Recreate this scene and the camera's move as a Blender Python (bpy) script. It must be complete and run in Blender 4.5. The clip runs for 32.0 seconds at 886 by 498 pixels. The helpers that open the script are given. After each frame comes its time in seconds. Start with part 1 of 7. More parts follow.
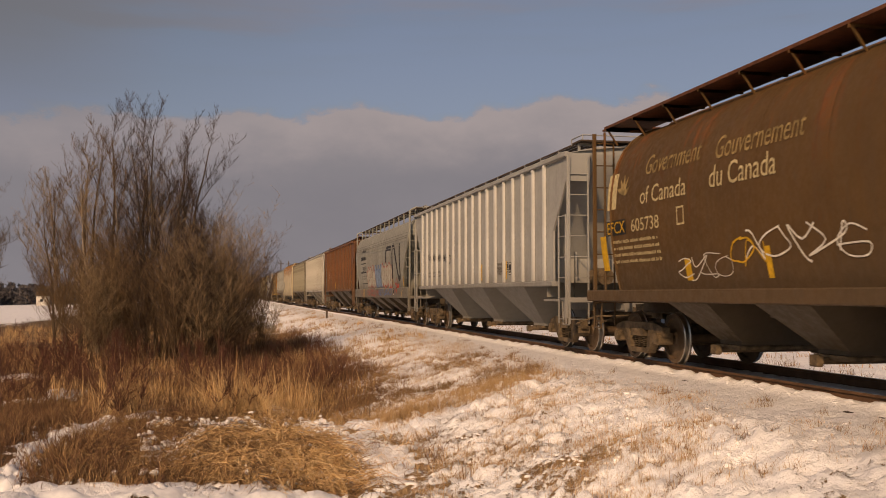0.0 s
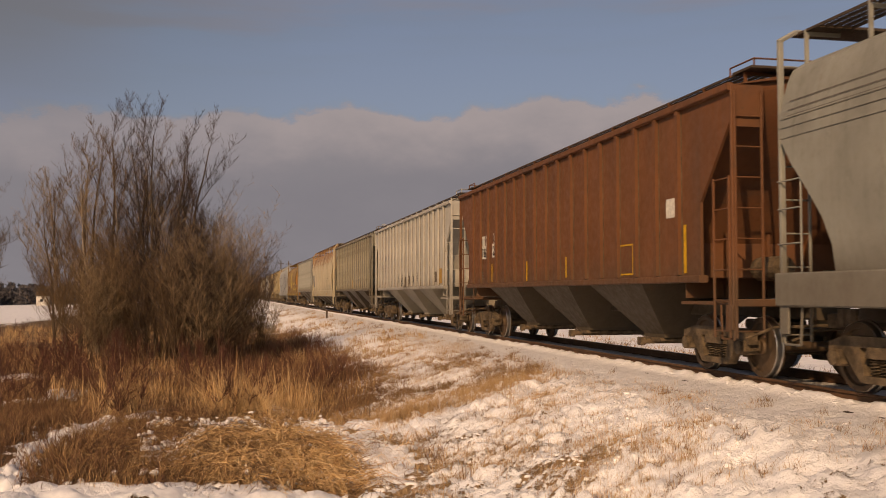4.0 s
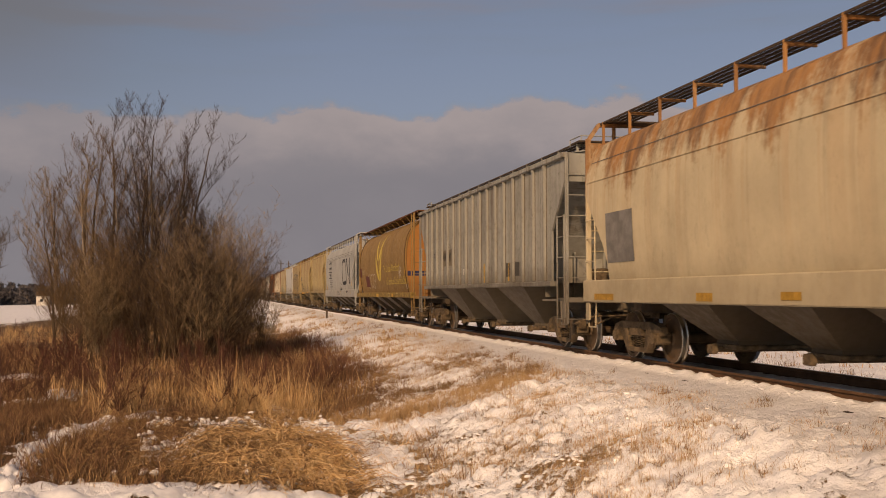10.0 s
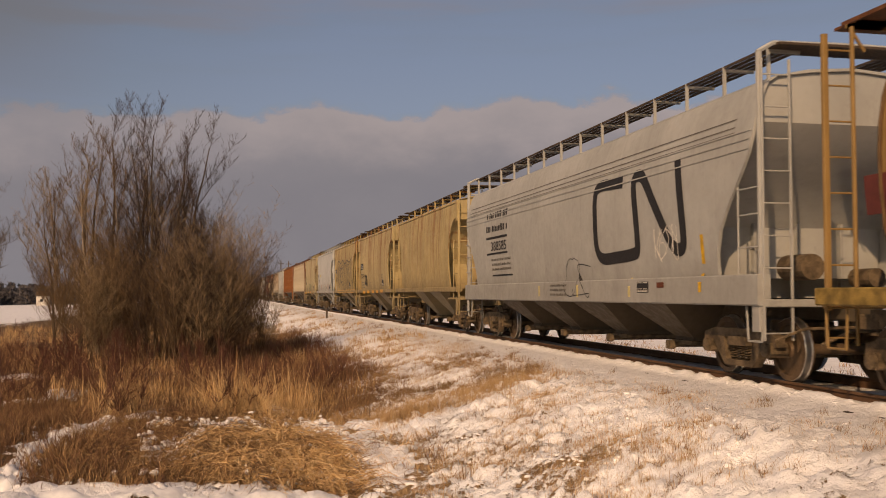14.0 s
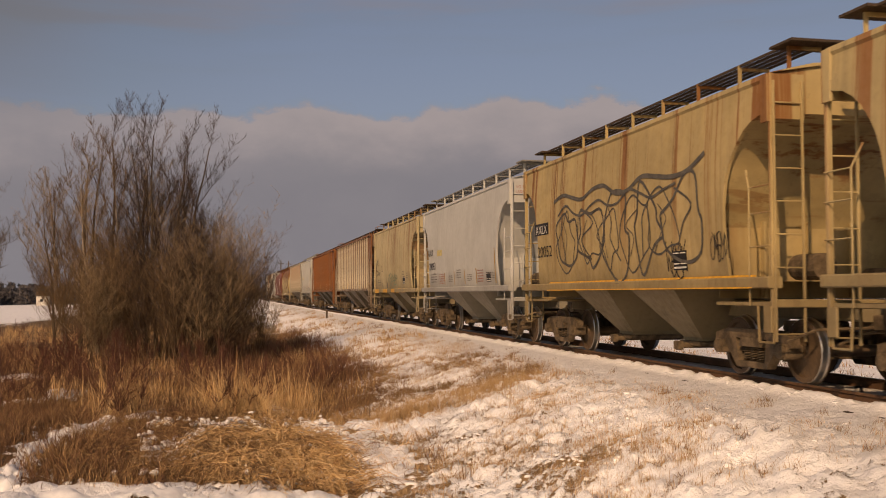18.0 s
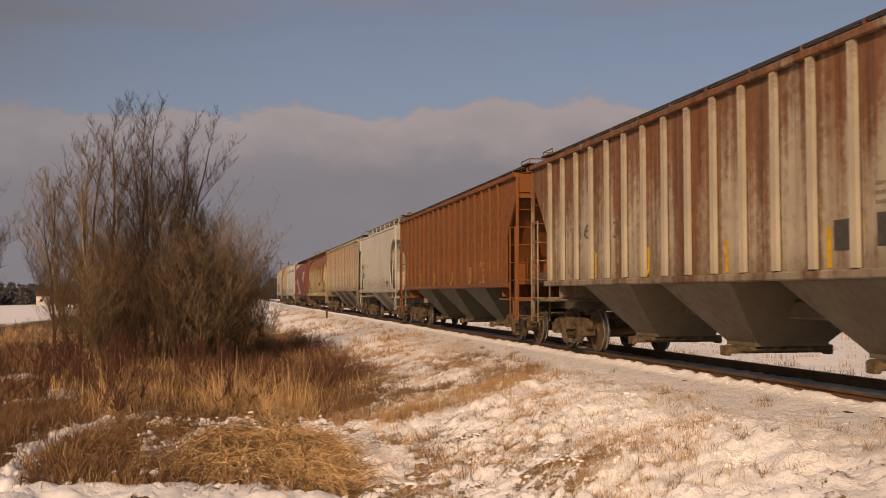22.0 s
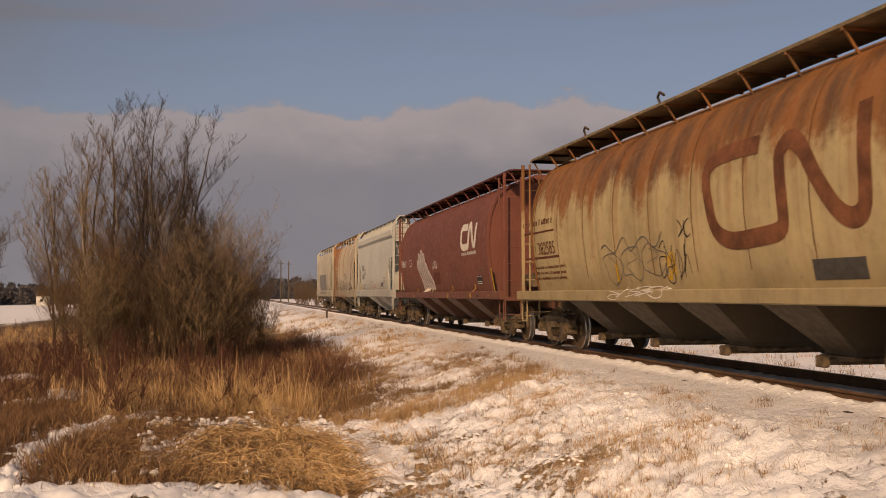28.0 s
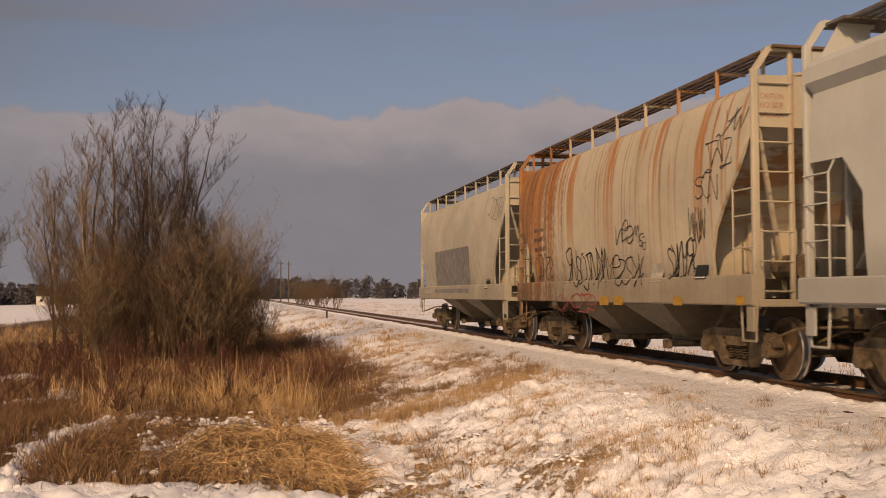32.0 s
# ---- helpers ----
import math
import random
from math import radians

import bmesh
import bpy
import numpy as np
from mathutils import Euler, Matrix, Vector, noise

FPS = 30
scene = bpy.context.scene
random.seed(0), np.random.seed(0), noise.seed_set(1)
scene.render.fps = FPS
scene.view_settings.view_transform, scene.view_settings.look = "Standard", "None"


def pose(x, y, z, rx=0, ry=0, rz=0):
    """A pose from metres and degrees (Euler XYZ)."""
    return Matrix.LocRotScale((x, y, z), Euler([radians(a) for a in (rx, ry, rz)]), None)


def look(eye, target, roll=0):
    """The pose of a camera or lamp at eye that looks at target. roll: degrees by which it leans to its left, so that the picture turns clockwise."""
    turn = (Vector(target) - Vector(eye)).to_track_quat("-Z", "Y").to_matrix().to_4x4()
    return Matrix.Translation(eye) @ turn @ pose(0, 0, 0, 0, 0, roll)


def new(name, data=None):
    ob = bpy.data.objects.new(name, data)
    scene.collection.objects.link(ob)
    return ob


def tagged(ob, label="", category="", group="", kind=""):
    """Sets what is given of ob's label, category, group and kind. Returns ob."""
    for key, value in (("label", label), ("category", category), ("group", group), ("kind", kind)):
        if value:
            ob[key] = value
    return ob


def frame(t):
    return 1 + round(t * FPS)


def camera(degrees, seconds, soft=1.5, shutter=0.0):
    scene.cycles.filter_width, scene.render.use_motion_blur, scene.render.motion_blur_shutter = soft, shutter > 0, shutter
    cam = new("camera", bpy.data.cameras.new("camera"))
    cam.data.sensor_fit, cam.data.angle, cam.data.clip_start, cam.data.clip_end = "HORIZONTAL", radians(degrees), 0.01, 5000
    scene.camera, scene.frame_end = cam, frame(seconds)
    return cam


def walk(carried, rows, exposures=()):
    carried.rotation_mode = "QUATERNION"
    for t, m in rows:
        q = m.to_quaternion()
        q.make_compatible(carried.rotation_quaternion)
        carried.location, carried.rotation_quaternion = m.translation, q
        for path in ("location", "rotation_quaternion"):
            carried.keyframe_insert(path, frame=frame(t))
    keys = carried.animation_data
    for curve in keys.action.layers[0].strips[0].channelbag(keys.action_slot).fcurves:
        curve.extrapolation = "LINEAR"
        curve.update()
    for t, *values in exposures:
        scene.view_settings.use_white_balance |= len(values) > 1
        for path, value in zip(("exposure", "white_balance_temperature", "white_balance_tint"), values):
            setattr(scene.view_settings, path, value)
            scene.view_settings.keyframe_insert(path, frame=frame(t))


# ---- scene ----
cam = camera(48.3, 32.0, soft=0.9, shutter=0.12)
EYE = Vector((0.0, 0.0, 1.26))
YAW, PITCH = radians(12.32), radians(2.62)
AIM = EYE + Vector((math.sin(YAW) * math.cos(PITCH), math.cos(YAW) * math.cos(PITCH), math.sin(PITCH)))
walk(cam, [(0.0, look(EYE, AIM)), (32.0, look(EYE, AIM))], exposures=[(0.0, -0.10, 7500, 16)])

# ---- world and sun ----
SUN_AZ, SUN_EL = radians(215.0), radians(30.0)      # azimuth from +Y towards +X
world = bpy.data.worlds.new("winter_sky")
scene.world = world
world.use_nodes = True
wn, wl = world.node_tree.nodes, world.node_tree.links
sky = wn.new("ShaderNodeTexSky")
sky.sky_type, sky.sun_disc = "NISHITA", False
sky.sun_elevation, sky.sun_rotation = SUN_EL, SUN_AZ
sky.air_density, sky.dust_density, sky.ozone_density = 1.0, 1.5, 2.0
wl.new(sky.outputs["Color"], wn["Background"].inputs["Color"])
wn["Background"].inputs["Strength"].default_value = 0.075
sun_data = bpy.data.lights.new("sun", "SUN")
sun_data.energy, sun_data.angle, sun_data.color = 3.5, radians(0.6), (1.0, 0.71, 0.44)
sun = new("sun", sun_data)
to_sun = Vector((math.sin(SUN_AZ) * math.cos(SUN_EL), math.cos(SUN_AZ) * math.cos(SUN_EL), math.sin(SUN_EL)))
sun.matrix_world = look(to_sun * 80, (0, 0, 0))


# ---- materials ----
class Nodes:
    """Small helper that wires a principled material."""

    def __init__(self, name, rough=0.7, metal=0.0, spec=0.3):
        self.mat = bpy.data.materials.new(name)
        self.mat.use_nodes = True
        self.n, self.l = self.mat.node_tree.nodes, self.mat.node_tree.links
        self.b = self.n["Principled BSDF"]
        self.b.inputs["Roughness"].default_value = rough
        self.b.inputs["Metallic"].default_value = metal
        self.b.inputs["Specular IOR Level"].default_value = spec
        self.co = self.n.new("ShaderNodeTexCoord").outputs["Object"]

    def put(self, a, socket):
        if isinstance(a, (int, float)):
            socket.default_value = a
        elif isinstance(a, tuple):
            socket.default_value = (*a, 1.0) if len(a) == 3 and socket.type == "RGBA" else a
        else:
            self.l.new(a, socket)

    def noise(self, scale=5.0, stretch=(1, 1, 1), detail=4.0, rough=0.6, coords=None):
        m = self.n.new("ShaderNodeMapping")
        m.inputs["Scale"].default_value = stretch
        self.l.new(coords or self.co, m.inputs["Vector"])
        t = self.n.new("ShaderNodeTexNoise")
        t.inputs["Scale"].default_value = scale
        t.inputs["Detail"].default_value = detail
        t.inputs["Roughness"].default_value = rough
        self.l.new(m.outputs["Vector"], t.inputs["Vector"])
        return t.outputs["Fac"]

    def ramp(self, fac, lo, hi, to0=0.0, to1=1.0):
        r = self.n.new("ShaderNodeMapRange")
        r.interpolation_type = "SMOOTHSTEP"
        for i, v in enumerate((fac, lo, hi, to0, to1)):
            self.put(v, r.inputs[i])
        return r.outputs[0]

    def math(self, op, a, b=0.0):
        m = self.n.new("ShaderNodeMath")
        m.operation = op
        self.put(a, m.inputs[0]), self.put(b, m.inputs[1])
        return m.outputs[0]

    def mix(self, fac, a, b):
        m = self.n.new("ShaderNodeMix")
        m.data_type = "RGBA"
        self.put(fac, m.inputs["Factor"]), self.put(a, m.inputs[6]), self.put(b, m.inputs[7])
        return m.outputs[2]

    def axis(self, i):
        s = self.n.new("ShaderNodeSeparateXYZ")
        self.l.new(self.co, s.inputs[0])
        return s.outputs[i]

    def bump(self, height, strength=0.3, distance=0.02):
        b = self.n.new("ShaderNodeBump")
        b.inputs["Strength"].default_value, b.inputs["Distance"].default_value = strength, distance
        self.l.new(height, b.inputs["Height"])
        self.l.new(b.outputs[0], self.b.inputs["Normal"])

    def done(self, colour, rough=None):
        self.put(colour, self.b.inputs["Base Color"])
        if rough is not None:
            self.put(rough, self.b.inputs["Roughness"])
        return self.mat


def plain(name, colour, vary=0.25, scale=6.0, rough=0.7, metal=0.0, bump=0.15):
    k = Nodes(name, rough, metal)
    f = k.ramp(k.noise(scale), 0.3, 0.7)
    g = k.ramp(k.noise(scale * 9, detail=2), 0.35, 0.75)
    dark = tuple(c * (1 - vary) for c in colour)
    light = tuple(min(1, c * (1 + vary * 0.5)) for c in colour)
    k.bump(g, bump, 0.01)
    return k.done(k.mix(k.math("MULTIPLY", g, 0.35), k.mix(f, dark, light), dark))


RUST, RUST_DARK, GRIME = (0.23, 0.075, 0.02), (0.075, 0.026, 0.012), (0.06, 0.05, 0.038)


def paint(name, colour, rust=0.2, grime=0.3, top=0.0, bottom=0.0, seed=0.0, hue=RUST, streak=1.0, run=None, runs=0.0, panel=None, half=False):
    """Weathered car paint. rust and grime: amounts 0 to 1; top: rust that runs down from the roof edge; bottom: road
    dirt low down, deepened to carry shade at the car ends; runs: broad lone rust runs; panel: spacing of the side
    sheets.
    """
    k = Nodes("paint_" + name, 0.62)
    sh = k.n.new("ShaderNodeMapping")
    sh.inputs["Location"].default_value = (seed * 3.1, seed * 7.7, seed * 1.3)
    k.l.new(k.co, sh.inputs["Vector"])
    co = sh.outputs["Vector"]
    z = k.axis(2)
    long_streak = k.noise(1.0, (0.8, 2.4 * streak, 0.07), 5, 0.62, co)
    fine_streak = k.noise(1.0, (1.6, 5.5 * streak, 0.16), 6, 0.62, co)
    mottle = k.noise(1.7, (1, 1, 0.5), 6, 0.66, co)
    blotch = k.noise(0.8, (1, 1, 1), 5, 0.6, co)
    speck = k.noise(7.0, (1, 1, 1), 5, 0.7, co)
    c = k.mix(k.ramp(blotch, 0.3, 0.7), tuple(v * (1 - min(0.18, 0.03 + 0.5 * grime)) for v in colour), tuple(min(1, v * 1.06) for v in colour))
    # soft grime in vertical streaks
    g = k.math("MULTIPLY", k.math("MULTIPLY", k.ramp(fine_streak, 0.40, 0.75), k.ramp(mottle, 0.36, 0.62, 0.25, 1.0)), grime)
    if panel:                       # each side sheet has weathered a little differently
        white = k.n.new("ShaderNodeTexWhiteNoise")
        white.noise_dimensions = "1D"
        cell = k.math("FLOOR", k.math("DIVIDE", k.math("ADD", k.axis(1), 40 * panel + (panel / 2 if half else 0)), panel))
        k.put(k.math("ADD", cell, seed * 0.37), white.inputs["W"])
        g = k.math("ADD", g, k.math("MULTIPLY", k.math("MULTIPLY", k.ramp(white.outputs["Value"], 0.45, 1.0), k.ramp(mottle, 0.3, 0.7, 0.4, 1.0)), 0.25 + 0.45 * grime))
    g = k.math("ADD", g, k.math("MULTIPLY", k.ramp(speck, 0.5, 0.8), grime * 0.5))
    chips = k.ramp(k.noise(3.2, (1, 1.6, 0.8), 8, 0.75, co), 0.575, 0.64)
    g = k.math("MINIMUM", k.math("ADD", g, k.math("MULTIPLY", chips, grime * 0.75)), 0.95)
    c = k.mix(g, c, tuple(0.3 * a + 0.7 * b for a, b in zip(colour, GRIME)))
    # rust: patches, runs from the roof edge
    high = k.ramp(z, 2.3, 4.3, 0.0, top)
    r = k.math("ADD", k.math("ADD", k.math("MULTIPLY", k.math("SUBTRACT", long_streak, 0.5), 1.7), high), rust - 0.42)
    r = k.math("ADD", r, k.math("MULTIPLY", k.math("SUBTRACT", speck, 0.5), 0.5))
    if runs:
        lone = k.ramp(k.noise(1.0, (0.6, 2.3, 0.035), 6, 0.68, co), 0.525, 0.585)
        thin = k.ramp(k.noise(1.0, (0.6, 7.0, 0.05), 3, 0.5, co), 0.60, 0.68)
        lone = k.math("MAXIMUM", lone, k.math("MULTIPLY", thin, 0.8))
        lone = k.math("MULTIPLY", k.math("MULTIPLY", lone, k.ramp(k.math("ADD", z, mottle), 1.9, 4.4, 0.15, 1.0)), runs)
        c = k.mix(lone, c, k.mix(k.ramp(fine_streak, 0.48, 0.75), hue, RUST_DARK))
    if run:                         # one stretch of the car that has rusted more: from, to, amount
        r = k.math("ADD", r, k.ramp(k.axis(1), run[0], run[1], 0.0, run[2]))
    rf = k.ramp(r, -0.05, 0.3)
    c = k.mix(k.math("MULTIPLY", rf, 0.86), c, k.mix(k.ramp(fine_streak, 0.35, 0.7), hue, RUST_DARK))
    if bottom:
        # brown on the low parts: road dirt, deepened for shade at the ends
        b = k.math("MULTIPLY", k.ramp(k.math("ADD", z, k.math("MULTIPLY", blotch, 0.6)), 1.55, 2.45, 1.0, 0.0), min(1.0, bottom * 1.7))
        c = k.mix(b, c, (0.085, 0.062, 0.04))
    k.bump(k.math("ADD", k.math("MULTIPLY", blotch, 2.0), k.math("MULTIPLY", speck, 0.25)), 0.22, 0.03)
    return k.done(c, k.ramp(speck, 0.3, 0.7, 0.5, 0.8))


STEEL = plain("dirty_truck_steel", (0.15, 0.108, 0.066), 0.65, 5, 0.75, 0.1, 0.4)
WHEEL = plain("rusty_wheel_steel", (0.125, 0.083, 0.05), 0.35, 4, 0.6, 0.3, 0.2)
TREAD = plain("polished_tread", (0.55, 0.52, 0.48), 0.2, 8, 0.3, 1.0, 0.05)
RAIL = plain("rusty_rail_web", (0.13, 0.07, 0.038), 0.35, 3, 0.75, 0.2, 0.3)
RAIL_TOP = plain("worn_rail_head", (0.30, 0.27, 0.24), 0.25, 3, 0.35, 0.9, 0.1)
TIE = plain("weathered_tie_wood", (0.055, 0.042, 0.032), 0.4, 9, 0.9, 0, 0.5)
GRATING = plain("dark_grating", (0.085, 0.06, 0.042), 0.3, 20, 0.8, 0.2, 0.4)
BLACK = plain("black_marking", (0.022, 0.021, 0.022), 0.2, 20, 0.6)
YELLOW = plain("yellow_marking", (0.62, 0.36, 0.02), 0.25, 10, 0.5)
WHITE = plain("white_marking", (0.72, 0.68, 0.60), 0.25, 12, 0.6)


# ---- mesh helpers ----
class Geo:
    """Collects vertices and faces for one mesh."""

    def __init__(self):
        self.v, self.f = [], []

    def add(self, verts, faces):
        k = len(self.v)
        self.v += verts
        self.f += [tuple(i + k for i in q) for q in faces]
        return self

    def box(self, x0, x1, y0, y1, z0, z1, c=0.0):
        """A box; c chamfers its long edges."""
        x0, x1 = min(x0, x1), max(x0, x1)
        y0, y1 = min(y0, y1), max(y0, y1)
        if not c:
            v = [(x, y, z) for z in (z0, z1) for y in (y0, y1) for x in (x0, x1)]
            return self.add(v, [(0, 2, 3, 1), (4, 5, 7, 6), (0, 1, 5, 4), (2, 6, 7, 3), (0, 4, 6, 2), (1, 3, 7, 5)])
        ext = [(x1 - x0), (y1 - y0), (z1 - z0)]
        ax = ext.index(max(ext))
        lo, hi = [x0, y0, z0], [x1, y1, z1]
        a, b = [i for i in range(3) if i != ax]
        c = min(c, 0.4 * min(ext[a], ext[b]))
        ring = [(lo[a] + c, lo[b]), (hi[a] - c, lo[b]), (hi[a], lo[b] + c), (hi[a], hi[b] - c), (hi[a] - c, hi[b]), (lo[a] + c, hi[b]), (lo[a], hi[b] - c), (lo[a], lo[b] + c)]
        v = []
        for e in (lo[ax], hi[ax]):
            for p, q in ring:
                w = [0, 0, 0]
                w[ax], w[a], w[b] = e, p, q
                v.append(tuple(w))
        f = [tuple(range(7, -1, -1)), tuple(range(8, 16))] + [(i, (i + 1) % 8, 8 + (i + 1) % 8, 8 + i) for i in range(8)]
        return self.add(v, f)

    def tube(self, a, b, r, n=6, r2=None):
        a, b = Vector(a), Vector(b)
        d = (b - a).normalized()
        s = d.orthogonal().normalized()
        t = d.cross(s)
        r2 = r if r2 is None else r2
        v = []
        for p, q in ((a, r), (b, r2)):
            for i in range(n):
                w = 2 * math.pi * i / n
                v.append(tuple(p + (s * math.cos(w) + t * math.sin(w)) * q))
        f = [(i, (i + 1) % n, n + (i + 1) % n, n + i) for i in range(n)]
        return self.add(v, f + [tuple(range(n - 1, -1, -1)), tuple(range(n, 2 * n))])

    def path(self, pts, r, n=6):
        for a, b in zip(pts, pts[1:]):
            self.tube(a, b, r, n)
        return self

    def lathe(self, ring, n=24, axis="x"):
        """Revolves (along, radius) pairs round the axis."""
        v, m = [], len(ring)
        for i in range(n):
            w = 2 * math.pi * i / n
            for s, r in ring:
                v.append((s, r * math.cos(w), r * math.sin(w)) if axis == "x" else (r * math.cos(w), r * math.sin(w), s))
        f = []
        for i in range(n):
            for j in range(m - 1):
                a, b = i * m + j, ((i + 1) % n) * m + j
                f.append((a, b, b + 1, a + 1))
        return self.add(v, f)

    def prism(self, outline, x0, x1):
        """Extrudes a (y, z) outline along x."""
        n = len(outline)
        v = [(x0, y, z) for y, z in outline] + [(x1, y, z) for y, z in outline]
        f = [(i, (i + 1) % n, n + (i + 1) % n, n + i) for i in range(n)]
        return self.add(v, f + [tuple(range(n - 1, -1, -1)), tuple(range(n, 2 * n))])

    def mesh(self, name, smooth=None):
        me = bpy.data.meshes.new(name)
        me.from_pydata(self.v, [], self.f)
        if smooth:
            me.polygons.foreach_set("use_smooth", [True] * len(me.polygons))
            me.set_sharp_from_angle(angle=radians(smooth))
        me.update()
        return me


def part(name, geo, material, parent, label="", smooth=None):
    me = geo.mesh(name, smooth) if isinstance(geo, Geo) else geo
    if material and not me.materials:
        me.materials.append(material)
    ob = new(name, me)
    ob.parent = parent
    if label:
        tagged(ob, label)
    return ob


def array_mesh(name, verts, faces, material, smooth=False):
    """A mesh from numpy arrays; faces of one size."""
    me = bpy.data.meshes.new(name)
    n, k = faces.shape
    me.vertices.add(len(verts))
    me.vertices.foreach_set("co", np.asarray(verts, dtype=np.float32).ravel())
    me.loops.add(n * k)
    me.loops.foreach_set("vertex_index", faces.astype(np.int32).ravel())
    me.polygons.add(n)
    me.polygons.foreach_set("loop_start", np.arange(0, n * k, k, dtype=np.int32))
    if smooth:
        me.polygons.foreach_set("use_smooth", [True] * n)
    me.update(calc_edges=True)
    me.materials.append(material)
    return me


# ---- ground ----
TRACK_X = 8.72


def fbm(x, y, scale, seed=0.0, octaves=4):
    """Cheap smooth value noise on arrays."""
    x, y = np.asarray(x, float) / scale + seed * 17.13, np.asarray(y, float) / scale - seed * 9.71
    total, amp, norm = 0.0, 1.0, 0.0
    for _ in range(octaves):
        xi, yi = np.floor(x), np.floor(y)
        fx, fy = x - xi, y - yi
        fx, fy = fx * fx * (3 - 2 * fx), fy * fy * (3 - 2 * fy)

        def h(a, b):
            s = np.sin(a * 127.1 + b * 311.7) * 43758.5453
            return s - np.floor(s)

        total = total + amp * ((h(xi, yi) * (1 - fx) + h(xi + 1, yi) * fx) * (1 - fy) + (h(xi, yi + 1) * (1 - fx) + h(xi + 1, yi + 1) * fx) * fy)
        norm += amp
        x, y, amp = x * 2.03 + 5.2, y * 2.03 + 1.3, amp * 0.5
    return total / norm


SECT_X = [-3000, -300, -60, -20, -8, -3, -0.5, 1.4, 2.6, 3.6, 5.0, 6.2, 7.0, 7.55, 7.82, 7.93, 8.05, 9.40, 9.50, 9.9, 10.5, 11.6, 13.5, 16, 40, 300, 3000]
SECT_Z = [-14, -3.2, -1.5, -1.2, -1.05, -1.0, -1.12, -1.30, -1.18, -0.95, -0.60, -0.36, -0.25, -0.15, -0.095, -0.105, -0.15, -0.155, -0.15, -0.16, -0.30, -0.75, -1.15, -1.0, -0.9, -1.6, -6]


def ground_z(x, y):
    x, y = np.asarray(x, float), np.asarray(y, float)
    base = np.interp(x, SECT_X, SECT_Z)
    off = np.abs(x - TRACK_X)
    rough = np.clip((off - 1.3) / 1.5, 0, 1)
    z = base + rough * ((fbm(x, y, 3.0, 1) - 0.5) * 0.35 + (fbm(x, y, 0.6, 2) - 0.5) * 0.16)
    z = z + 0.12 * np.exp(-((x - 0.75) / 0.75) ** 2 - ((y - 15.2) / 1.5) ** 2)      # hummock of matted grass
    clod = fbm(x, y, 0.11, 8, 2) * fbm(x, y, 0.30, 9, 2)
    z = z + rough * np.clip(1 - np.abs(y) / 45, 0, 1) * np.clip((clod - 0.24) / 0.12, 0, 1) * 0.05
    ridge = 1 - np.abs(2 * fbm(x, y, 0.42, 6, 3) - 1) * 2.2
    z = z + rough * np.clip(1 - np.abs(y) / 60, 0, 1) * np.clip(ridge, -0.4, 1) * 0.03
    z = z + np.clip((off - 0.9) / 0.6, 0.35, 1) * (fbm(x, y, 0.22, 3, 2) - 0.5) * (0.06 + 0.08 * np.clip((off - 2.0) / 1.0, 0, 1))
    return z



DRIFTS = (
    ("narrow curved ridge of snow across dead weeds", ((-2.56, 12.47), (-2.7, 13.71), (-2.73, 15.07), (-2.65, 16.16), (-2.44, 17.26), (-2.1, 18.09), (-1.66, 19.02), (-1.26, 19.77)), 0.17, 0.10),
    ("crooked drift of snow caught in the grass", ((-1.17, 14.1), (-0.84, 14.48), (-0.62, 15.51), (-0.53, 16.7), (-0.23, 17.85), (0.21, 19.09)), 0.15, 0.10),
    ("flat drift of snow before the ditch", ((-3.6, 11.7), (-2.13, 11.85), (-1.72, 11.95), (-1.1, 12.1), (-0.66, 12.0), (-0.13, 12.1), (0.51, 12.2), (1.2, 11.9)), 0.60, 0.07),
    ("bare sheet of snow in the ditch bottom", ((1.65, 19.3), (1.82, 18.14), (1.98, 16.64), (2.12, 15.4), (2.25, 14.2), (2.2, 13.2)), 0.34, 0.07),
    ("small drift of snow in the grass", ((-1.33, 15.95), (-0.98, 16.78)), 0.16, 0.07),
    ("small drift of snow behind tall grass", ((0.82, 22.0), (1.49, 21.4)), 0.22, 0.10),
    ("small drift of snow in the grass", ((-0.22, 17.6), (0.40, 18.6)), 0.15, 0.09),
    ("small drift of snow on the matted grass", ((1.05, 16.2), (1.28, 17.2)), 0.12, 0.08),
    ("drift of snow at the bank's foot", ((2.24, 19.0), (2.79, 17.13), (3.4, 16.57)), 0.22, 0.08),
    ("small drift of snow among brush", ((-5.0, 21.5), (-4.4, 22.0), (-3.74, 22.46), (-3.4, 23.6)), 0.28, 0.14),
    ("small drift of snow among brush", ((-6.6, 28.0), (-5.6, 27.6), (-5.0, 28.4)), 0.35, 0.16),
)


def drift_gap(x, y):
    """Distance to the nearest drift's edge, negative on it."""
    d = np.full(np.shape(x), 9.0)
    for _, pts, w, _ in DRIFTS:
        for (ax, ay), (bx, by) in zip(pts, pts[1:]):
            q = np.clip(((x - ax) * (bx - ax) + (y - ay) * (by - ay)) / ((bx - ax) ** 2 + (by - ay) ** 2), 0, 1)
            d = np.minimum(d, np.hypot(x - ax - q * (bx - ax), y - ay - q * (by - ay)) - w)
    return d


def snow_cover(x, y):
    """Thin ragged snow round the drifts, 0 to 1."""
    ragged = drift_gap(x, y) + (fbm(x, y, 0.5, 31) - 0.5) * 0.7 + (fbm(x, y, 0.14, 32, 2) - 0.5) * 0.5
    return np.clip(0.5 - ragged / 0.16, 0, 1)


def off_drifts(x, y):
    """Small on and just in front of the drifts, 1 away from them."""
    return np.clip(drift_gap(x, y + 0.12) / 0.28, 0.14, 1)


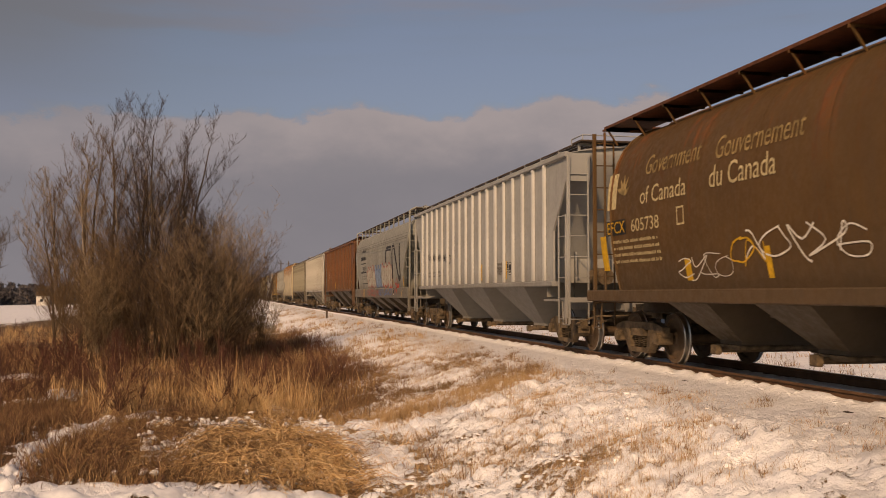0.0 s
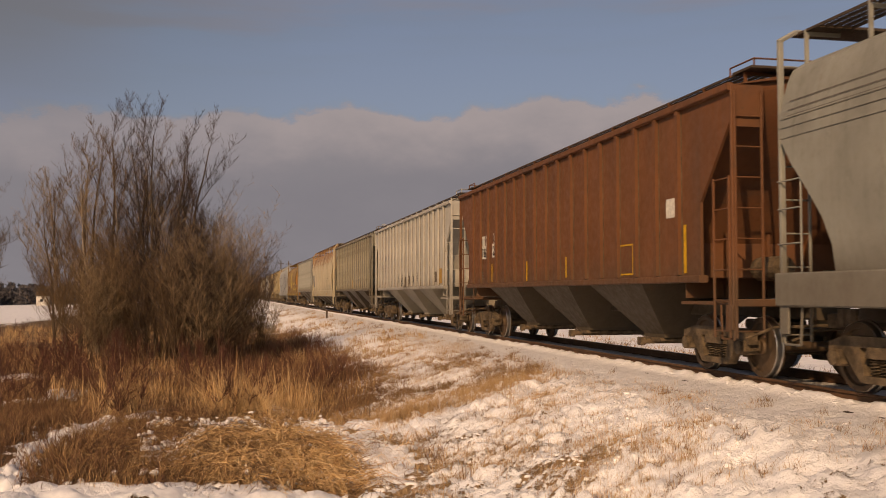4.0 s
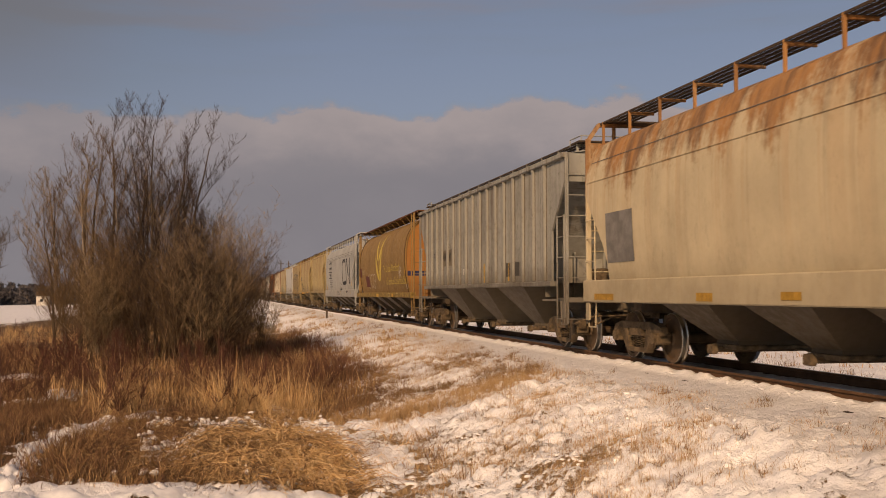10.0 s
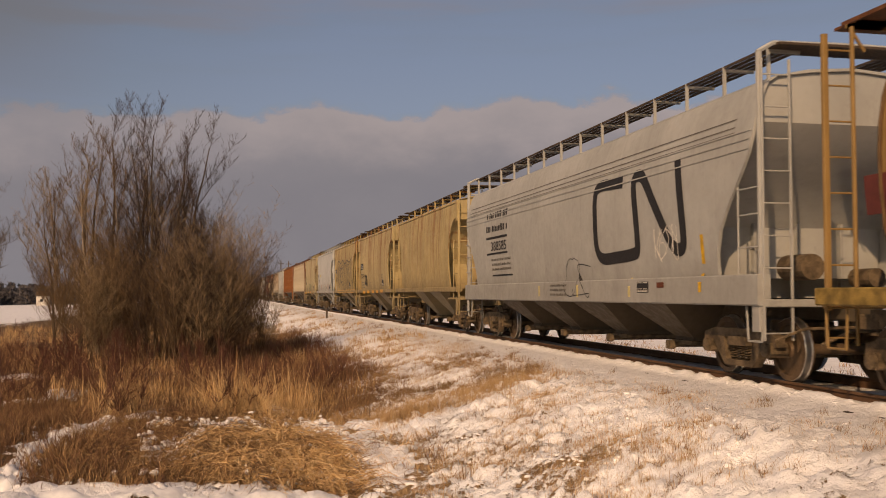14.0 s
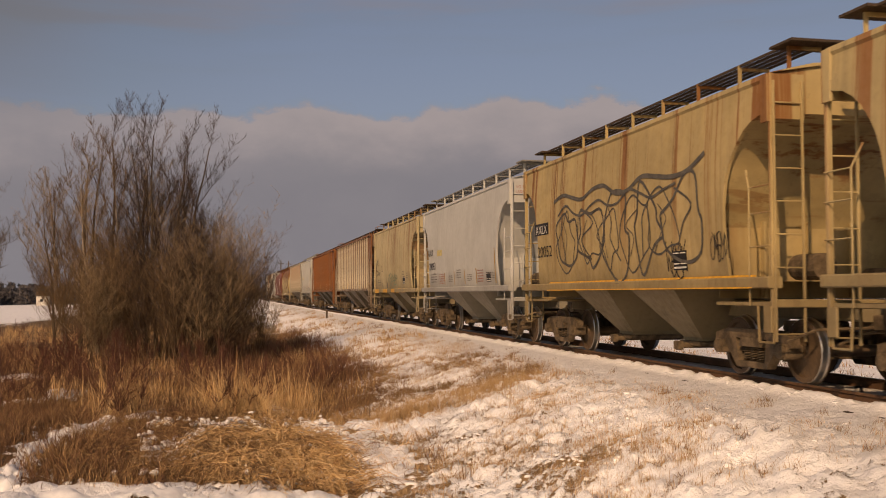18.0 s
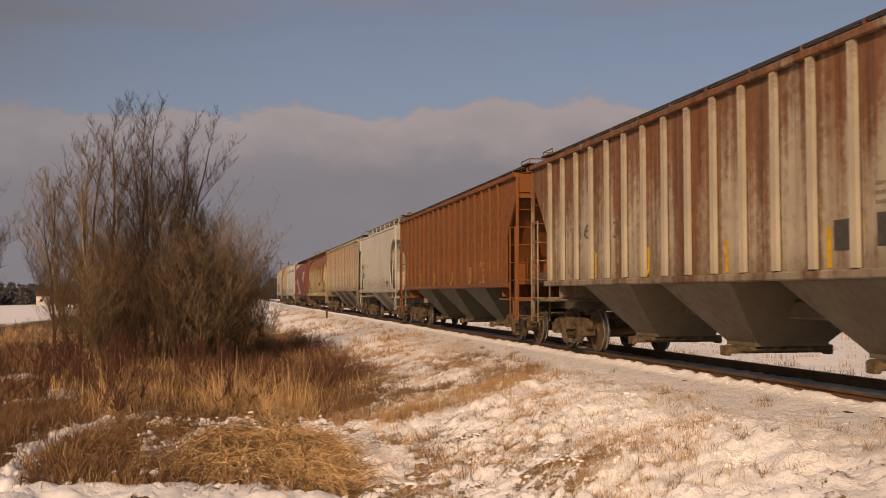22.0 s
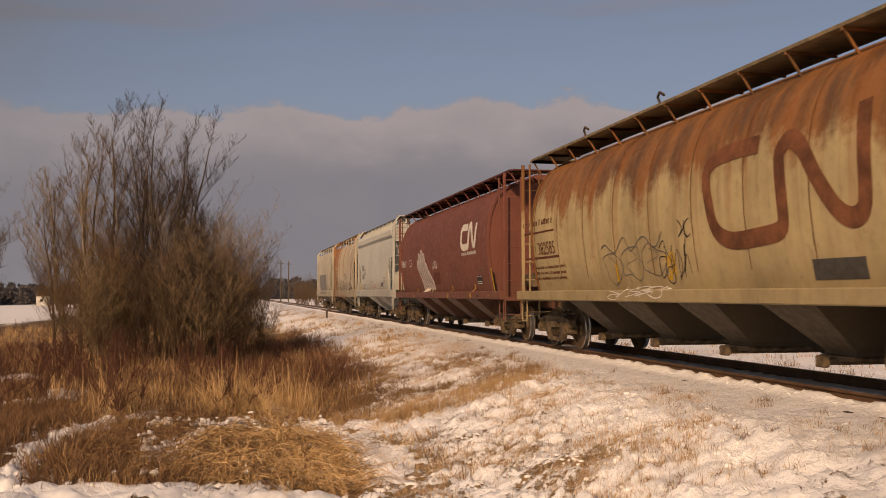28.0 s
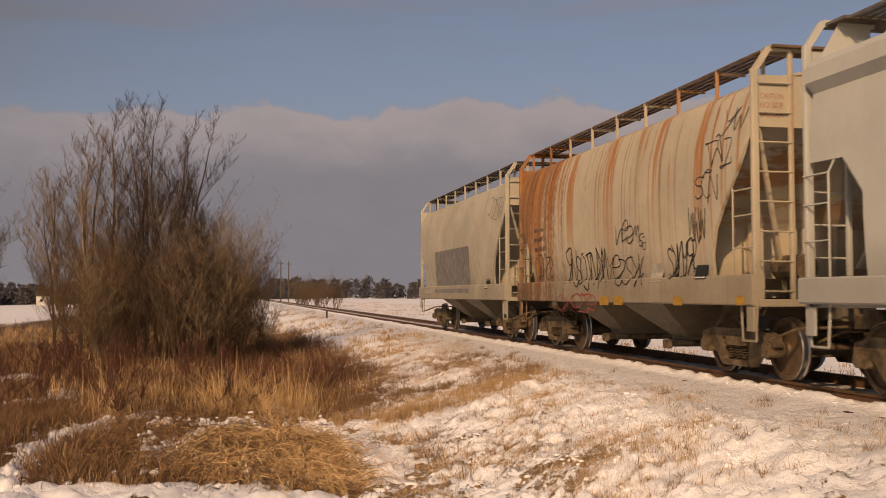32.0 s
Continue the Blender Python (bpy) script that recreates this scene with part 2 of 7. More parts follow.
def axis_points(lo, hi, fine0, fine1, step, grow):
    pts = list(np.arange(fine0, fine1, step))
    d, p = step, fine1
    while p < hi:
        pts.append(p)
        d *= grow
        p += d
    pts.append(hi)
    d, p, low = step, fine0 - step, []
    while p > lo:
        low.append(p)
        d *= grow
        p -= d
    low.append(lo)
    return np.array(low[::-1] + pts)


def snow_ground():
    k = Nodes("snowy_dead_grass_ground", 0.85, 0, 0.25)
    x, y = k.axis(0), k.axis(1)
    big = k.noise(0.45, (1, 1, 1), 5, 0.6)
    mid = k.noise(2.2, (1, 1, 1), 6, 0.68)
    fine = k.noise(14.0, (1, 1, 1), 5, 0.7)
    straw = k.mix(k.ramp(fine, 0.3, 0.7), (0.20, 0.12, 0.06), (0.50, 0.34, 0.18))
    soil = k.mix(k.ramp(mid, 0.25, 0.6), (0.26, 0.17, 0.09), straw)
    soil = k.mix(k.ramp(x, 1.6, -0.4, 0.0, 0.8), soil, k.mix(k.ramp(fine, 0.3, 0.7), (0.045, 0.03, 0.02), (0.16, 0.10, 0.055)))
    snow = k.mix(k.ramp(mid, 0.35, 0.65), (0.83, 0.815, 0.835), (0.94, 0.925, 0.93))
    # snow lies thick beside the track and thin among the brush
    side = k.ramp(x, 0.8, 4.2, -0.13, 0.085)
    side = k.math("ADD", side, k.ramp(x, 4.0, 5.6, 0.0, 0.07))
    drifted = k.n.new("ShaderNodeAttribute")
    drifted.attribute_name = "snow_cover"
    far = k.ramp(k.math("ABSOLUTE", k.math("SUBTRACT", x, TRACK_X)), 2.2, 1.4, 0.0, 0.16)
    field = k.ramp(x, -14.0, -22.0, 0.0, 0.42)
    f = k.math("ADD", k.math("MULTIPLY", big, 0.45), k.math("ADD", k.math("MULTIPLY", mid, 0.45), k.math("MULTIPLY", k.math("SUBTRACT", fine, 0.25), 0.44)))
    f = k.math("ADD", k.math("ADD", f, side), k.math("ADD", far, field))
    f = k.math("ADD", f, k.math("MULTIPLY", drifted.outputs["Fac"], 0.30))
    packed = k.ramp(k.math("ADD", x, k.math("MULTIPLY", big, 1.2)), 5.9, 7.0)
    packed = k.math("MULTIPLY", packed, k.ramp(x, 7.45, 7.65, 1.0, 0.0))
    snow = k.mix(k.math("MULTIPLY", packed, 0.5), snow, k.mix(k.ramp(fine, 0.3, 0.7), (0.42, 0.405, 0.41), (0.62, 0.60, 0.605)))
    # dirty snow between the rails, darkened further to cut light bounced under the cars
    under = k.ramp(k.math("ABSOLUTE", k.math("SUBTRACT", x, TRACK_X)), 0.99, 0.82, 0.0, 0.5)
    snow = k.mix(under, snow, k.mix(k.ramp(fine, 0.35, 0.65), (0.09, 0.075, 0.06), (0.40, 0.38, 0.36)))
    tiny = k.noise(38.0, (1, 1, 1), 3, 0.7)
    f = k.math("ADD", f, k.math("MULTIPLY", k.math("SUBTRACT", tiny, 0.5), 0.22))
    m = k.ramp(f, 0.53, 0.59)
    k.bump(k.math("ADD", k.math("MULTIPLY", m, 0.5), k.math("ADD", mid, k.math("MULTIPLY", fine, 0.45))), 0.85, 0.09)
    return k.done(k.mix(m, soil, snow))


GROUND = snow_ground()
gx = axis_points(-3000, 3000, -3.5, 10.4, 0.10, 1.15)
gx = np.concatenate([gx[gx < 1.2], np.arange(1.2, 7.4, 0.055), np.arange(7.4, 8.1, 0.04), gx[gx >= 8.1]])
gy = axis_points(-60, 4000, 9.0, 20.0, 0.055, 1.035)
X, Y = np.meshgrid(gx, gy)
Z = ground_z(X, Y)
COVER = snow_cover(X, Y)
BANK = np.clip((X - 2.2) / 0.8, 0, 1) * np.clip((7.0 - X) / 0.8, 0, 1) * np.clip((45 - Y) / 20, 0, 1)
CRUST = np.clip((fbm(X, Y, 0.13, 41, 3) - 0.47) / 0.16, 0, 1) * np.clip((fbm(X, Y, 0.8, 42, 3) - 0.30) / 0.25, 0.15, 1)
Z = Z + 0.035 * COVER * (0.5 + fbm(X, Y, 0.2, 33, 2)) + BANK * 0.05 * CRUST + 0.05 * np.exp(-((X - 7.80) / 0.10) ** 2) * np.clip((fbm(X, Y, 0.22, 48, 2) - 0.42) / 0.2, 0, 1) + BANK * 0.02 * (fbm(X, Y, 0.09, 44, 2) - 0.5)
nx, ny = len(gx), len(gy)
idx = np.arange(nx * ny).reshape(ny, nx)
quads = np.stack([idx[:-1, :-1], idx[:-1, 1:], idx[1:, 1:], idx[1:, :-1]], -1).reshape(-1, 4)
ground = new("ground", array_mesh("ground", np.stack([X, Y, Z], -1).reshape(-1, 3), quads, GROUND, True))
cover = ground.data.attributes.new("snow_cover", "FLOAT", "POINT")
cover.data.foreach_set("value", (COVER + BANK * (CRUST - 0.24) * 0.30).astype(np.float32).ravel())
tagged(ground, "snow-dusted ground with dead grass beside the track", "ground", kind="structure")

# ---- track ----
track = new("railway_track")
tagged(track, "single railway track, rusty rails half sunk in snow", "railway track", kind="structure")
RAIL_SECTION = [(-0.07, -0.172), (0.07, -0.172), (0.07, -0.160), (0.012, -0.145), (0.010, -0.045), (0.036, -0.034), (0.036, -0.006), (0.028, 0.0), (-0.028, 0.0), (-0.036, -0.006), (-0.036, -0.034), (-0.010, -0.045), (-0.012, -0.145), (-0.07, -0.160)]
for s in (-1, 1):
    v = [(TRACK_X + s * 0.7525 + a, y, b) for y in (-60.0, 900.0) for a, b in RAIL_SECTION]
    n = len(RAIL_SECTION)
    part("rail", Geo().add(v, [(i, (i + 1) % n, n + (i + 1) % n, n + i) for i in range(n)] + [tuple(range(n - 1, -1, -1)), tuple(range(n, 2 * n))]), RAIL, track, "rusty steel rail")
    part("rail_head", Geo().box(TRACK_X + s * 0.7525 - 0.024, TRACK_X + s * 0.7525 + 0.024, -60, 900, 0.0005, 0.0035), RAIL_TOP, track, "polished running surface")
me = Geo().box(-1.28, 1.28, -0.115, 0.115, -0.34, -0.168, 0.02).mesh("tie")
for i in range(150):
    o = part("tie", me, TIE, track)
    o.location = (TRACK_X + random.uniform(-0.05, 0.05), 2.0 + i * 0.55, random.uniform(-0.05, 0.004))


# ---- plants ----
BARK = plain("grey_brown_bark", (0.115, 0.085, 0.06), 0.4, 12, 0.9, 0, 0.4)
BIRCH = plain("pale_bark", (0.34, 0.27, 0.20), 0.45, 5, 0.85, 0, 0.3)
TWIG = plain("brown_twigs", (0.148, 0.094, 0.050), 0.35, 3, 0.9)
TWIG_DARK = plain("dark_twigs", (0.065, 0.042, 0.03), 0.3, 3, 0.9)
TWIG_WARM = plain("warm_brown_twigs", (0.185, 0.117, 0.064), 0.35, 3, 0.9)
TWIG_TAN = plain("tan_twigs", (0.27, 0.19, 0.11), 0.35, 3, 0.9)
TWIG_RED = plain("reddish_twigs", (0.12, 0.050, 0.034), 0.35, 3, 0.9)
TWIG_FAR = plain("far_twigs", (0.085, 0.062, 0.048), 0.3, 0.4, 0.95)


def blade_material(name, a, b, c):
    k = Nodes(name, 0.8, 0, 0.2)
    r = k.n.new("ShaderNodeNewGeometry").outputs["Random Per Island"]
    m = k.mix(k.ramp(r, 0.0, 0.5), a, b)
    m = k.mix(k.ramp(r, 0.5, 1.0), m, c)
    c = k.mix(k.math("MULTIPLY", k.noise(0.7), 0.4), m, tuple(v * 0.6 for v in b))
    return k.done(c)


STRAW = blade_material("dry_straw", (0.22, 0.12, 0.055), (0.54, 0.335, 0.155), (0.76, 0.54, 0.30))
PALE_STRAW = blade_material("pale_straw", (0.42, 0.235, 0.10), (0.70, 0.465, 0.225), (0.84, 0.62, 0.36))
STUBBLE = blade_material("stubble", (0.28, 0.15, 0.07), (0.50, 0.33, 0.17), (0.64, 0.48, 0.29))
BRUSH = blade_material("red_brush", (0.085, 0.044, 0.028), (0.155, 0.078, 0.045), (0.30, 0.17, 0.088))
WEEDS = blade_material("brown_weeds", (0.10, 0.055, 0.030), (0.24, 0.14, 0.066), (0.44, 0.28, 0.135))


def prisms(name, A, B, RA, RB, material, sides=3):
    """Tapered prisms from points A to B with radii RA, RB, as one mesh."""
    A, B = np.asarray(A, float), np.asarray(B, float)
    RA, RB = np.asarray(RA, float)[:, None], np.asarray(RB, float)[:, None]
    d = B - A
    d /= np.maximum(1e-9, np.linalg.norm(d, axis=1))[:, None]
    ref = np.where(np.abs(d[:, 2:3]) > 0.9, np.array([[1.0, 0, 0]]), np.array([[0, 0, 1.0]]))
    s = np.cross(d, ref)
    s /= np.linalg.norm(s, axis=1)[:, None]
    t = np.cross(d, s)
    ring = []
    for P, R in ((A, RA), (B, RB)):
        for i in range(sides):
            w = 2 * math.pi * i / sides
            ring.append(P + R * (s * math.cos(w) + t * math.sin(w)))
    V = np.stack(ring, 1)
    n = len(A)
    base = np.arange(n)[:, None] * 2 * sides
    F = np.concatenate([base + np.array([i, (i + 1) % sides, sides + (i + 1) % sides, sides + i]) for i in range(sides)], 0)
    return array_mesh(name, V.reshape(-1, 3), F, material)


def grow(rnd, start, heading, length, radius, depth, out, spread=0.5, up=0.12, kids=(3, 5), steps=5, wander=0.16):
    """One wandering branch and its side branches; out collects (a, b, ra, rb, depth)."""
    p, d = np.array(start, float), np.array(heading, float)
    seg = length / steps
    for i in range(steps):
        d = d + np.array([rnd.gauss(0, wander), rnd.gauss(0, wander), rnd.gauss(0, wander * 0.6) + up * 0.5])
        d /= np.linalg.norm(d)
        q = p + d * seg
        r0, r1 = radius * (1 - 0.8 * i / steps), radius * (1 - 0.8 * (i + 1) / steps)
        out.append((p, q, r0, r1, depth))
        if depth > 0 and (i > 0 or depth < 2):
            for _ in range(rnd.randint(1, 2) if depth > 2 else rnd.randint(*kids) if depth > 1 else rnd.randint(1, 3)):
                k = rnd.random()
                w = rnd.uniform(0, 2 * math.pi)
                side = np.array([math.cos(w), math.sin(w), rnd.uniform(0.0, 0.7)]) * spread
                h = d * (1 - 0.3 * spread) + side
                grow(rnd, p + (q - p) * k, h / np.linalg.norm(h), length * (rnd.uniform(0.42, 0.68) if depth > 2 else rnd.uniform(0.30, 0.52)) * (1 - (0.72 if depth > 2 else 0.5) * i / steps), max(0.004, r1 * 0.5), depth - 1, out, spread * (1.1 if depth > 2 else 1.35), up, kids, max(3, steps - 1), wander)
        p = q


def ribbons(name, A, B, RA, RB, material, rng):
    """The finest twigs: slim tapering strips turned at random."""
    A, B = np.asarray(A, float), np.asarray(B, float)
    d = B - A
    s = np.cross(d, rng.normal(size=d.shape))
    s /= np.maximum(1e-9, np.linalg.norm(s, axis=1))[:, None]
    RA, RB = np.asarray(RA, float)[:, None] * 1.3, np.asarray(RB, float)[:, None] * 1.3
    V = np.stack([A - s * RA, A + s * RA, B + s * RB, B - s * RB], 1)
    return array_mesh(name, V.reshape(-1, 3), np.arange(len(A) * 4).reshape(-1, 4), material)


def bare_tree(name, label, category, x, y, height, seed, stems=1, spread=0.5, trunk_mat=None, twig_mat=None, depth=3, lean=0.12, girth=0.010, kids=(2, 3), group="", steps=6, up=0.12, wander=0.16, tip=(0.0, 0.0)):
    rnd = random.Random(seed)
    z = float(ground_z(x, y)) - 0.1
    tree = new(name)
    tree.location = (x, y, z)
    tagged(tree, label, category, group)
    twigs, limbs = [], []
    for i in range(stems):
        out = []
        w = rnd.uniform(0, 2 * math.pi)
        h = np.array([math.cos(w) * lean + tip[0], math.sin(w) * lean + tip[1], 1.0])
        s = 0.25 * stems ** 0.5
        grow(rnd, (rnd.uniform(-s, s), rnd.uniform(-s, s), 0), h / np.linalg.norm(h), height * (rnd.uniform(0.9, 1.0) if stems < 3 else rnd.uniform(0.7, 1.0)), height * girth * (1 if stems < 3 else 0.7), depth, out, spread, up=up, kids=kids, steps=steps, wander=wander)
        rows = [o for o in out if o[4] == depth]
        a, b, ra, rb, _ = zip(*rows)
        part("stem", prisms("stem", a, b, ra, rb, trunk_mat or BARK, 5), None, tree)
        limbs += [o for o in out if 0 < o[4] < depth]
        twigs += [o for o in out if o[4] == 0]
    if limbs:
        a, b, ra, rb, _ = zip(*limbs)
        tagged(part("branchwork", prisms("branchwork", a, b, ra, rb, twig_mat or TWIG, 3), None, tree), kind="stuff")
    if twigs:
        a, b, ra, rb, _ = zip(*twigs)
        tagged(part("crown", ribbons("crown", a, b, ra, rb, twig_mat or TWIG, np.random.default_rng(seed)), None, tree), kind="stuff")
    return tree


def blades(name, label, category, count, spot, height, width, material, bend=0.5, clump=0.0, seed=1, low=0.0):
    """Dry stems and blades, each a bent tapering ribbon of two quads. spot(rng, n) gives x, y and a size factor."""
    rng = np.random.default_rng(seed)
    x, y, size = spot(rng, count if not clump else max(1, count // 22))
    if clump:                       # tufts: stems that spring from a common root
        k = rng.poisson(22, len(x)) + 3
        x, y, size = np.repeat(x, k), np.repeat(y, k), np.repeat(size * rng.uniform(0.5, 1.25, len(x)), k)
        x, y = x + rng.normal(0, clump, len(x)), y + rng.normal(0, clump, len(x))
    n = len(x)
    z = ground_z(x, y) - 0.02
    h = height * size * rng.uniform(0.45, 1.15, n)
    w = width * rng.uniform(0.6, 1.3, n)
    a = rng.uniform(0, 2 * np.pi, n)
    if clump:                       # the stems of a tuft lean more or less one way
        a = np.repeat(rng.uniform(0, 2 * np.pi, len(k)), k) + rng.normal(0, 0.9, n)
    tilt = np.clip(low + np.abs(rng.normal(0, bend, n)), 0, 1.5)
    face = rng.uniform(0, 2 * np.pi, n)
    P = np.stack([x, y, z], 1)
    way = np.stack([np.cos(a), np.sin(a), np.zeros(n)], 1)
    up = np.array([0, 0, 1.0])
    S = np.stack([np.cos(face), np.sin(face), np.zeros(n)], 1) * w[:, None] / 2
    h = h[:, None]
    mid = P + h * 0.5 * (way * np.sin(tilt * 0.6)[:, None] + up * np.cos(tilt * 0.6)[:, None])
    tip = mid + h * 0.5 * (way * np.sin(tilt * 1.35)[:, None] + up * np.cos(tilt * 1.35)[:, None])
    V = np.stack([P - S, P + S, mid - S * 0.8, mid + S * 0.8, tip - S * 0.15, tip + S * 0.15], 1)
    base = np.arange(n)[:, None] * 6
    F = np.concatenate([base + np.array([0, 1, 3, 2]), base + np.array([2, 3, 5, 4])], 0)
    ob = new(name, array_mesh(name, V.reshape(-1, 3), F, material))
    return tagged(ob, label, category, kind="stuff")


def snow_lumps(name, label, count, spot, size, seed=3, along=1.0, lift=0.0):
    """Small crusty lumps of snow caught on the stubble."""
    rng = np.random.default_rng(seed)
    bm = bmesh.new()
    bmesh.ops.create_icosphere(bm, subdivisions=1, radius=1.0)
    bv = np.array([v.co[:] for v in bm.verts])
    bf = np.array([[v.index for v in f.verts] for f in bm.faces])
    bm.free()
    x, y, s = spot(rng, count)
    n = len(x)
    r = size * s * rng.uniform(0.4, 1.3, n)
    sx, sy, sz = rng.uniform(0.6, 1.5, n), rng.uniform(0.6, 1.5, n) * along, rng.uniform(0.5, 1.0, n)
    V = bv[None] * np.stack([sx * r, sy * r, sz * r], 1)[:, None, :] * rng.uniform(0.45, 1.4, (n, len(bv), 1))
    z = ground_z(x, y)
    V += np.stack([x, y, z - 0.25 * r + lift * rng.uniform(0.5, 1.1, n)], 1)[:, None, :]
    F = (bf[None] + np.arange(n)[:, None, None] * len(bv)).reshape(-1, 3)
    k = Nodes("crusted_snow", 0.8, 0, 0.3)
    mat = k.done(k.mix(k.ramp(k.noise(9.0), 0.3, 0.7), (0.78, 0.765, 0.78), (0.94, 0.925, 0.92)))
    return tagged(new(name, array_mesh(name, V.reshape(-1, 3), F, mat)), label, "snow", kind="stuff")


def scatter(x0, x1, y0, y1, keep=None, near=1.0):
    """Random spots in a strip, denser towards its near end; keep(x, y, rng) gives the chance to stay."""
    def spot(rng, n):
        x = rng.uniform(x0, x1, n)
        y = y0 + (y1 - y0) * rng.uniform(0, 1, n) ** near
        s = np.ones(n)
        if keep:
            ok = rng.uniform(0, 1, n) < keep(x, y)
            x, y, s = x[ok], y[ok], s[ok]
        return x, y, s
    return spot


def patchy(scale, lo, hi, seed):
    return lambda x, y: np.clip((fbm(x, y, scale, seed) - lo) / (hi - lo), 0, 1)


def near_patch(cx, cy, rx, ry):
    return lambda x, y: np.exp(-((x - cx) / rx) ** 2 - ((y - cy) / ry) ** 2)


# left-hand brush and long grass
ditch = lambda x, y: off_drifts(x, y) * (0.06 + patchy(1.5, 0.47, 0.62, 5)(x, y)) * np.clip((3.3 - x) / 1.0, 0, 1) * np.clip((y - 10.4) / 1.2, 0.05, 1)
blades("dead_grass", "long dry straw-coloured grass in the ditch", "grass", 44000, scatter(-7.5, 3.3, 12.2, 24, lambda x, y: ditch(x, y) * np.clip((x + 3.2) / 3.0, 0.10, 1), 1.1), 0.38, 0.008, STRAW, 0.5, 0.13, seed=11, low=0.45)
blades("matted_weeds", "dark brown flattened weeds in the ditch", "weeds", 60000, scatter(-7.5, 3.0, 12.2, 26, lambda x, y: np.clip(off_drifts(x, y), 0, 1) * np.maximum(np.clip((-0.3 - x) / 1.2, 0.10, 1), near_patch(2.5, 20.5, 0.6, 2.0)(x, y)), 1.1), 0.46, 0.008, WEEDS, 0.55, 0.15, seed=20, low=0.45)
TUFTS = ((0.75, 20.6, 0.75, 0.8), (0.1, 20.0, 0.45, 0.7), (1.5, 21.5, 0.4, 0.9), (-2.05, 19.3, 0.42, 0.6))
blades("tall_grass", "tall golden tufts of dry grass", "grass", 52000, scatter(-4, 3.0, 17.5, 24, lambda x, y: off_drifts(x, y) * (0.2 + patchy(0.6, 0.42, 0.58, 34)(x, y)) * np.max([near_patch(*q)(x, y) for q in TUFTS], 0), 1.0), 0.85, 0.008, PALE_STRAW, 0.62, 0.12, seed=17, low=0.25)
blades("tall_grass", "thin upright dry stalks above the tufts", "grass", 1500, scatter(-3, 2.4, 18.5, 25, lambda x, y: np.max([near_patch(*q)(x, y) for q in TUFTS], 0), 1.0), 1.25, 0.010, STRAW, 0.25, 0.0, seed=27)


def thatch(name, label, count, spot, length, width, material, crest, seed):
    """Dry stems that lie over one another, combed outwards and down from a crest."""
    rng = np.random.default_rng(seed)
    x, y, s = spot(rng, count)
    n = len(x)
    a = np.arctan2((y - crest[1]) * 0.8 - 0.55, (x - crest[0]) * 1.3 + 0.15) + rng.normal(0, 0.95, n)
    way = np.stack([np.cos(a), np.sin(a)], 1)
    face = rng.normal(size=(n, 3))
    reach = length * rng.uniform(0.35, 1.2, n)
    rise, lift = rng.uniform(0.02, 0.34, n) ** 1.3, rng.uniform(0.0, 0.26, n)
    rows = []
    for q, h, w in ((0.0, 0.0, 0.8), (0.33, 0.8, 1.0), (0.68, 1.0, 0.8), (1.0, 0.35, 0.15)):
        px, py = x + way[:, 0] * reach * q, y + way[:, 1] * reach * q
        p = np.stack([px, py, ground_z(px, py) + lift * (1 - q) + rise * h], 1)
        d = np.stack([way[:, 0], way[:, 1], np.zeros(n)], 1)
        side = np.cross(d, face)
        side /= np.maximum(1e-6, np.linalg.norm(side, axis=1))[:, None]
        rows += [p - side * width * w / 2, p + side * width * w / 2]
    V = np.stack(rows, 1)
    base = np.arange(n)[:, None] * 8
    F = np.concatenate([base + np.array([k, k + 1, k + 3, k + 2]) for k in (0, 2, 4)], 0)
    return tagged(new(name, array_mesh(name, V.reshape(-1, 3), F, material)), label, "grass", kind="stuff")


hummock = lambda x, y: np.clip(near_patch(0.75, 15.0, 0.95, 2.3)(x, y) * 1.4, 0, 1) * off_drifts(x, y) * (0.15 + patchy(0.45, 0.40, 0.56, 35)(x, y))
thatch("matted_grass", "matted golden grass combed down over a hummock", 24000, scatter(-1.2, 2.4, 12.4, 19.5, hummock, 1.0), 0.55, 0.0085, PALE_STRAW, (0.75, 16.4), 19)
thatch("matted_grass", "old brown grass under the golden mat", 16000, scatter(-1.9, 2.4, 12.4, 19.5, lambda x, y: off_drifts(x, y) * np.clip(near_patch(0.3, 15.5, 1.4, 2.6)(x, y) * 1.5, 0, 1), 1.0), 0.5, 0.008, WEEDS, (0.75, 16.4), 29)
blades("matted_grass", "bent tufts rising from the matted grass", "grass", 26000, scatter(-1.6, 2.2, 12.6, 19.5, lambda x, y: hummock(x, y) * patchy(0.35, 0.45, 0.58, 40)(x, y), 1.0), 0.55, 0.009, PALE_STRAW, 0.7, 0.07, seed=36, low=0.35)
blades("dead_grass", "thin dry grass among the drifts", "grass", 4000, scatter(-3.2, 0.2, 12.6, 19.5, lambda x, y: patchy(0.5, 0.45, 0.6, 37)(x, y), 1.0), 0.38, 0.007, STRAW, 0.7, 0.09, seed=38, low=0.4)
blades("matted_weeds", "dark tangled weed stems among the drifts", "weeds", 26000, scatter(-5.5, -0.2, 12.4, 21, lambda x, y: off_drifts(x, y) * np.clip((0.0 - x) / 0.8, 0, 1), 1.0), 0.42, 0.008, BRUSH, 0.8, 0.10, seed=50, low=0.3)
snow_lumps("snow_clods", "clods of snow caught on the matted grass", 1300, scatter(-1.4, 1.9, 12.9, 19.0, lambda x, y: patchy(0.45, 0.50, 0.64, 39)(x, y), 1.0), 0.055, 7, lift=0.16)
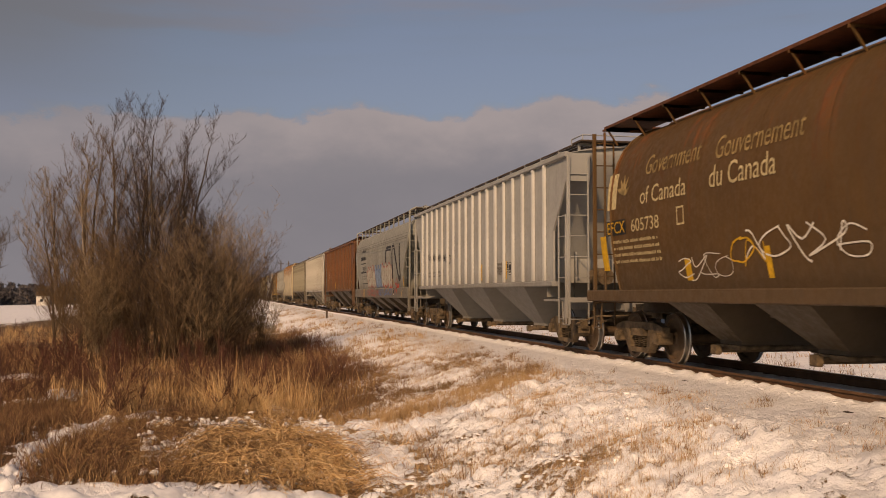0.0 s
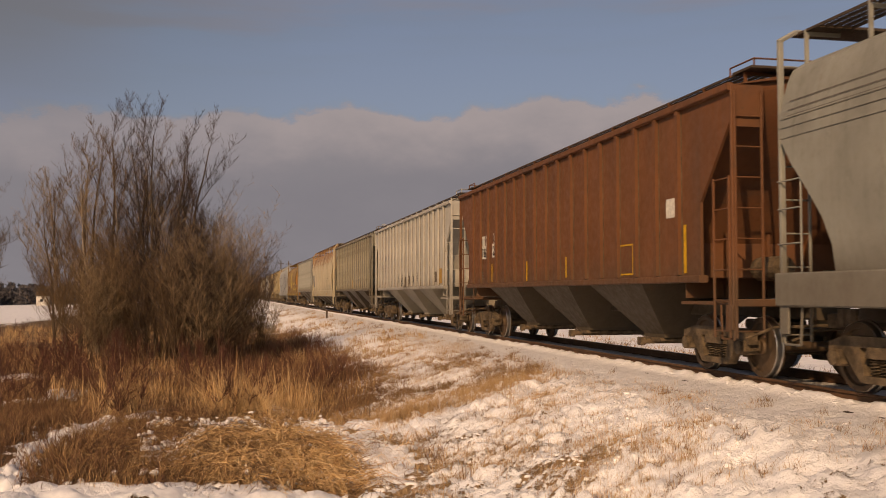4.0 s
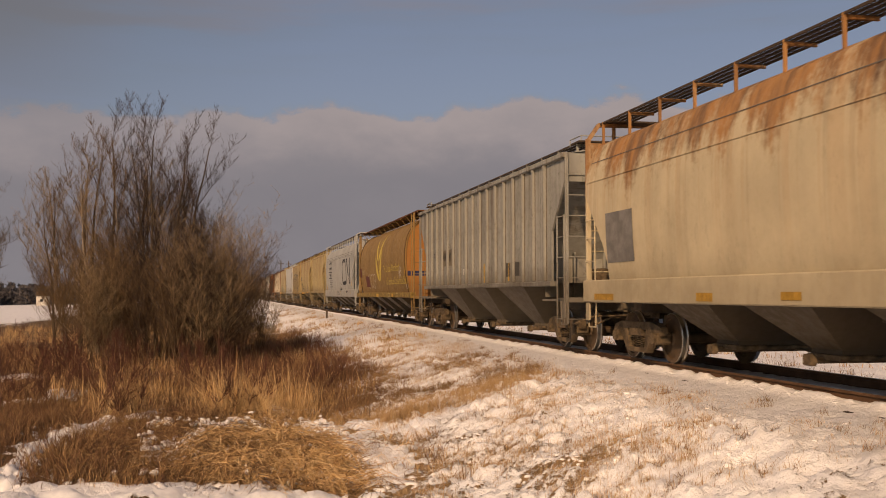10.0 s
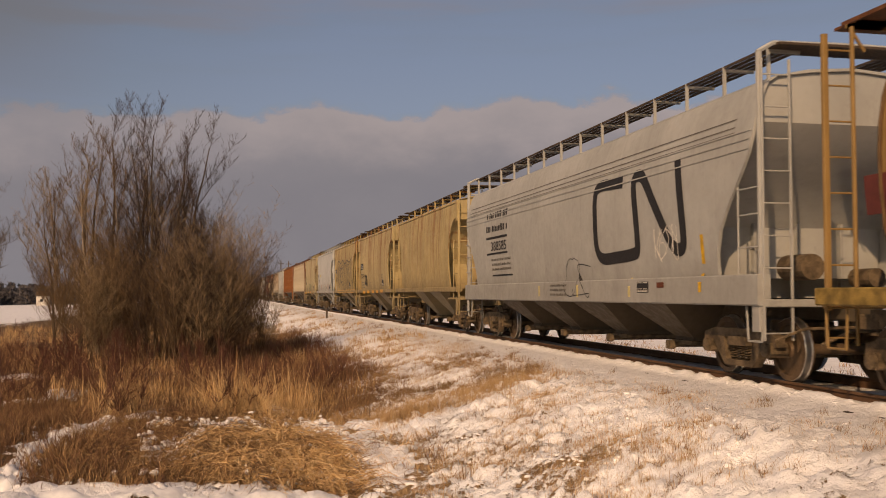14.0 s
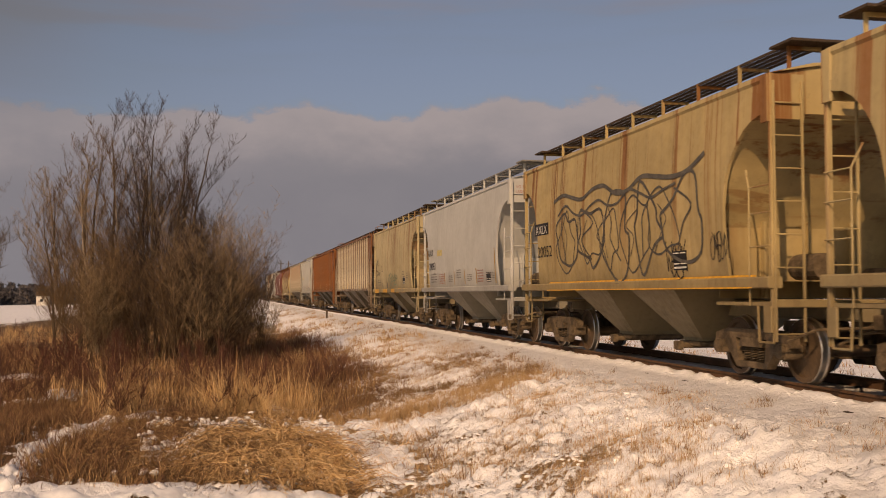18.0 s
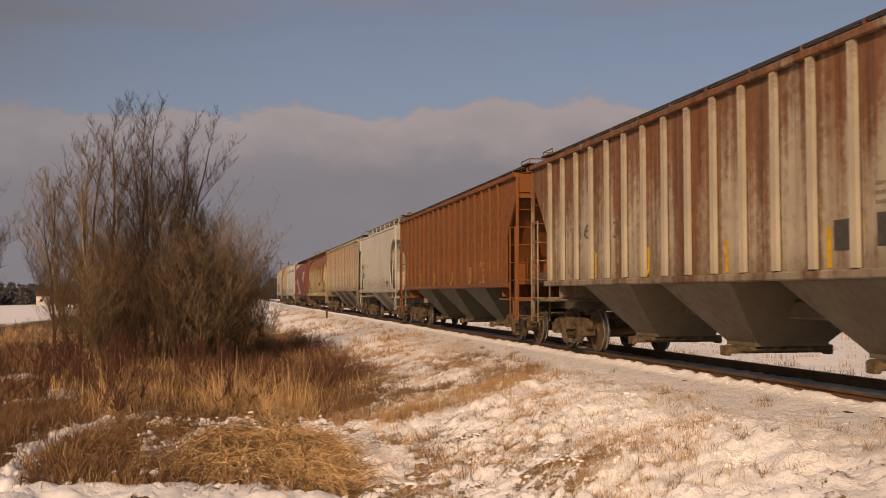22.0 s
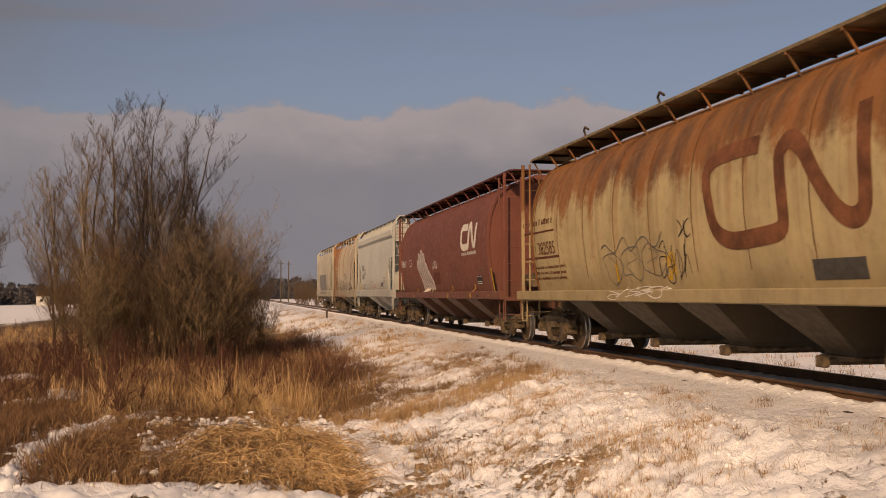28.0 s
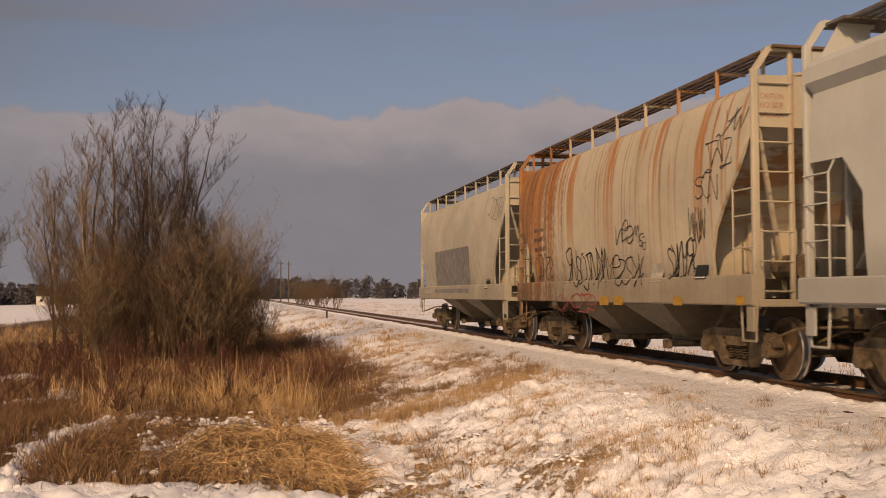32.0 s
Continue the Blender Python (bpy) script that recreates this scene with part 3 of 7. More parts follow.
blades("dead_weeds", "dark thorny weeds at the bank's foot", "weeds", 16000, scatter(1.6, 4.0, 18.5, 30, near_patch(2.55, 23.0, 0.55, 3.0), 1.0), 0.55, 0.008, BRUSH, 0.8, 0.12, seed=28, low=0.2)
blades("dead_grass", "dry grass along the brush", "grass", 50000, scatter(-18, 3.2, 22, 70, patchy(3.0, 0.35, 0.7, 6), 1.5), 0.60, 0.016, STRAW, 0.7, 0.18, seed=12)
blades("brush", "low red-brown brush with thin tangled stems", "brush", 75000, scatter(-14, 2.6, 17, 44, lambda x, y: patchy(2.2, 0.42, 0.62, 7)(x, y) * off_drifts(x, y) * np.clip((y - 19.5 - 3.0 * (x > -1.2)) / 2.0, 0, 1), 1.2), 0.9, 0.009, BRUSH, 0.9, 0.28, seed=13, low=0.35)
blades("brush", "brown brush on the bank behind the tall grass", "brush", 24000, scatter(0.2, 3.7, 25, 55, lambda x, y: 0.35 + patchy(1.6, 0.35, 0.6, 27)(x, y), 1.2), 0.75, 0.011, BRUSH, 0.9, 0.25, seed=22, low=0.3)
blades("stubble", "short dry stubble on the snowy bank", "grass", 260000, scatter(1.9, 7.0, 9.0, 36, lambda x, y: off_drifts(x, y) * (0.09 + patchy(0.8, 0.46, 0.66, 8)(x, y)) * np.clip((7.1 - x) / 1.6, 0.03, 1), 1.3), 0.13, 0.005, STUBBLE, 0.9, 0.10, seed=14)
blades("golden_grass", "band of golden dry grass across the bank", "grass", 44000, scatter(2.7, 6.6, 16.5, 20.2, lambda x, y: np.exp(-((y - 17.75 - 0.12 * x) / 0.62) ** 2) * np.clip((6.5 - x) / 2.5, 0, 1) * (0.3 + patchy(0.4, 0.4, 0.55, 51)(x, y)), 1.0), 0.24, 0.006, STUBBLE, 0.6, 0.08, seed=18)
blades("weed_tufts", "reddish weeds in clumps on the bank", "weeds", 22000, scatter(3.4, 6.6, 19.3, 27, patchy(0.7, 0.47, 0.60, 52), 1.2), 0.22, 0.007, WEEDS, 0.8, 0.08, seed=53, low=0.3)
blades("stubble", "thin dry grass along the bank further off", "grass", 13000, scatter(2.2, 6.9, 30, 110, patchy(2.5, 0.35, 0.65, 9), 1.6), 0.25, 0.018, STUBBLE, 0.6, 0.15, seed=15)
blades("field_grass", "dry grass and stubble beyond the track", "grass", 40000, scatter(11.5, 40, 20, 260, patchy(6.0, 0.3, 0.6, 10), 1.3), 0.22, 0.02, STRAW, 0.8, 0.3, seed=16)
snow_lumps("snow_patches", "thin snow lying in the ditch grass", 2600, scatter(-4, 2.6, 12.3, 20, lambda x, y: np.clip(1 - drift_gap(x, y) / 0.5, 0, 1) * patchy(0.6, 0.45, 0.6, 13)(x, y), 1.1), 0.07, 4)
snow_lumps("snow_clods", "broken crust of snow on the bank's stubble", 13000, scatter(2.3, 6.9, 9.5, 34, lambda x, y: patchy(0.35, 0.46, 0.58, 43)(x, y) * np.clip((6.6 - x) / 1.5, 0.04, 1) * off_drifts(x, y), 1.3), 0.036, 6)
snow_lumps("rail_snow", "lumpy snow piled along the rail", 900, scatter(7.62, 7.90, 6, 75, patchy(0.5, 0.36, 0.56, 14), 1.5), 0.032, 5, 1.3)
blades("weed_tufts", "brown weeds in the snow beyond the track", "weeds", 26000, scatter(10.8, 17.0, 13, 60, patchy(0.8, 0.46, 0.62, 45), 1.3), 0.40, 0.010, WEEDS, 0.6, 0.12, seed=46, low=0.2)
snow_lumps("snow_clods", "rough snow beyond the track", 5000, scatter(10.6, 16.0, 13, 50, patchy(0.6, 0.45, 0.58, 47), 1.3), 0.08, 8)
blades("weed_tufts", "small brown weed tufts poking through bank snow", "weeds", 34000, scatter(2.4, 7.3, 9, 60, lambda x, y: off_drifts(x, y) * patchy(0.45, 0.48, 0.62, 15)(x, y), 1.5), 0.17, 0.006, WEEDS, 0.9, 0.05, seed=21, low=0.3)


def snow_drift(label, pts, width, height, seed):
    """A lumpy drift of snow lying along a line of (x, y) points."""
    rng = np.random.default_rng(seed)
    p = [Vector(q) for q in pts]
    q = []
    for a, b in zip(p, p[1:]):
        n = max(2, int((b - a).length / 0.07))
        q += [a + (b - a) * (i / n) for i in range(n)]
    q.append(p[-1])
    cols, v = 13, []
    for i, c in enumerate(q):
        d = (q[min(i + 1, len(q) - 1)] - q[max(i - 1, 0)]).normalized()
        n = Vector((-d.y, d.x))
        taper = min(1.0, i / 4, (len(q) - 1 - i) / 4)
        wob = width * (0.35 + 1.3 * float(fbm(c.x, c.y, 0.45, seed))) * (0.2 + 0.8 * taper)
        for j in range(cols):
            t = j / (cols - 1) * 2 - 1
            o = c + n * (t * wob + 0.25 * width * (float(fbm(c.x, c.y, 0.9, seed + 3)) - 0.5) * 2)
            h = height * ((1 - t * t) * (0.1 + 1.2 * float(fbm(o.x, o.y, 0.5, seed + 1))) - 0.12 + 1.3 * (float(fbm(o.x, o.y, 0.24, seed + 2)) - 0.5)) * taper
            v.append((o.x, o.y, float(ground_z(o.x, o.y)) + h + (0 if abs(t) < 0.95 else -0.08)))
    f = [(i * cols + j, i * cols + j + 1, (i + 1) * cols + j + 1, (i + 1) * cols + j) for i in range(len(q) - 1) for j in range(cols - 1)]
    ob = new("snow_drift", Geo().add(v, f).mesh("snow_drift", 180))
    ob.data.materials.append(SNOW)
    return tagged(ob, label, "snow", "drifts in the ditch")


SNOW = bpy.data.materials["crusted_snow"]
for i, (label, pts, w, h) in enumerate(DRIFTS):
    snow_drift(label, pts, w, h, i + 1)

# the clump of bare trees and bushes beside the track
rt = random.Random(5)
CLUMP = (           # place, height, stems, lean to the side, bark, twigs
    (-1.95, 36.0, 8.3, 1, 0.00, BARK, TWIG_DARK), (-2.15, 35.6, 8.0, 1, 0.0, BARK, TWIG_DARK), (-1.75, 36.4, 8.0, 1, 0.03, BARK, TWIG_DARK),
    (-2.75, 36.2, 7.6, 1, -0.04, BARK, TWIG_DARK), (-3.2, 36.8, 7.8, 1, -0.03, BARK, TWIG), (-3.5, 35.4, 7.4, 1, -0.05, BIRCH, TWIG),
    (-3.8, 36.2, 8.0, 1, -0.05, BARK, TWIG_DARK), (-4.3, 36.6, 7.8, 1, -0.04, BARK, TWIG), (-4.0, 34.8, 6.6, 1, -0.10, BIRCH, TWIG_TAN),
    (-4.8, 36.0, 7.2, 1, -0.05, BARK, TWIG), (-5.2, 36.4, 6.6, 2, -0.06, BIRCH, TWIG_TAN), (-5.6, 35.6, 5.6, 1, -0.10, BARK, TWIG),
    (-2.6, 37.5, 7.2, 2, 0.02, BARK, TWIG_TAN), (-1.4, 36.6, 6.4, 2, 0.05, BARK, TWIG), (-1.1, 35.6, 5.6, 2, 0.07, BARK, TWIG_DARK))
for i, (x, y, h, st, tip, bark, twig) in enumerate(CLUMP):
    bare_tree("bare_tree", "bare pale-barked tree with fine upright twigs" if bark is BIRCH else "bare grey-brown tree with fine upright branches", "tree", x, y, h, 40 + i, st, 0.53, bark, twig, 3, 0.03, 0.0098, (2, 3), "clump of bare trees", 8, 0.07, 0.05, (tip, 0.0))
for i in range(34):
    x, y = rt.uniform(-4.5, -0.1), rt.uniform(31.0, 37)
    k = 0.92 - 0.25 * abs((x + 2.2) / 3.4) + 0.12 * (x > -1.2)
    bare_tree("bare_bush", "leafless twiggy brown bush", "bush", x, y, rt.uniform(4.2, 5.8) * k, 80 + i, 5, 0.70, TWIG_TAN if i % 4 == 0 else TWIG, (TWIG_WARM, TWIG_DARK, TWIG, TWIG_TAN)[i % 4], 2, 0.24, 0.0042, (4, 6), "bushes at the clump's foot", 6, 0.05, 0.09)
for i in range(20):
    x, y = rt.uniform(-8.0, 2.4), rt.uniform(19, 31)
    bare_tree("bare_bush", "low reddish twiggy bush", "bush", x, y, rt.uniform(0.8, 1.7), 120 + i, 6, 0.7, TWIG_RED, TWIG_RED, 2, 0.5, 0.005, (2, 4), "low red bushes")
for i, (x, y, h) in enumerate(((-0.5, 36.4, 5.2), (0.0, 36.0, 5.3), (0.35, 36.6, 4.9), (-0.2, 37.2, 5.0), (0.3, 33.5, 3.4), (0.9, 36.5, 3.6), (1.5, 39.0, 2.3), (0.6, 41.0, 3.0))):
    bare_tree("bare_bush", "leafless twiggy brown bush", "bush", x, y, h, 230 + i, 5, 0.6, TWIG, (TWIG_TAN, TWIG_WARM, TWIG)[i % 3], 2, 0.10, 0.005, (3, 5), "bushes at the clump's foot", up=0.05, wander=0.09)
bare_tree("bare_tree", "bare dark tree with drooping side branches", "tree", -6.75, 27.9, 4.6, 150, 2, 0.75, BARK, BARK, 3, 0.25, 0.010)
bare_tree("bare_tree", "bare dark tree with drooping side branches", "tree", -7.9, 31.0, 5.4, 151, 2, 0.75, BARK, BARK, 3, 0.2, 0.010)
for i in range(16):
    t = i / 15
    bare_tree("far_tree", "far bare tree along the track", "tree", 1.5 + rt.uniform(-5, 2.5) + 3.0 * t, 70 + 130 * t, rt.uniform(4.0, 7.5), 170 + i, 3, 0.6, TWIG_FAR, TWIG_FAR, 2, 0.25, 0.010, (4, 6), "far trees along the track")
for i in range(9):
    bare_tree("far_bush", "far brown bush beyond the track", "bush", 13.0 + rt.uniform(-1.5, 6.0), 135 + rt.uniform(-8, 70), rt.uniform(4.2, 6.4), 200 + i, 6, 0.7, TWIG_FAR, TWIG, 2, 0.4, 0.010, (4, 6), "far bushes")


def far_wood(name, label, count, spot, height, width, seed):
    """Far leafless trees: each a rounded crown of many short twig strokes down to the ground."""
    rng = np.random.default_rng(seed)
    x, y, s = spot(rng, count)
    h = height * s * rng.uniform(0.6, 1.1, count)
    m = 170
    X, Y, H = np.repeat(x, m), np.repeat(y, m), np.repeat(h, m)
    u, w = rng.uniform(0, 1, count * m), rng.uniform(0, 2 * np.pi, count * m)
    r = H * 0.38 * np.sqrt(rng.uniform(0, 1, count * m)) * np.sqrt(np.clip(1.05 - u * u, 0, 1))
    A = np.stack([X + r * np.cos(w), Y + r * np.sin(w), ground_z(X, Y) + H * u], 1)
    B = A + np.stack([rng.normal(0, 0.10, len(X)) * H, rng.normal(0, 0.10, len(X)) * H, rng.uniform(0.02, 0.16, len(X)) * H], 1)
    R = np.full(len(X), width)
    return tagged(new(name, ribbons(name, A, B, R, R * 0.4, FAR_WOOD, rng)), label, "woods", kind="stuff")


# the haze of distance is put into these pale grey-blue colours
FAR_WOOD = blade_material("far_wood", (0.070, 0.066, 0.074), (0.095, 0.088, 0.092), (0.135, 0.120, 0.115))


def wood_spot(x0, x1, y0, y1, seed):
    def spot(rng, n):
        x, y = rng.uniform(x0, x1, n), rng.uniform(y0, y1, n)
        return x, y, 0.55 + 0.75 * fbm(x, y * 0.2, 22, seed)
    return spot


far_wood("far_woods", "grey line of far leafless woods", 340, wood_spot(20, 420, 480, 540, 21), 10.5, 0.30, 31)
far_wood("far_woods", "dark far hedge of trees behind the snowy field", 420, wood_spot(-190, -30, 250, 285, 22), 6.0, 0.17, 32)
far_wood("far_woods", "far woods at the end of the track", 120, wood_spot(-40, 40, 420, 470, 23), 7.0, 0.2, 33)

# utility poles far down the line, a marker stake beside the track
for px, py in ((15.9, 303.0), (18.4, 306.0)):
    pole = new("utility_pole")
    pole.location = (px, py, -1.6)
    tagged(pole, "tall dark wooden utility pole far down the line", "pole", "far utility poles")
    part("post", Geo().tube((0, 0, 0), (0, 0, 13.0), 0.22, 8, 0.15), BARK, pole)
    part("crossarm", Geo().box(-0.9, 0.9, -0.06, 0.06, 12.0, 12.2), BARK, pole)
house = new("far_house")
house.location = (-42.0, 246.0, float(ground_z(-42.0, 246.0)))
tagged(house, "small pale far farmhouse before the trees", "house")
part("wall", Geo().box(-1.3, 1.3, -1.2, 1.2, -0.5, 2.2), WHITE, house)
part("roof", Geo().prism([(-1.4, 2.18), (1.4, 2.18), (0, 3.3)], -1.5, 1.5), GRATING, house)
part("window", Geo().box(-0.5, 0.2, -1.24, -1.2, 0.8, 1.5), BLACK, house)
stake = new("marker_stake")
stake.location = (6.3, 64.0, -0.75)
tagged(stake, "short dark marker stake beside the track", "stake")
part("post", Geo().box(-0.06, 0.06, -0.05, 0.05, 0, 1.0, 0.015), BARK, stake)

# ---- the bank of cloud low in the sky ----
def cloud_material():
    k = Nodes("cloud", 1.0)
    sep = k.n.new("ShaderNodeSeparateXYZ")
    k.l.new(k.co, sep.inputs[0])
    az = k.math("ARCTAN2", sep.outputs[0], sep.outputs[1])
    el = k.math("MULTIPLY", sep.outputs[2], 1 / 2600.0)
    comb = k.n.new("ShaderNodeCombineXYZ")
    k.l.new(az, comb.inputs[0]), k.l.new(el, comb.inputs[1])
    co = comb.outputs[0]
    puff = k.noise(11.0, (1, 1.6, 1), 8, 0.58, co)
    soft = k.noise(3.0, (1, 3.5, 1), 4, 0.5, co)
    wisp = k.noise(5.0, (1, 7, 1), 5, 0.5, co)
    # low bank with a billowing top edge
    edge = k.math("ADD", el, k.math("MULTIPLY", k.math("SUBTRACT", puff, 0.5), -0.085))
    edge = k.math("ADD", edge, k.math("MULTIPLY", k.math("SUBTRACT", soft, 0.5), -0.025))
    edge = k.math("SUBTRACT", edge, k.ramp(az, -0.25, 0.45, -0.010, 0.014))
    bank = k.ramp(edge, 0.192, 0.177)
    haze = k.ramp(el, 0.32, 0.12, 0.35, 0.5)
    left = k.ramp(az, 0.25, -0.35, 0.0, 0.06)
    high = k.math("MULTIPLY", k.ramp(k.math("ADD", k.math("ADD", el, left), k.math("MULTIPLY", k.math("SUBTRACT", wisp, 0.5), 0.16)), 0.235, 0.33), 0.75)
    alpha = k.math("MAXIMUM", k.math("MAXIMUM", bank, high), haze)
    rim = k.math("MULTIPLY", k.ramp(edge, 0.105, 0.178), bank)
    c = k.mix(rim, (0.215, 0.222, 0.265), (0.36, 0.34, 0.37))
    c = k.mix(k.math("MULTIPLY", k.ramp(puff, 0.3, 0.7), 0.25), c, (0.27, 0.275, 0.315))
    c = k.mix(k.math("MAXIMUM", bank, high), (0.235, 0.272, 0.42), c)
    west = k.ramp(az, 0.16, -0.24)          # the sky is duller towards the left
    alpha = k.math("MAXIMUM", alpha, k.math("MULTIPLY", west, 0.75))
    c = k.mix(k.math("MULTIPLY", k.math("MULTIPLY", west, k.ramp(el, 0.10, 0.22)), 0.8), c, k.mix(k.ramp(el, 0.17, 0.28), (0.165, 0.19, 0.25), (0.15, 0.148, 0.15)))
    em = k.n.new("ShaderNodeEmission")
    k.l.new(c, em.inputs["Color"])
    tr = k.n.new("ShaderNodeBsdfTransparent")
    mx = k.n.new("ShaderNodeMixShader")
    k.l.new(alpha, mx.inputs[0]), k.l.new(tr.outputs[0], mx.inputs[1]), k.l.new(em.outputs[0], mx.inputs[2])
    k.l.new(mx.outputs[0], k.n["Material Output"].inputs["Surface"])
    return k.mat


v, f, nseg = [], [], 48
LEVELS = [-120, 0, 200, 400, 600, 800, 1000, 1300, 1700]
for i in range(nseg + 1):
    w = radians(-70 + 150 * i / nseg)
    for h in LEVELS:
        v.append((2600 * math.sin(w), 2600 * math.cos(w), h))
m = len(LEVELS)
for i in range(nseg):
    for j in range(m - 1):
        f.append((i * m + j, (i + 1) * m + j, (i + 1) * m + j + 1, i * m + j + 1))
cloud_bank = new("backdrop_clouds", Geo().add(v, f).mesh("backdrop_clouds", 60))
cloud_bank.data.materials.append(cloud_material())
tagged(cloud_bank, "low grey-lilac bank of cloud with pale billowing top", "sky", kind="structure")


# ---- the train ----
SPEED = 11.0
RIB_STEP = 0.86                      # from rib to rib along a ribbed car
WHEEL_R = 0.457


def smooth_step(a, b, t):
    t = max(0.0, min(1.0, (t - a) / (b - a)))
    return t * t * (3 - 2 * t)


def wheel_mesh(s):
    """One wheel on its axle line: plate, rim, polished tread, flange."""
    ring = [(0.80, 0.0), (0.80, 0.10), (0.765, 0.12), (0.735, 0.20), (0.745, 0.36), (0.785, 0.375), (0.787, 0.445), (0.775, WHEEL_R), (0.70, WHEEL_R + 0.004), (0.685, 0.485), (0.66, 0.482), (0.655, 0.37), (0.70, 0.35), (0.70, 0.14), (0.66, 0.11), (0.66, 0.0)]
    me = Geo().lathe([(s * a, r) for a, r in ring], 24).mesh("wheel", 35)
    me.materials.append(WHEEL), me.materials.append(TREAD)
    me.polygons.foreach_set("material_index", [1 if i % (len(ring) - 1) in (6, 7, 8) else 0 for i in range(len(me.polygons))])
    return me


def side_frame_mesh(s):
    """Cast side frame with window openings, seen from the side in the y-z plane."""
    g = Geo()
    x0, x1 = s * 0.94, s * 1.09
    # top member, ends that drop over the bearings, bottom member
    g.prism([(-1.08, 0.50), (-1.06, 0.66), (-0.72, 0.74), (0.72, 0.74), (1.06, 0.66), (1.08, 0.50), (0.74, 0.50), (0.60, 0.60), (-0.60, 0.60), (-0.74, 0.50)], x0, x1)
    g.prism([(-0.74, 0.50), (-0.60, 0.60), (-0.44, 0.60), (-0.36, 0.26), (-0.42, 0.17)], x0, x1)
    g.prism([(0.74, 0.50), (0.42, 0.17), (0.36, 0.26), (0.44, 0.60), (0.60, 0.60)], x0, x1)
    g.prism([(-0.42, 0.17), (-0.36, 0.26), (0.36, 0.26), (0.42, 0.17)], x0, x1)
    g.prism([(-0.30, 0.48), (-0.24, 0.62), (0.24, 0.62), (0.30, 0.48)], s * 0.90, s * 1.12)
    for y in (-0.889, 0.889):      # bearing housings
        g.box(s * 0.86, s * 1.13, y - 0.12, y + 0.12, 0.35, 0.56, 0.03)
    return g.mesh("side_frame")


def spring_mesh():
    pts = []
    for i in range(26):
        w = i * 2 * math.pi / 5
        pts.append((0.06 * math.cos(w), 0.075 * math.sin(w), 0.27 + 0.20 * i / 25))
    g = Geo()
    v = []
    for x, y, z in pts:
        r = 1 + 0.016 / 0.07
        v += [(x * r, y * r, z), (x / r, y / r, z + 0.013), (x / r, y / r, z - 0.013)]
    f = [(3 * i + j, 3 * i + (j + 1) % 3, 3 * i + 3 + (j + 1) % 3, 3 * i + 3 + j) for i in range(len(pts) - 1) for j in range(3)]
    return g.add(v, f).mesh("coil_spring")


def bearing_mesh():
    return Geo().lathe([(1.08, 0.11), (1.17, 0.105), (1.19, 0.06), (1.19, 0.0)], 14).mesh("bearing_cap", 40)


def bolster_mesh():
    g = Geo()
    g.prism([(-0.22, 0.42), (-0.22, 0.70), (0.22, 0.70), (0.22, 0.42)], -0.93, 0.93)
    g.box(-0.4, 0.4, -0.25, 0.25, 0.70, 0.86, 0.04)
    for y in (-0.36, 0.36):
        g.box(-0.90, 0.90, y - 0.04, y + 0.04, 0.30, 0.42, 0.01)
    for s in (-1, 1):               # brake beams and shoes
        for y in (-0.40, 0.40):
            g.box(s * 0.62, s * 0.80, y - 0.05, y + 0.05, 0.28, 0.58, 0.02)
    return g.mesh("truck")


M_AXLE = Geo().tube((-0.70, 0, 0), (0.70, 0, 0), 0.085, 12).mesh("wheelset", 40)
M_WHEEL = [wheel_mesh(-1), wheel_mesh(1)]
M_BEARING, M_BOLSTER, M_SPRING = bearing_mesh(), bolster_mesh(), spring_mesh()
M_FRAME = [side_frame_mesh(-1), side_frame_mesh(1)]
WHEELS = []                        # (car, wheelset, place along the car)


def truck(car, y):
    t = part("truck", M_BOLSTER, STEEL, car, "dirty cast steel freight truck")
    t.location = (0, y, 0)
    for i, s in enumerate((-1, 1)):
        part("side_frame", M_FRAME[i], STEEL, t)
        for dy in (-0.2, 0.0, 0.2):
            part("coil_spring", M_SPRING, STEEL, t).location = (s * 1.02, dy, 0)
        for dy in (-0.889, 0.889):
            o = part("bearing_cap", M_BEARING, STEEL, t)
            o.location, o.rotation_euler = (0, dy, WHEEL_R), (0, 0, 0 if s > 0 else math.pi)
    for dy in (-0.889, 0.889):
        w = part("wheelset", M_AXLE, WHEEL, car, "rusty wheels with polished treads")
        w.location = (0, y + dy, WHEEL_R)
        for me in M_WHEEL:
            part("wheel", me, None, w)
        WHEELS.append((car, w, y + dy))


# half profiles from the sill up to the roof's ridge: (half width, height)
TANK = [(1.42, 1.30), (1.49, 1.60), (1.56, 2.00), (1.605, 2.40), (1.62, 2.78), (1.60, 3.12), (1.55, 3.42), (1.46, 3.68), (1.34, 3.90), (1.17, 4.09), (0.95, 4.24), (0.7, 4.33), (0.4, 4.39), (0.0, 4.41)]


def taller(pts):
    return [(x, 1.5 + (z - 1.5) * 1.03 if z > 1.5 else z) for x, z in pts]


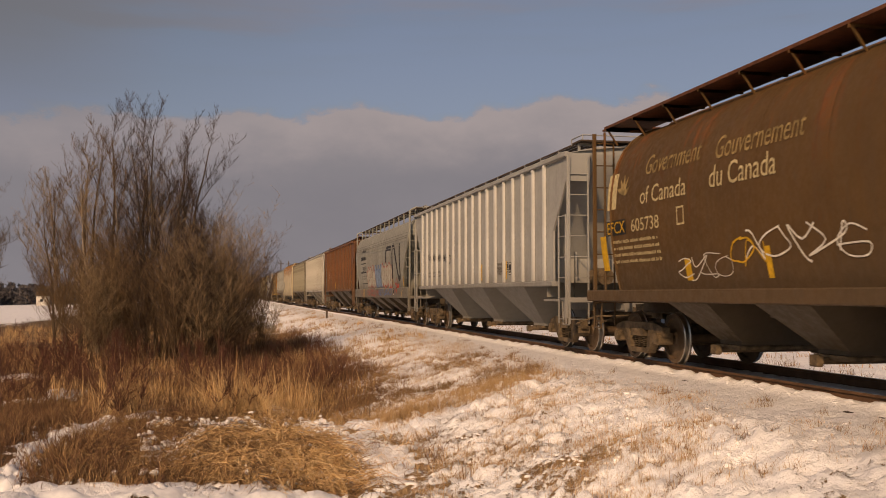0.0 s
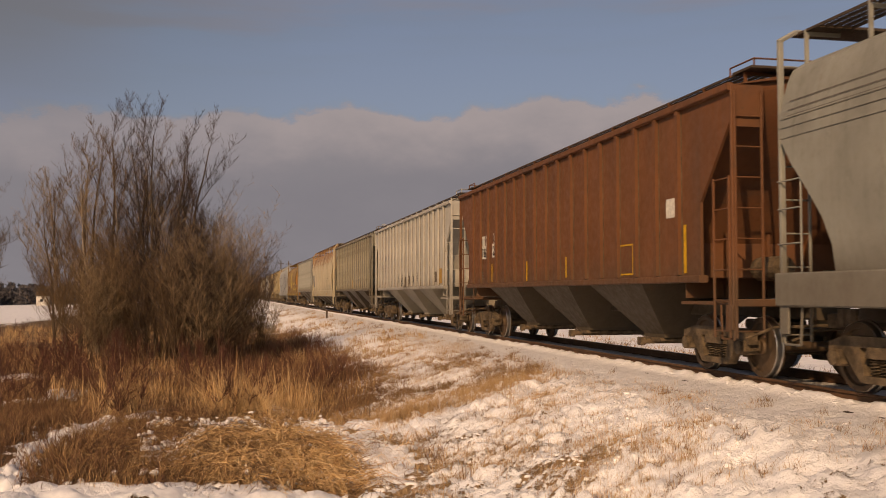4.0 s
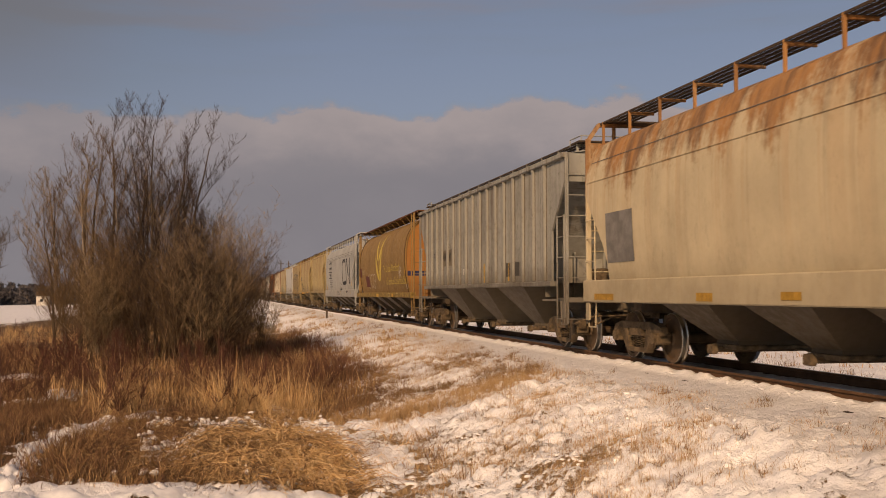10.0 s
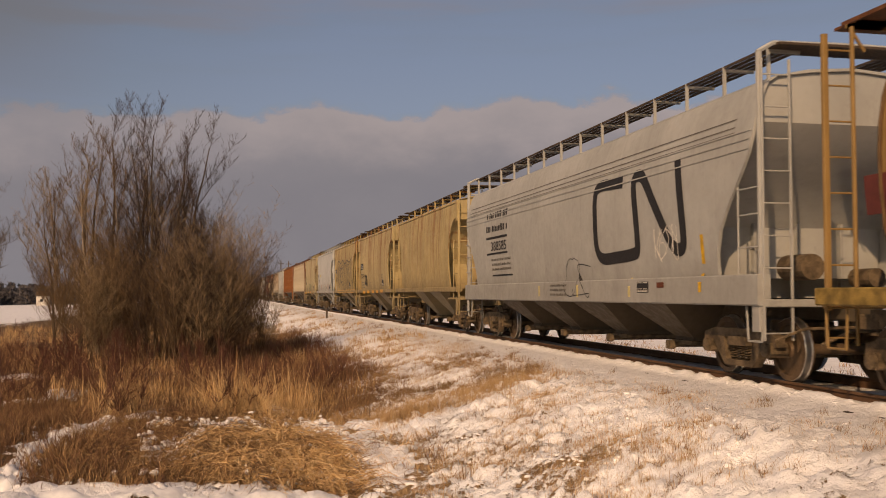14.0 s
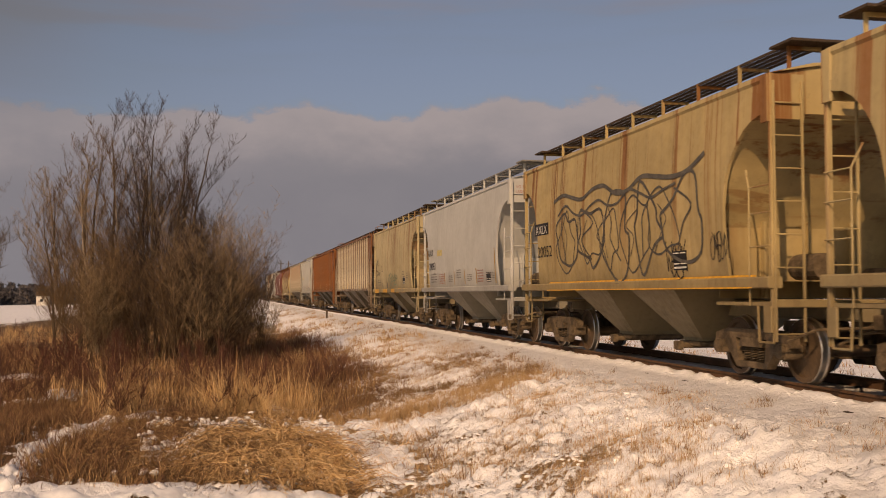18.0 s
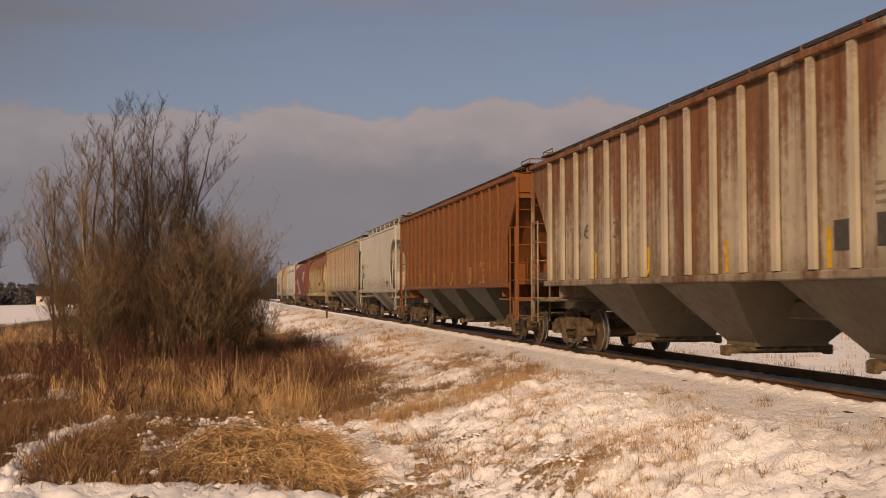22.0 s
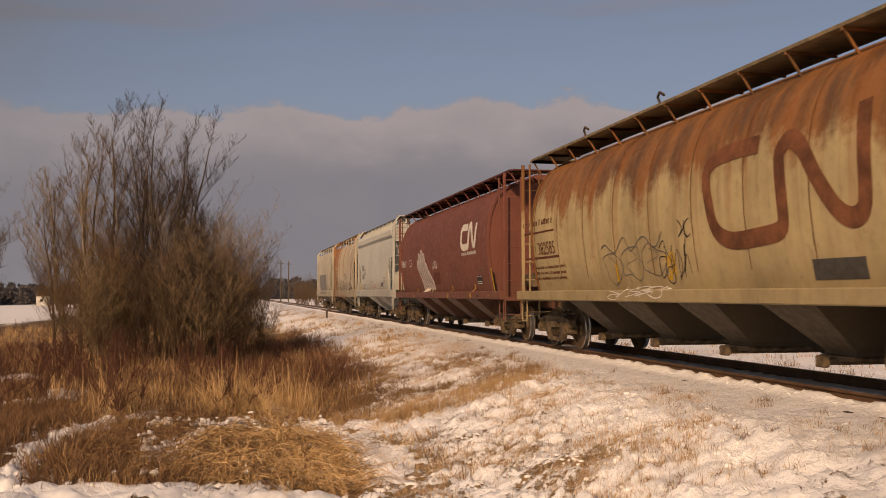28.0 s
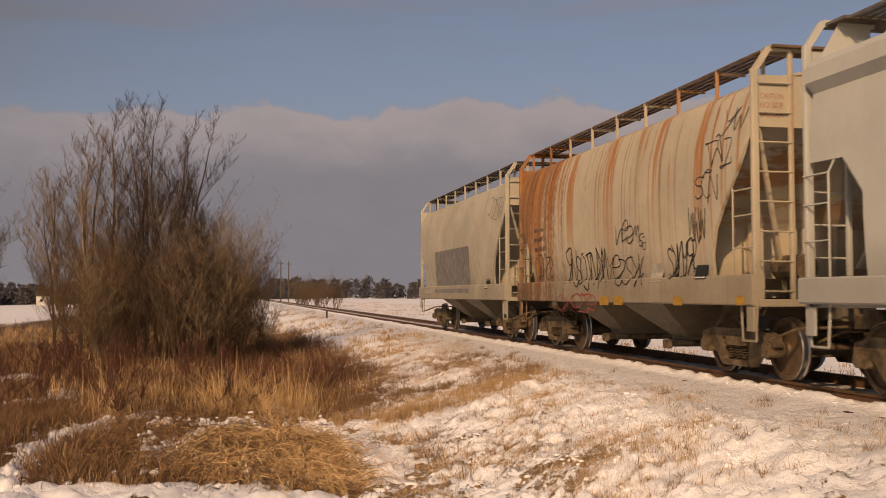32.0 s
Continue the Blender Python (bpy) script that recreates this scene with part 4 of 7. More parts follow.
PROFILES = {
    "rib": [(1.50, 1.52), (1.50, 2.00), (1.50, 2.66), (1.50, 3.2), (1.50, 3.86), (1.50, 4.22), (1.44, 4.27), (0.80, 4.40), (0.0, 4.46)],
    "flow": [(1.52, 1.50), (1.56, 1.85), (1.59, 2.2), (1.605, 2.55), (1.61, 2.9), (1.60, 3.2), (1.58, 3.45), (1.55, 3.62), (1.50, 3.80), (1.43, 4.02), (1.36, 4.16), (1.22, 4.25), (0.7, 4.36), (0.0, 4.41)],
    "two_bay": [(1.54, 1.45), (1.57, 1.8), (1.595, 2.15), (1.605, 2.5), (1.61, 2.85), (1.605, 3.05), (1.60, 3.2), (1.592, 3.38), (1.585, 3.52), (1.575, 3.62), (1.57, 3.69), (1.56, 3.85), (1.54, 4.09), (1.57, 4.13), (1.55, 4.20), (1.40, 4.24), (0.8, 4.38), (0.0, 4.43)],
    "step": [(1.50, 1.45), (1.53, 1.8), (1.545, 2.15), (1.55, 2.44), (1.55, 2.86), (1.55, 2.87), (1.545, 3.1), (1.53, 3.4), (1.49, 3.72), (1.61, 3.84), (1.60, 4.03), (1.50, 4.13), (0.8, 4.32), (0.0, 4.38)],
    "tank": TANK,
}
PROFILES = {k: taller(p) for k, p in PROFILES.items()}


def end_line(kind, le):
    """Half length of the side sheet by height: the sheets are cut back low down at the ends."""
    if kind == "rib":
        return lambda z: le - 1.05 * max(0.0, min(1.0, (3.93 - z) / 1.235))
    if kind == "flow":
        return lambda z: le - 0.06 - 1.12 * (1 - smooth_step(1.75, 3.5, z)) ** 0.85
    if kind == "two_bay":
        return lambda z: le - 0.05 - 1.16 * math.sqrt(1 - max(0.0, min(1.0, (z - 2.35) / 1.40)) ** 2) * (0.93 + 0.07 * smooth_step(1.5, 2.3, z))
    if kind == "step":                     # full sheets above, cut back square with one chamfer below
        return lambda z: le - 0.12 if z > 2.905 else le - 0.80 - 0.36 * max(0.0, min(1.0, (2.90 - z) / 0.43))
    return lambda z: le - 1.22


def surface_x(profile, z):
    for (x0, z0), (x1, z1) in zip(profile, profile[1:]):
        if z0 <= z <= z1:
            return x0 + (x1 - x0) * (z - z0) / max(1e-6, z1 - z0)
    return profile[0][0] if z < profile[0][1] else profile[-1][0]


def hull(profile, yend, recess, cols=14):
    """Closed car body: side and roof sheets, their edge lip and the slope sheets set back behind it."""
    ring = [(-x, z) for x, z in profile] + [(x, z) for x, z in reversed(profile[:-1])]
    n = len(ring)
    g = Geo()
    v = []
    for x, z in ring:
        ye = yend(z)
        v += [(x, -ye + 2 * ye * k / cols, z) for k in range(cols + 1)]
    c = cols + 1
    f = [(i * c + k, i * c + k + 1, (i + 1) * c + k + 1, (i + 1) * c + k) for i in range(n - 1) for k in range(cols)]
    g.add(v, f)
    m = len(profile)
    for s in (-1, 1):
        a, lip, cap = [], [], []
        for x, z in profile:
            ye = yend(z)
            xi = max(0.0, x - 0.05)
            zi = z if x > 0.9 else z - 0.04
            a.append((x, s * ye, z)), lip.append((xi, s * ye, zi)), cap.append((xi, s * (ye - recess(z)), zi))
        for side in (-1, 1):
            b = [(side * p[0], p[1], p[2]) for row in (a, lip, cap) for p in row]
            g.add(b, [(r * m + i, r * m + i + 1, (r + 1) * m + i + 1, (r + 1) * m + i) for r in (0, 1) for i in range(m - 1)])
        b = [(-p[0], p[1], p[2]) for p in cap] + [p for p in cap]
        g.add(b, [(i, i + 1, m + i + 1, m + i) for i in range(m - 1)])
    x, z = profile[0]
    y = yend(z)
    g.add([(-x, -y, z), (x, -y, z), (x, y, z), (-x, y, z)], [(0, 1, 2, 3)])
    return weld(g)


def weld(g):
    """Joins the points that coincide."""
    seen, to, v = {}, [], []
    for p in g.v:
        k = (round(p[0], 4) + 0.0, round(p[1], 4) + 0.0, round(p[2], 4) + 0.0)
        if k not in seen:
            seen[k] = len(v)
            v.append(p)
        to.append(seen[k])
    f = []
    for q in g.f:
        r = [to[i] for i in q]
        r = [a for i, a in enumerate(r) if a != r[i - 1]]
        if len(r) > 2:
            f.append(tuple(r))
    g.v, g.f = v, f
    return g


def chute_mesh(half, x_top, z_top, yb):
    """One discharge bay: a hopper that tapers from the sill to its narrow outlet, with a folded rim and outlet frame."""
    g = Geo()
    zt, zb, xb = z_top, 0.44, 0.64
    rows = [(x_top, half, zt), (x_top - 0.01, half - 0.02, zt - 0.06), (xb, yb, zb + 0.06), (xb, yb, zb)]
    v = [(sx * x, sy * y, z) for x, y, z in rows for sx, sy in ((-1, -1), (1, -1), (1, 1), (-1, 1))]
    g.add(v, [(4 * r + i, 4 * r + (i + 1) % 4, 4 * r + 4 + (i + 1) % 4, 4 * r + 4 + i) for r in range(3) for i in range(4)] + [(12, 13, 14, 15)])
    return g


def gate_mesh():
    g = Geo()
    g.box(-0.70, 0.70, -0.40, 0.40, 0.36, 0.435, 0.02)
    g.box(-0.95, 0.95, -0.05, 0.05, 0.31, 0.36, 0.01)
    for s in (-1, 1):
        g.tube((s * 0.72, 0, 0.36), (s * 0.95, 0, 0.36), 0.045, 8)
        g.box(s * 0.86, s * 0.96, -0.09, 0.09, 0.28, 0.44, 0.02)
    return g.mesh("outlet_gate")


M_GATE = gate_mesh()


def ladder_geo(p, q, across, z0, z1, step=0.45):
    """Ladder between the foot points p and q (x, y); rungs run from one to the other."""
    g = Geo()
    for x, y in (p, q):
        g.box(x - 0.016, x + 0.016, y - 0.02, y + 0.02, z0, z1, 0.005)
    k = int((z1 - z0 - 0.12) / step)
    for i in range(k + 1):
        z = z0 + 0.1 + i * step
        g.tube((p[0], p[1], z), (q[0], q[1], z), 0.012, 6)
    return g


MESH = {}


def shared(key, make):
    if key not in MESH:
        MESH[key] = make()
    return MESH[key]


def coupler_mesh(L, s):
    g = Geo()
    e = s * L / 2
    g.box(-0.10, 0.10, e - s * 1.0, e - s * 0.16, 0.76, 0.98, 0.02)
    g.box(-0.17, 0.15, e - s * 0.20, e + s * 0.02, 0.70, 1.05, 0.04)
    g.path([(0.32, e - s * 0.7, 0.85), (0.34, e - s * 0.4, 0.72), (0.26, e - s * 0.1, 0.52), (0.12, e, 0.46)], 0.03, 6)
    g.path([(-0.1, e - s * 0.5, 0.80), (-0.95, e - s * 0.52, 0.78), (-1.38, e - s * 0.55, 0.62)], 0.022, 6)
    return g.mesh("coupler")


def grating(x0, x1, half, z):
    """Open steel walkway: bearer bars along it and close slats across."""
    g = Geo()
    for i in range(5):
        x = x0 + (x1 - x0) * i / 4
        g.box(x - 0.012, x + 0.012, -half, half, z, z + 0.035)
    n = int(2 * half / 0.075)
    for i in range(n):
        y = -half + 2 * half * i / n
        g.add([(x0, y, z + 0.036), (x1, y, z + 0.036), (x1, y + 0.056, z + 0.036), (x0, y + 0.056, z + 0.036)], [(0, 1, 2, 3)])
    return g.mesh("running_board")


def end_words(car, kind, le, rows):
    """Small red notice on the gusset sheet over the end ladder."""
    for i, body in enumerate(rows):
        cu = bpy.data.curves.new("lettering", "FONT")
        cu.body, cu.resolution_u = body, 2
        me = bpy.data.meshes.new_from_object(bpy.data.objects.new("lettering", cu))
        co = np.array([v.co[:] for v in me.vertices])
        lo, hi = co.min(0), co.max(0)
        x = -1.40 + 0.36 * (co[:, 0] - lo[0]) / (hi[0] - lo[0])
        z = 4.02 - 0.13 * i + 0.08 * (co[:, 1] - lo[1]) / (hi[1] - lo[1])
        me.vertices.foreach_set("co", np.stack([x, np.full(len(x), -le - 0.026 if kind == "two_bay" else -le + 0.002), z], 1).ravel())
        part("lettering", me, REDMARK, car)


def hopper_car(spec):
    """A covered hopper car with all its parts, centred on its own origin at rail height."""
    kind, L, bays, mat = spec["kind"], spec["L"], spec["bays"], spec["mat"]
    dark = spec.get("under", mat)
    roofmat = spec.get("roof", mat)
    car = new("hopper_car")
    tagged(car, spec["label"], "freight car", "cars of the grain train")
    le = L / 2 - (0.85 if kind == "tank" else 0.65)                       # half length over the end sheets
    car["ribs"] = spec.get("ribs", 17) if kind == "rib" else 0
    prof = PROFILES[kind]
    yend = end_line(kind, le)
    zs = prof[0][1]
    back, low, high = (1.75, 2.20, 4.10) if kind == "rib" else (1.24, 2.40, 3.72) if kind == "tank" else (1.62, 2.38, 3.66)
    slope = lambda z: le - 0.08 - (back - 0.08) * max(0.0, min(1.0, (high - z) / (high - low)))
    rec = (lambda z: 0.07) if kind == "tank" else (lambda z: max(0.05, yend(z) - slope(z)))
    part("body", shared(("hull", kind, L, mat.name), lambda: hull(prof, yend, rec).mesh("body", 28)), mat, car)

    # side sills
    if kind == "rib":
        sill = [(-1.56, 1.44, 1.56)]
    elif kind == "tank":
        sill = [(-1.63, 1.12, 1.34)]
    elif kind == "flow":
        sill = [(-1.60, 1.10, 1.54)]
    elif kind == "step":
        sill = [(-1.64, 1.14, 1.47)]
    else:
        sill = [(-1.62, 1.34, 1.50)]
    z0, z1 = sill[0][1], sill[0][2]
    half_sill = (le - 1.0) if kind == "rib" else le + 0.05
    for s in (-1, 1):
        g = Geo().box(s * 1.40, s * abs(sill[0][0]), -half_sill, half_sill, z0, z1, 0.02)
        part("side_sill", g, spec.get("sill", mat), car, spec.get("sill_label", ""))
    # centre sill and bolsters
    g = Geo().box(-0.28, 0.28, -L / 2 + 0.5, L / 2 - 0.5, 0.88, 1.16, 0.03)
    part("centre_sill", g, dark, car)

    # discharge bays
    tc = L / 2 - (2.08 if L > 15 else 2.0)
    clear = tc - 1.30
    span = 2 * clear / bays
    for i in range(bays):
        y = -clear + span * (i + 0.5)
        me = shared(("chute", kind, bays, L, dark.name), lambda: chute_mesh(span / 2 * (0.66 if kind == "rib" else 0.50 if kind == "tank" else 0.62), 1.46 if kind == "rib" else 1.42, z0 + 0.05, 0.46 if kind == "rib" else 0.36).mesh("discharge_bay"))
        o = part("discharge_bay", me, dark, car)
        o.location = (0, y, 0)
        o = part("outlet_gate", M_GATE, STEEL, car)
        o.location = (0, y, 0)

    # end platforms, bulkheads, posts, ladders
    for s in (-1, 1):
        g = Geo().box(-1.50, 1.50, s * (le - max(1.25, back)), s * (le + 0.05), 1.10, 1.15, 0.02)
        g.box(-1.50, 1.50, s * (le + 0.02), s * (le + 0.09), 1.08, 1.19, 0.012)
        part("end_sill", g, mat, car)
        yb = s * (le - back + 0.02)
        w = 1.43 if kind == "rib" else 1.46
        g = Geo().prism([(yb, 1.2), (yb + s * 0.03, 1.2), (yb + s * 0.03, low - 0.03), (yb, low - 0.03)], -w, w)
        if kind != "tank":
            part("end_bulkhead", g, mat, car)
            for x in (-0.75, 0.0, 0.75):
                o = part("stiffener", shared(("stiffener", mat.name), lambda: Geo().box(-0.025, 0.025, -0.05, 0.05, 1.2, 2.36).mesh("stiffener")), mat, car)
                o.location = (x, yb + s * 0.08, 0)
        for sx in (-1, 1):
            xw = 1.53 if kind != "tank" else 1.50
            ztop = {"rib": 4.34, "flow": 4.64, "two_bay": 4.27, "step": 4.40, "tank": 4.50}[kind]
            # corner post
            g = Geo().box(sx * (xw - 0.065), sx * (xw + 0.012), s * (le - 0.03), s * (le + 0.03), 1.06, ztop, 0.01)
            if kind in ("rib", "two_bay"):   # gusset sheet above the ladder
                g.box(sx * (xw - 0.52), sx * xw, s * (le - 0.02), s * (le + 0.02), ztop - 0.62, ztop)
                if kind == "two_bay":       # folded flange round the corner
                    g.box(sx * (xw + 0.002), sx * (xw + 0.05), s * (le - 0.16), s * (le + 0.022), ztop - 0.66, ztop - 0.01, 0.008)
            if kind == "flow":              # bent arch over the roof end
                g.path([(sx * xw, s * le, ztop), (sx * (xw - 0.25), s * le, ztop + 0.14), (sx * 0.3, s * le, ztop + 0.16), (0, s * le, ztop + 0.16)], 0.035, 6)
            if spec.get("arch"):            # heavy corner post bent over the roof end, ladder and sheet between it and an inner post
                inner = sx * (xw - 0.60)
                g = Geo().box(sx * (xw - 0.09), sx * (xw + 0.02), s * (le - 0.04), s * (le + 0.04), 1.06, 4.44, 0.015)
                for p, q in (((xw - 0.04, 4.42), (xw - 0.26, 4.74)), ((xw - 0.26, 4.74), (0.0, 4.76))):
                    g.tube((sx * p[0], s * le, p[1]), (sx * q[0], s * le, q[1]), 0.058, 4)
                part("corner_post", g, mat, car)
                part("inner_post", Geo().box(inner - 0.035, inner + 0.035, s * (le - 0.03), s * (le + 0.03), 1.1, 4.74, 0.01), mat, car)
                g = Geo()
                for i in range(8):
                    g.tube((sx * (xw - 0.05), s * (le + 0.03), 1.30 + 0.42 * i), (inner, s * (le + 0.03), 1.30 + 0.42 * i), 0.014, 5)
                part("end_ladder", g, mat, car)
                g = Geo().box(0.004 * sx, sx * (xw - 0.09), s * (le - 0.035), s * (le - 0.005), 3.62, 4.36)
                part("end_plate", g, mat, car)
                part("brace", Geo().tube((sx * (xw - 0.12), s * (le - 0.05), 3.6), (sx * 0.5, s * (le - 0.9), 1.3), 0.04, 4), mat, car)
            else:
                part("corner_post", g, mat, car)
                part("end_ladder", ladder_geo((sx * (xw - 0.03), s * (le + 0.05)), (sx * (xw - 0.46), s * (le + 0.05)), 0, 0.62, ztop - 0.1), mat, car)
            if kind == "tank":
                for yy in (le - 0.55,):
                    g = Geo().box(sx * 1.45, sx * 1.49, s * yy - 0.03, s * yy + 0.03, 1.2, 4.45, 0.012)
                    part("end_post", g, mat, car)
            else:
                yl = le - 0.52
                if kind == "rib":
                    g = ladder_geo((sx * (xw + 0.02), s * yl), (sx * (xw + 0.02), s * (le - 0.05)), 1, 0.62, 3.0)
                else:                       # one bent stile and grab irons that run to the corner post
                    xg = sx * (xw + 0.03)
                    g = Geo().path([(xg, s * yl, 1.1), (xg, s * yl, 2.75), (sx * (xw - 0.02), s * (yl - 0.16), 3.02)], 0.016, 5)
                    for z in (1.45, 1.92, 2.38, 2.75):
                        g.tube((xg, s * yl, z), (xg, s * (le + 0.02), z), 0.012, 5)
                part("side_ladder", g, mat, car)
                g = Geo().box(sx * (xw - 0.01), sx * (xw + 0.03), s * (le - 0.18), s * (le + 0.02), 0.74, 1.10, 0.01)
                part("step_plate", g, mat, car)
            # foot stirrup under the corner
            g = Geo().path([(sx * 1.50, s * (le - 0.42), 1.1), (sx * 1.50, s * (le - 0.38), 0.60), (sx * 1.50, s * (le - 0.02), 0.60), (sx * 1.50, s * (le + 0.02), 1.1)], 0.018, 5)
            part("stirrup", g, mat, car)
        part("coupler", shared(("coupler", L, s), lambda: coupler_mesh(L, s)), STEEL, car)
        # brake wheel on one end
    g = Geo().lathe([(-0.02, 0.25), (0.02, 0.25), (0.02, 0.28), (-0.02, 0.28), (-0.02, 0.25)], 18)
    for i in range(4):
        w = i * math.pi / 2
        g.tube((0, 0, 0), (0, 0.26 * math.cos(w), 0.26 * math.sin(w)), 0.015, 5)
    me = g.mesh("brake_wheel")
    o = part("brake_wheel", me, STEEL, car)
    o.location, o.rotation_euler = (0.62, le + 0.02, 2.7), (0, 0, math.pi / 2)
    part("air_tank", Geo().tube((-0.55, -le + 0.9, 1.65), (-0.55, -le + 0.25, 1.65), 0.19, 14), STEEL, car)
    part("brake_valve", Geo().tube((0.45, -le + 0.7, 1.5), (0.45, -le + 0.2, 1.5), 0.14, 12), STEEL, car)

    # ribs
    if kind == "rib":
        n = car["ribs"]
        wide = spec.get("rib_w", 0.11)
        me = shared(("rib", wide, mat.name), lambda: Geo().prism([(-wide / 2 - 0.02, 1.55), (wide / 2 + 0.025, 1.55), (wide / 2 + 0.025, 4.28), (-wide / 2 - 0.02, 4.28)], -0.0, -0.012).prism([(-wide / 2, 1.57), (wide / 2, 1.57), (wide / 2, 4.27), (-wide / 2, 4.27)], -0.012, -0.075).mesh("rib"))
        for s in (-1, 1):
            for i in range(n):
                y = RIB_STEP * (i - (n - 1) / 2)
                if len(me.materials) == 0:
                    me.materials.append(spec.get("ribmat", mat)), me.materials.append(spec.get("rib_foot", mat))
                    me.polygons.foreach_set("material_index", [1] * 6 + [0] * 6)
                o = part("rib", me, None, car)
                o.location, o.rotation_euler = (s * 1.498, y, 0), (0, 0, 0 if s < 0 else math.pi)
            part("top_chord", Geo().box(s * 1.48, s * 1.59, -le, le, 4.25, 4.37, 0.02), roofmat, car)
    if kind == "tank":                      # rolled rims where the shell ends
        for s in (-1, 1):
            ring = [(-x - 0.012, z) for x, z in prof] + [(x + 0.012, z) for x, z in reversed(prof[:-1])]
            g = Geo()
            g.path([(x, s * (le - 1.24), z) for x, z in ring], 0.028, 5)
            part("end_rim", weld(g), spec.get("seam", mat), car)
            disc = [(x * 0.95, 1.32 + (z - 1.32) * 0.975) for x, z in ring]
            disc[0], disc[-1] = (disc[0][0], 1.152), (disc[-1][0], 1.152)
            y0, y1 = s * (le - 1.275), s * (le - 1.245)
            v = [(x, y0, z) for x, z in disc] + [(x, y1, z) for x, z in disc]
            n = len(disc)
            part("end_head", Geo().add(v, [(i, (i + 1) % n, n + (i + 1) % n, n + i) for i in range(n)] + [tuple(range(n - 1, -1, -1)), tuple(range(n, 2 * n))]), spec.get("head", mat), car)
            if "stripe" in spec:
                part("stripe", Geo().box(-1.50, 1.50, s * (le - 1.243), s * (le - 1.240), 2.02, 2.22), spec["stripe"], car, "dark blue stripe")
    if kind == "tank":                      # seams between the curved sheets
        for i in range(spec.get("seams", 9)):
            y = -(le - 1.4) + 2 * (le - 1.4) * i / (spec.get("seams", 9) - 1)
            pts = [(x + 0.006, z) for x, z in prof[1:]]
            v = [(sx * x, y + d, z) for d in (-0.012, 0.012) for sx, x, z in ([(-1, x, z) for x, z in pts] + [(1, x, z) for x, z in reversed(pts[:-1])])]
            m = len(v) // 2
            part("seam_band", Geo().add(v, [(j, j + 1, m + j + 1, m + j) for j in range(m - 1)]), spec.get("seam", mat), car)

    if kind == "flow" and L > 15:           # lapped sheet edges high on the side
        for s in (-1, 1):
            for z in spec.get("laps", (3.30, 3.44, 3.56)):
                x = surface_x(prof, z)
                part("seam_band", Geo().box(s * (x - 0.01), s * (x + 0.014), -le + 0.12, le - 0.12, z, z + 0.02), mat, car)
    # roof hatches, running boards
    ztop = prof[-1][1]
    part("hatch_cover", Geo().box(-0.32, 0.32, -le + 1.0, le - 1.0, ztop - 0.02, ztop + 0.12, 0.05), roofmat, car)
    if kind == "tank":
        board_z, out = 4.58, 1.30
    elif kind == "rib":
        board_z, out = 4.58, 1.18
    else:
        board_z, out = {"flow": (4.74, 1.24), "two_bay": (4.72, 1.10), "step": (4.70, 1.16)}[kind]
    gap = 1.25
    k = int(2 * (le - 0.2) / gap)
    for s in (-1, 1):
        g = Geo().box(s * (out - (0.52 if kind != "tank" else 0.85)), s * out, -le + 0.1, le - 0.1, board_z, board_z + (0.03 if kind != "tank" else 0.05))
        part("running_board", g if kind == "tank" else shared(("board", kind, round(L, 2), s, spec.get("board", GRATING).name), lambda: grating(s * (out - 0.52), s * out, le - 0.1, board_z)), spec.get("board", GRATING), car)
        root = surface_z(prof, out - 0.02)
        for i in range(k + 1):
            y = -le + 0.2 + 2 * (le - 0.2) * i / k
            g = Geo().box(s * (out - 0.5), s * out, y - 0.02, y + 0.02, board_z - 0.05, board_z)
            if kind == "tank":
                g.prism([(y - 0.02, board_z), (y + 0.02, board_z), (y + 0.02, board_z - 0.05), (y - 0.02, board_z - 0.05)], s * out, s * 0.5)
                g.tube((s * (out - 0.04), y, board_z - 0.02), (s * 1.05, y, surface_z(prof, 1.05)), 0.022, 4)
            elif kind == "step":            # gusset plates that stand across the roof edge
                v = [(s * x, y + d, z) for d in (-0.008, 0.008) for x, z in ((1.47, 4.19), (0.72, 4.36), (0.72, board_z), (1.16, board_z))]
                g.add(v, [(3, 2, 1, 0), (4, 5, 6, 7)] + [(i, (i + 1) % 4, 4 + (i + 1) % 4, 4 + i) for i in range(4)])
            else:
                g.box(s * (out - 0.03), s * (out + 0.02), y - 0.018, y + 0.018, root - 0.02, board_z + 0.03)
            part("board_bracket", g, spec.get("bracket", mat), car)
    for s in (-1, 1):                       # end crosswalk
        part("crosswalk", Geo().box(-1.25, 1.25, s * (le - 0.45), s * (le + 0.12), board_z, board_z + 0.035), spec.get("board", GRATING), car)
        if kind == "rib":
            g = Geo()
            for x in (-1.2, 1.2):
                g.path([(x, s * (le + 0.1), board_z), (x, s * (le + 0.1), board_z + 0.14), (x, s * (le - 0.6), board_z + 0.14), (x, s * (le - 0.6), board_z)], 0.014, 5)
            g.tube((-1.2, s * (le + 0.1), board_z + 0.14), (1.2, s * (le + 0.1), board_z + 0.14), 0.014, 5)
            part("handrail", g, roofmat, car)
    for s in (-1, 1):
        truck(car, s * tc)
    for fn in spec.get("marks", ()):
        fn(car, kind)
    if "notice" in spec:
        end_words(car, kind, le, spec["notice"])
    return car


def surface_z(profile, x):
    for (x0, z0), (x1, z1) in zip(profile[::-1], profile[::-1][1:]):
        if x0 <= x <= x1:
            return z0 + (z1 - z0) * (x - x0) / max(1e-6, x1 - x0)
    return 4.2


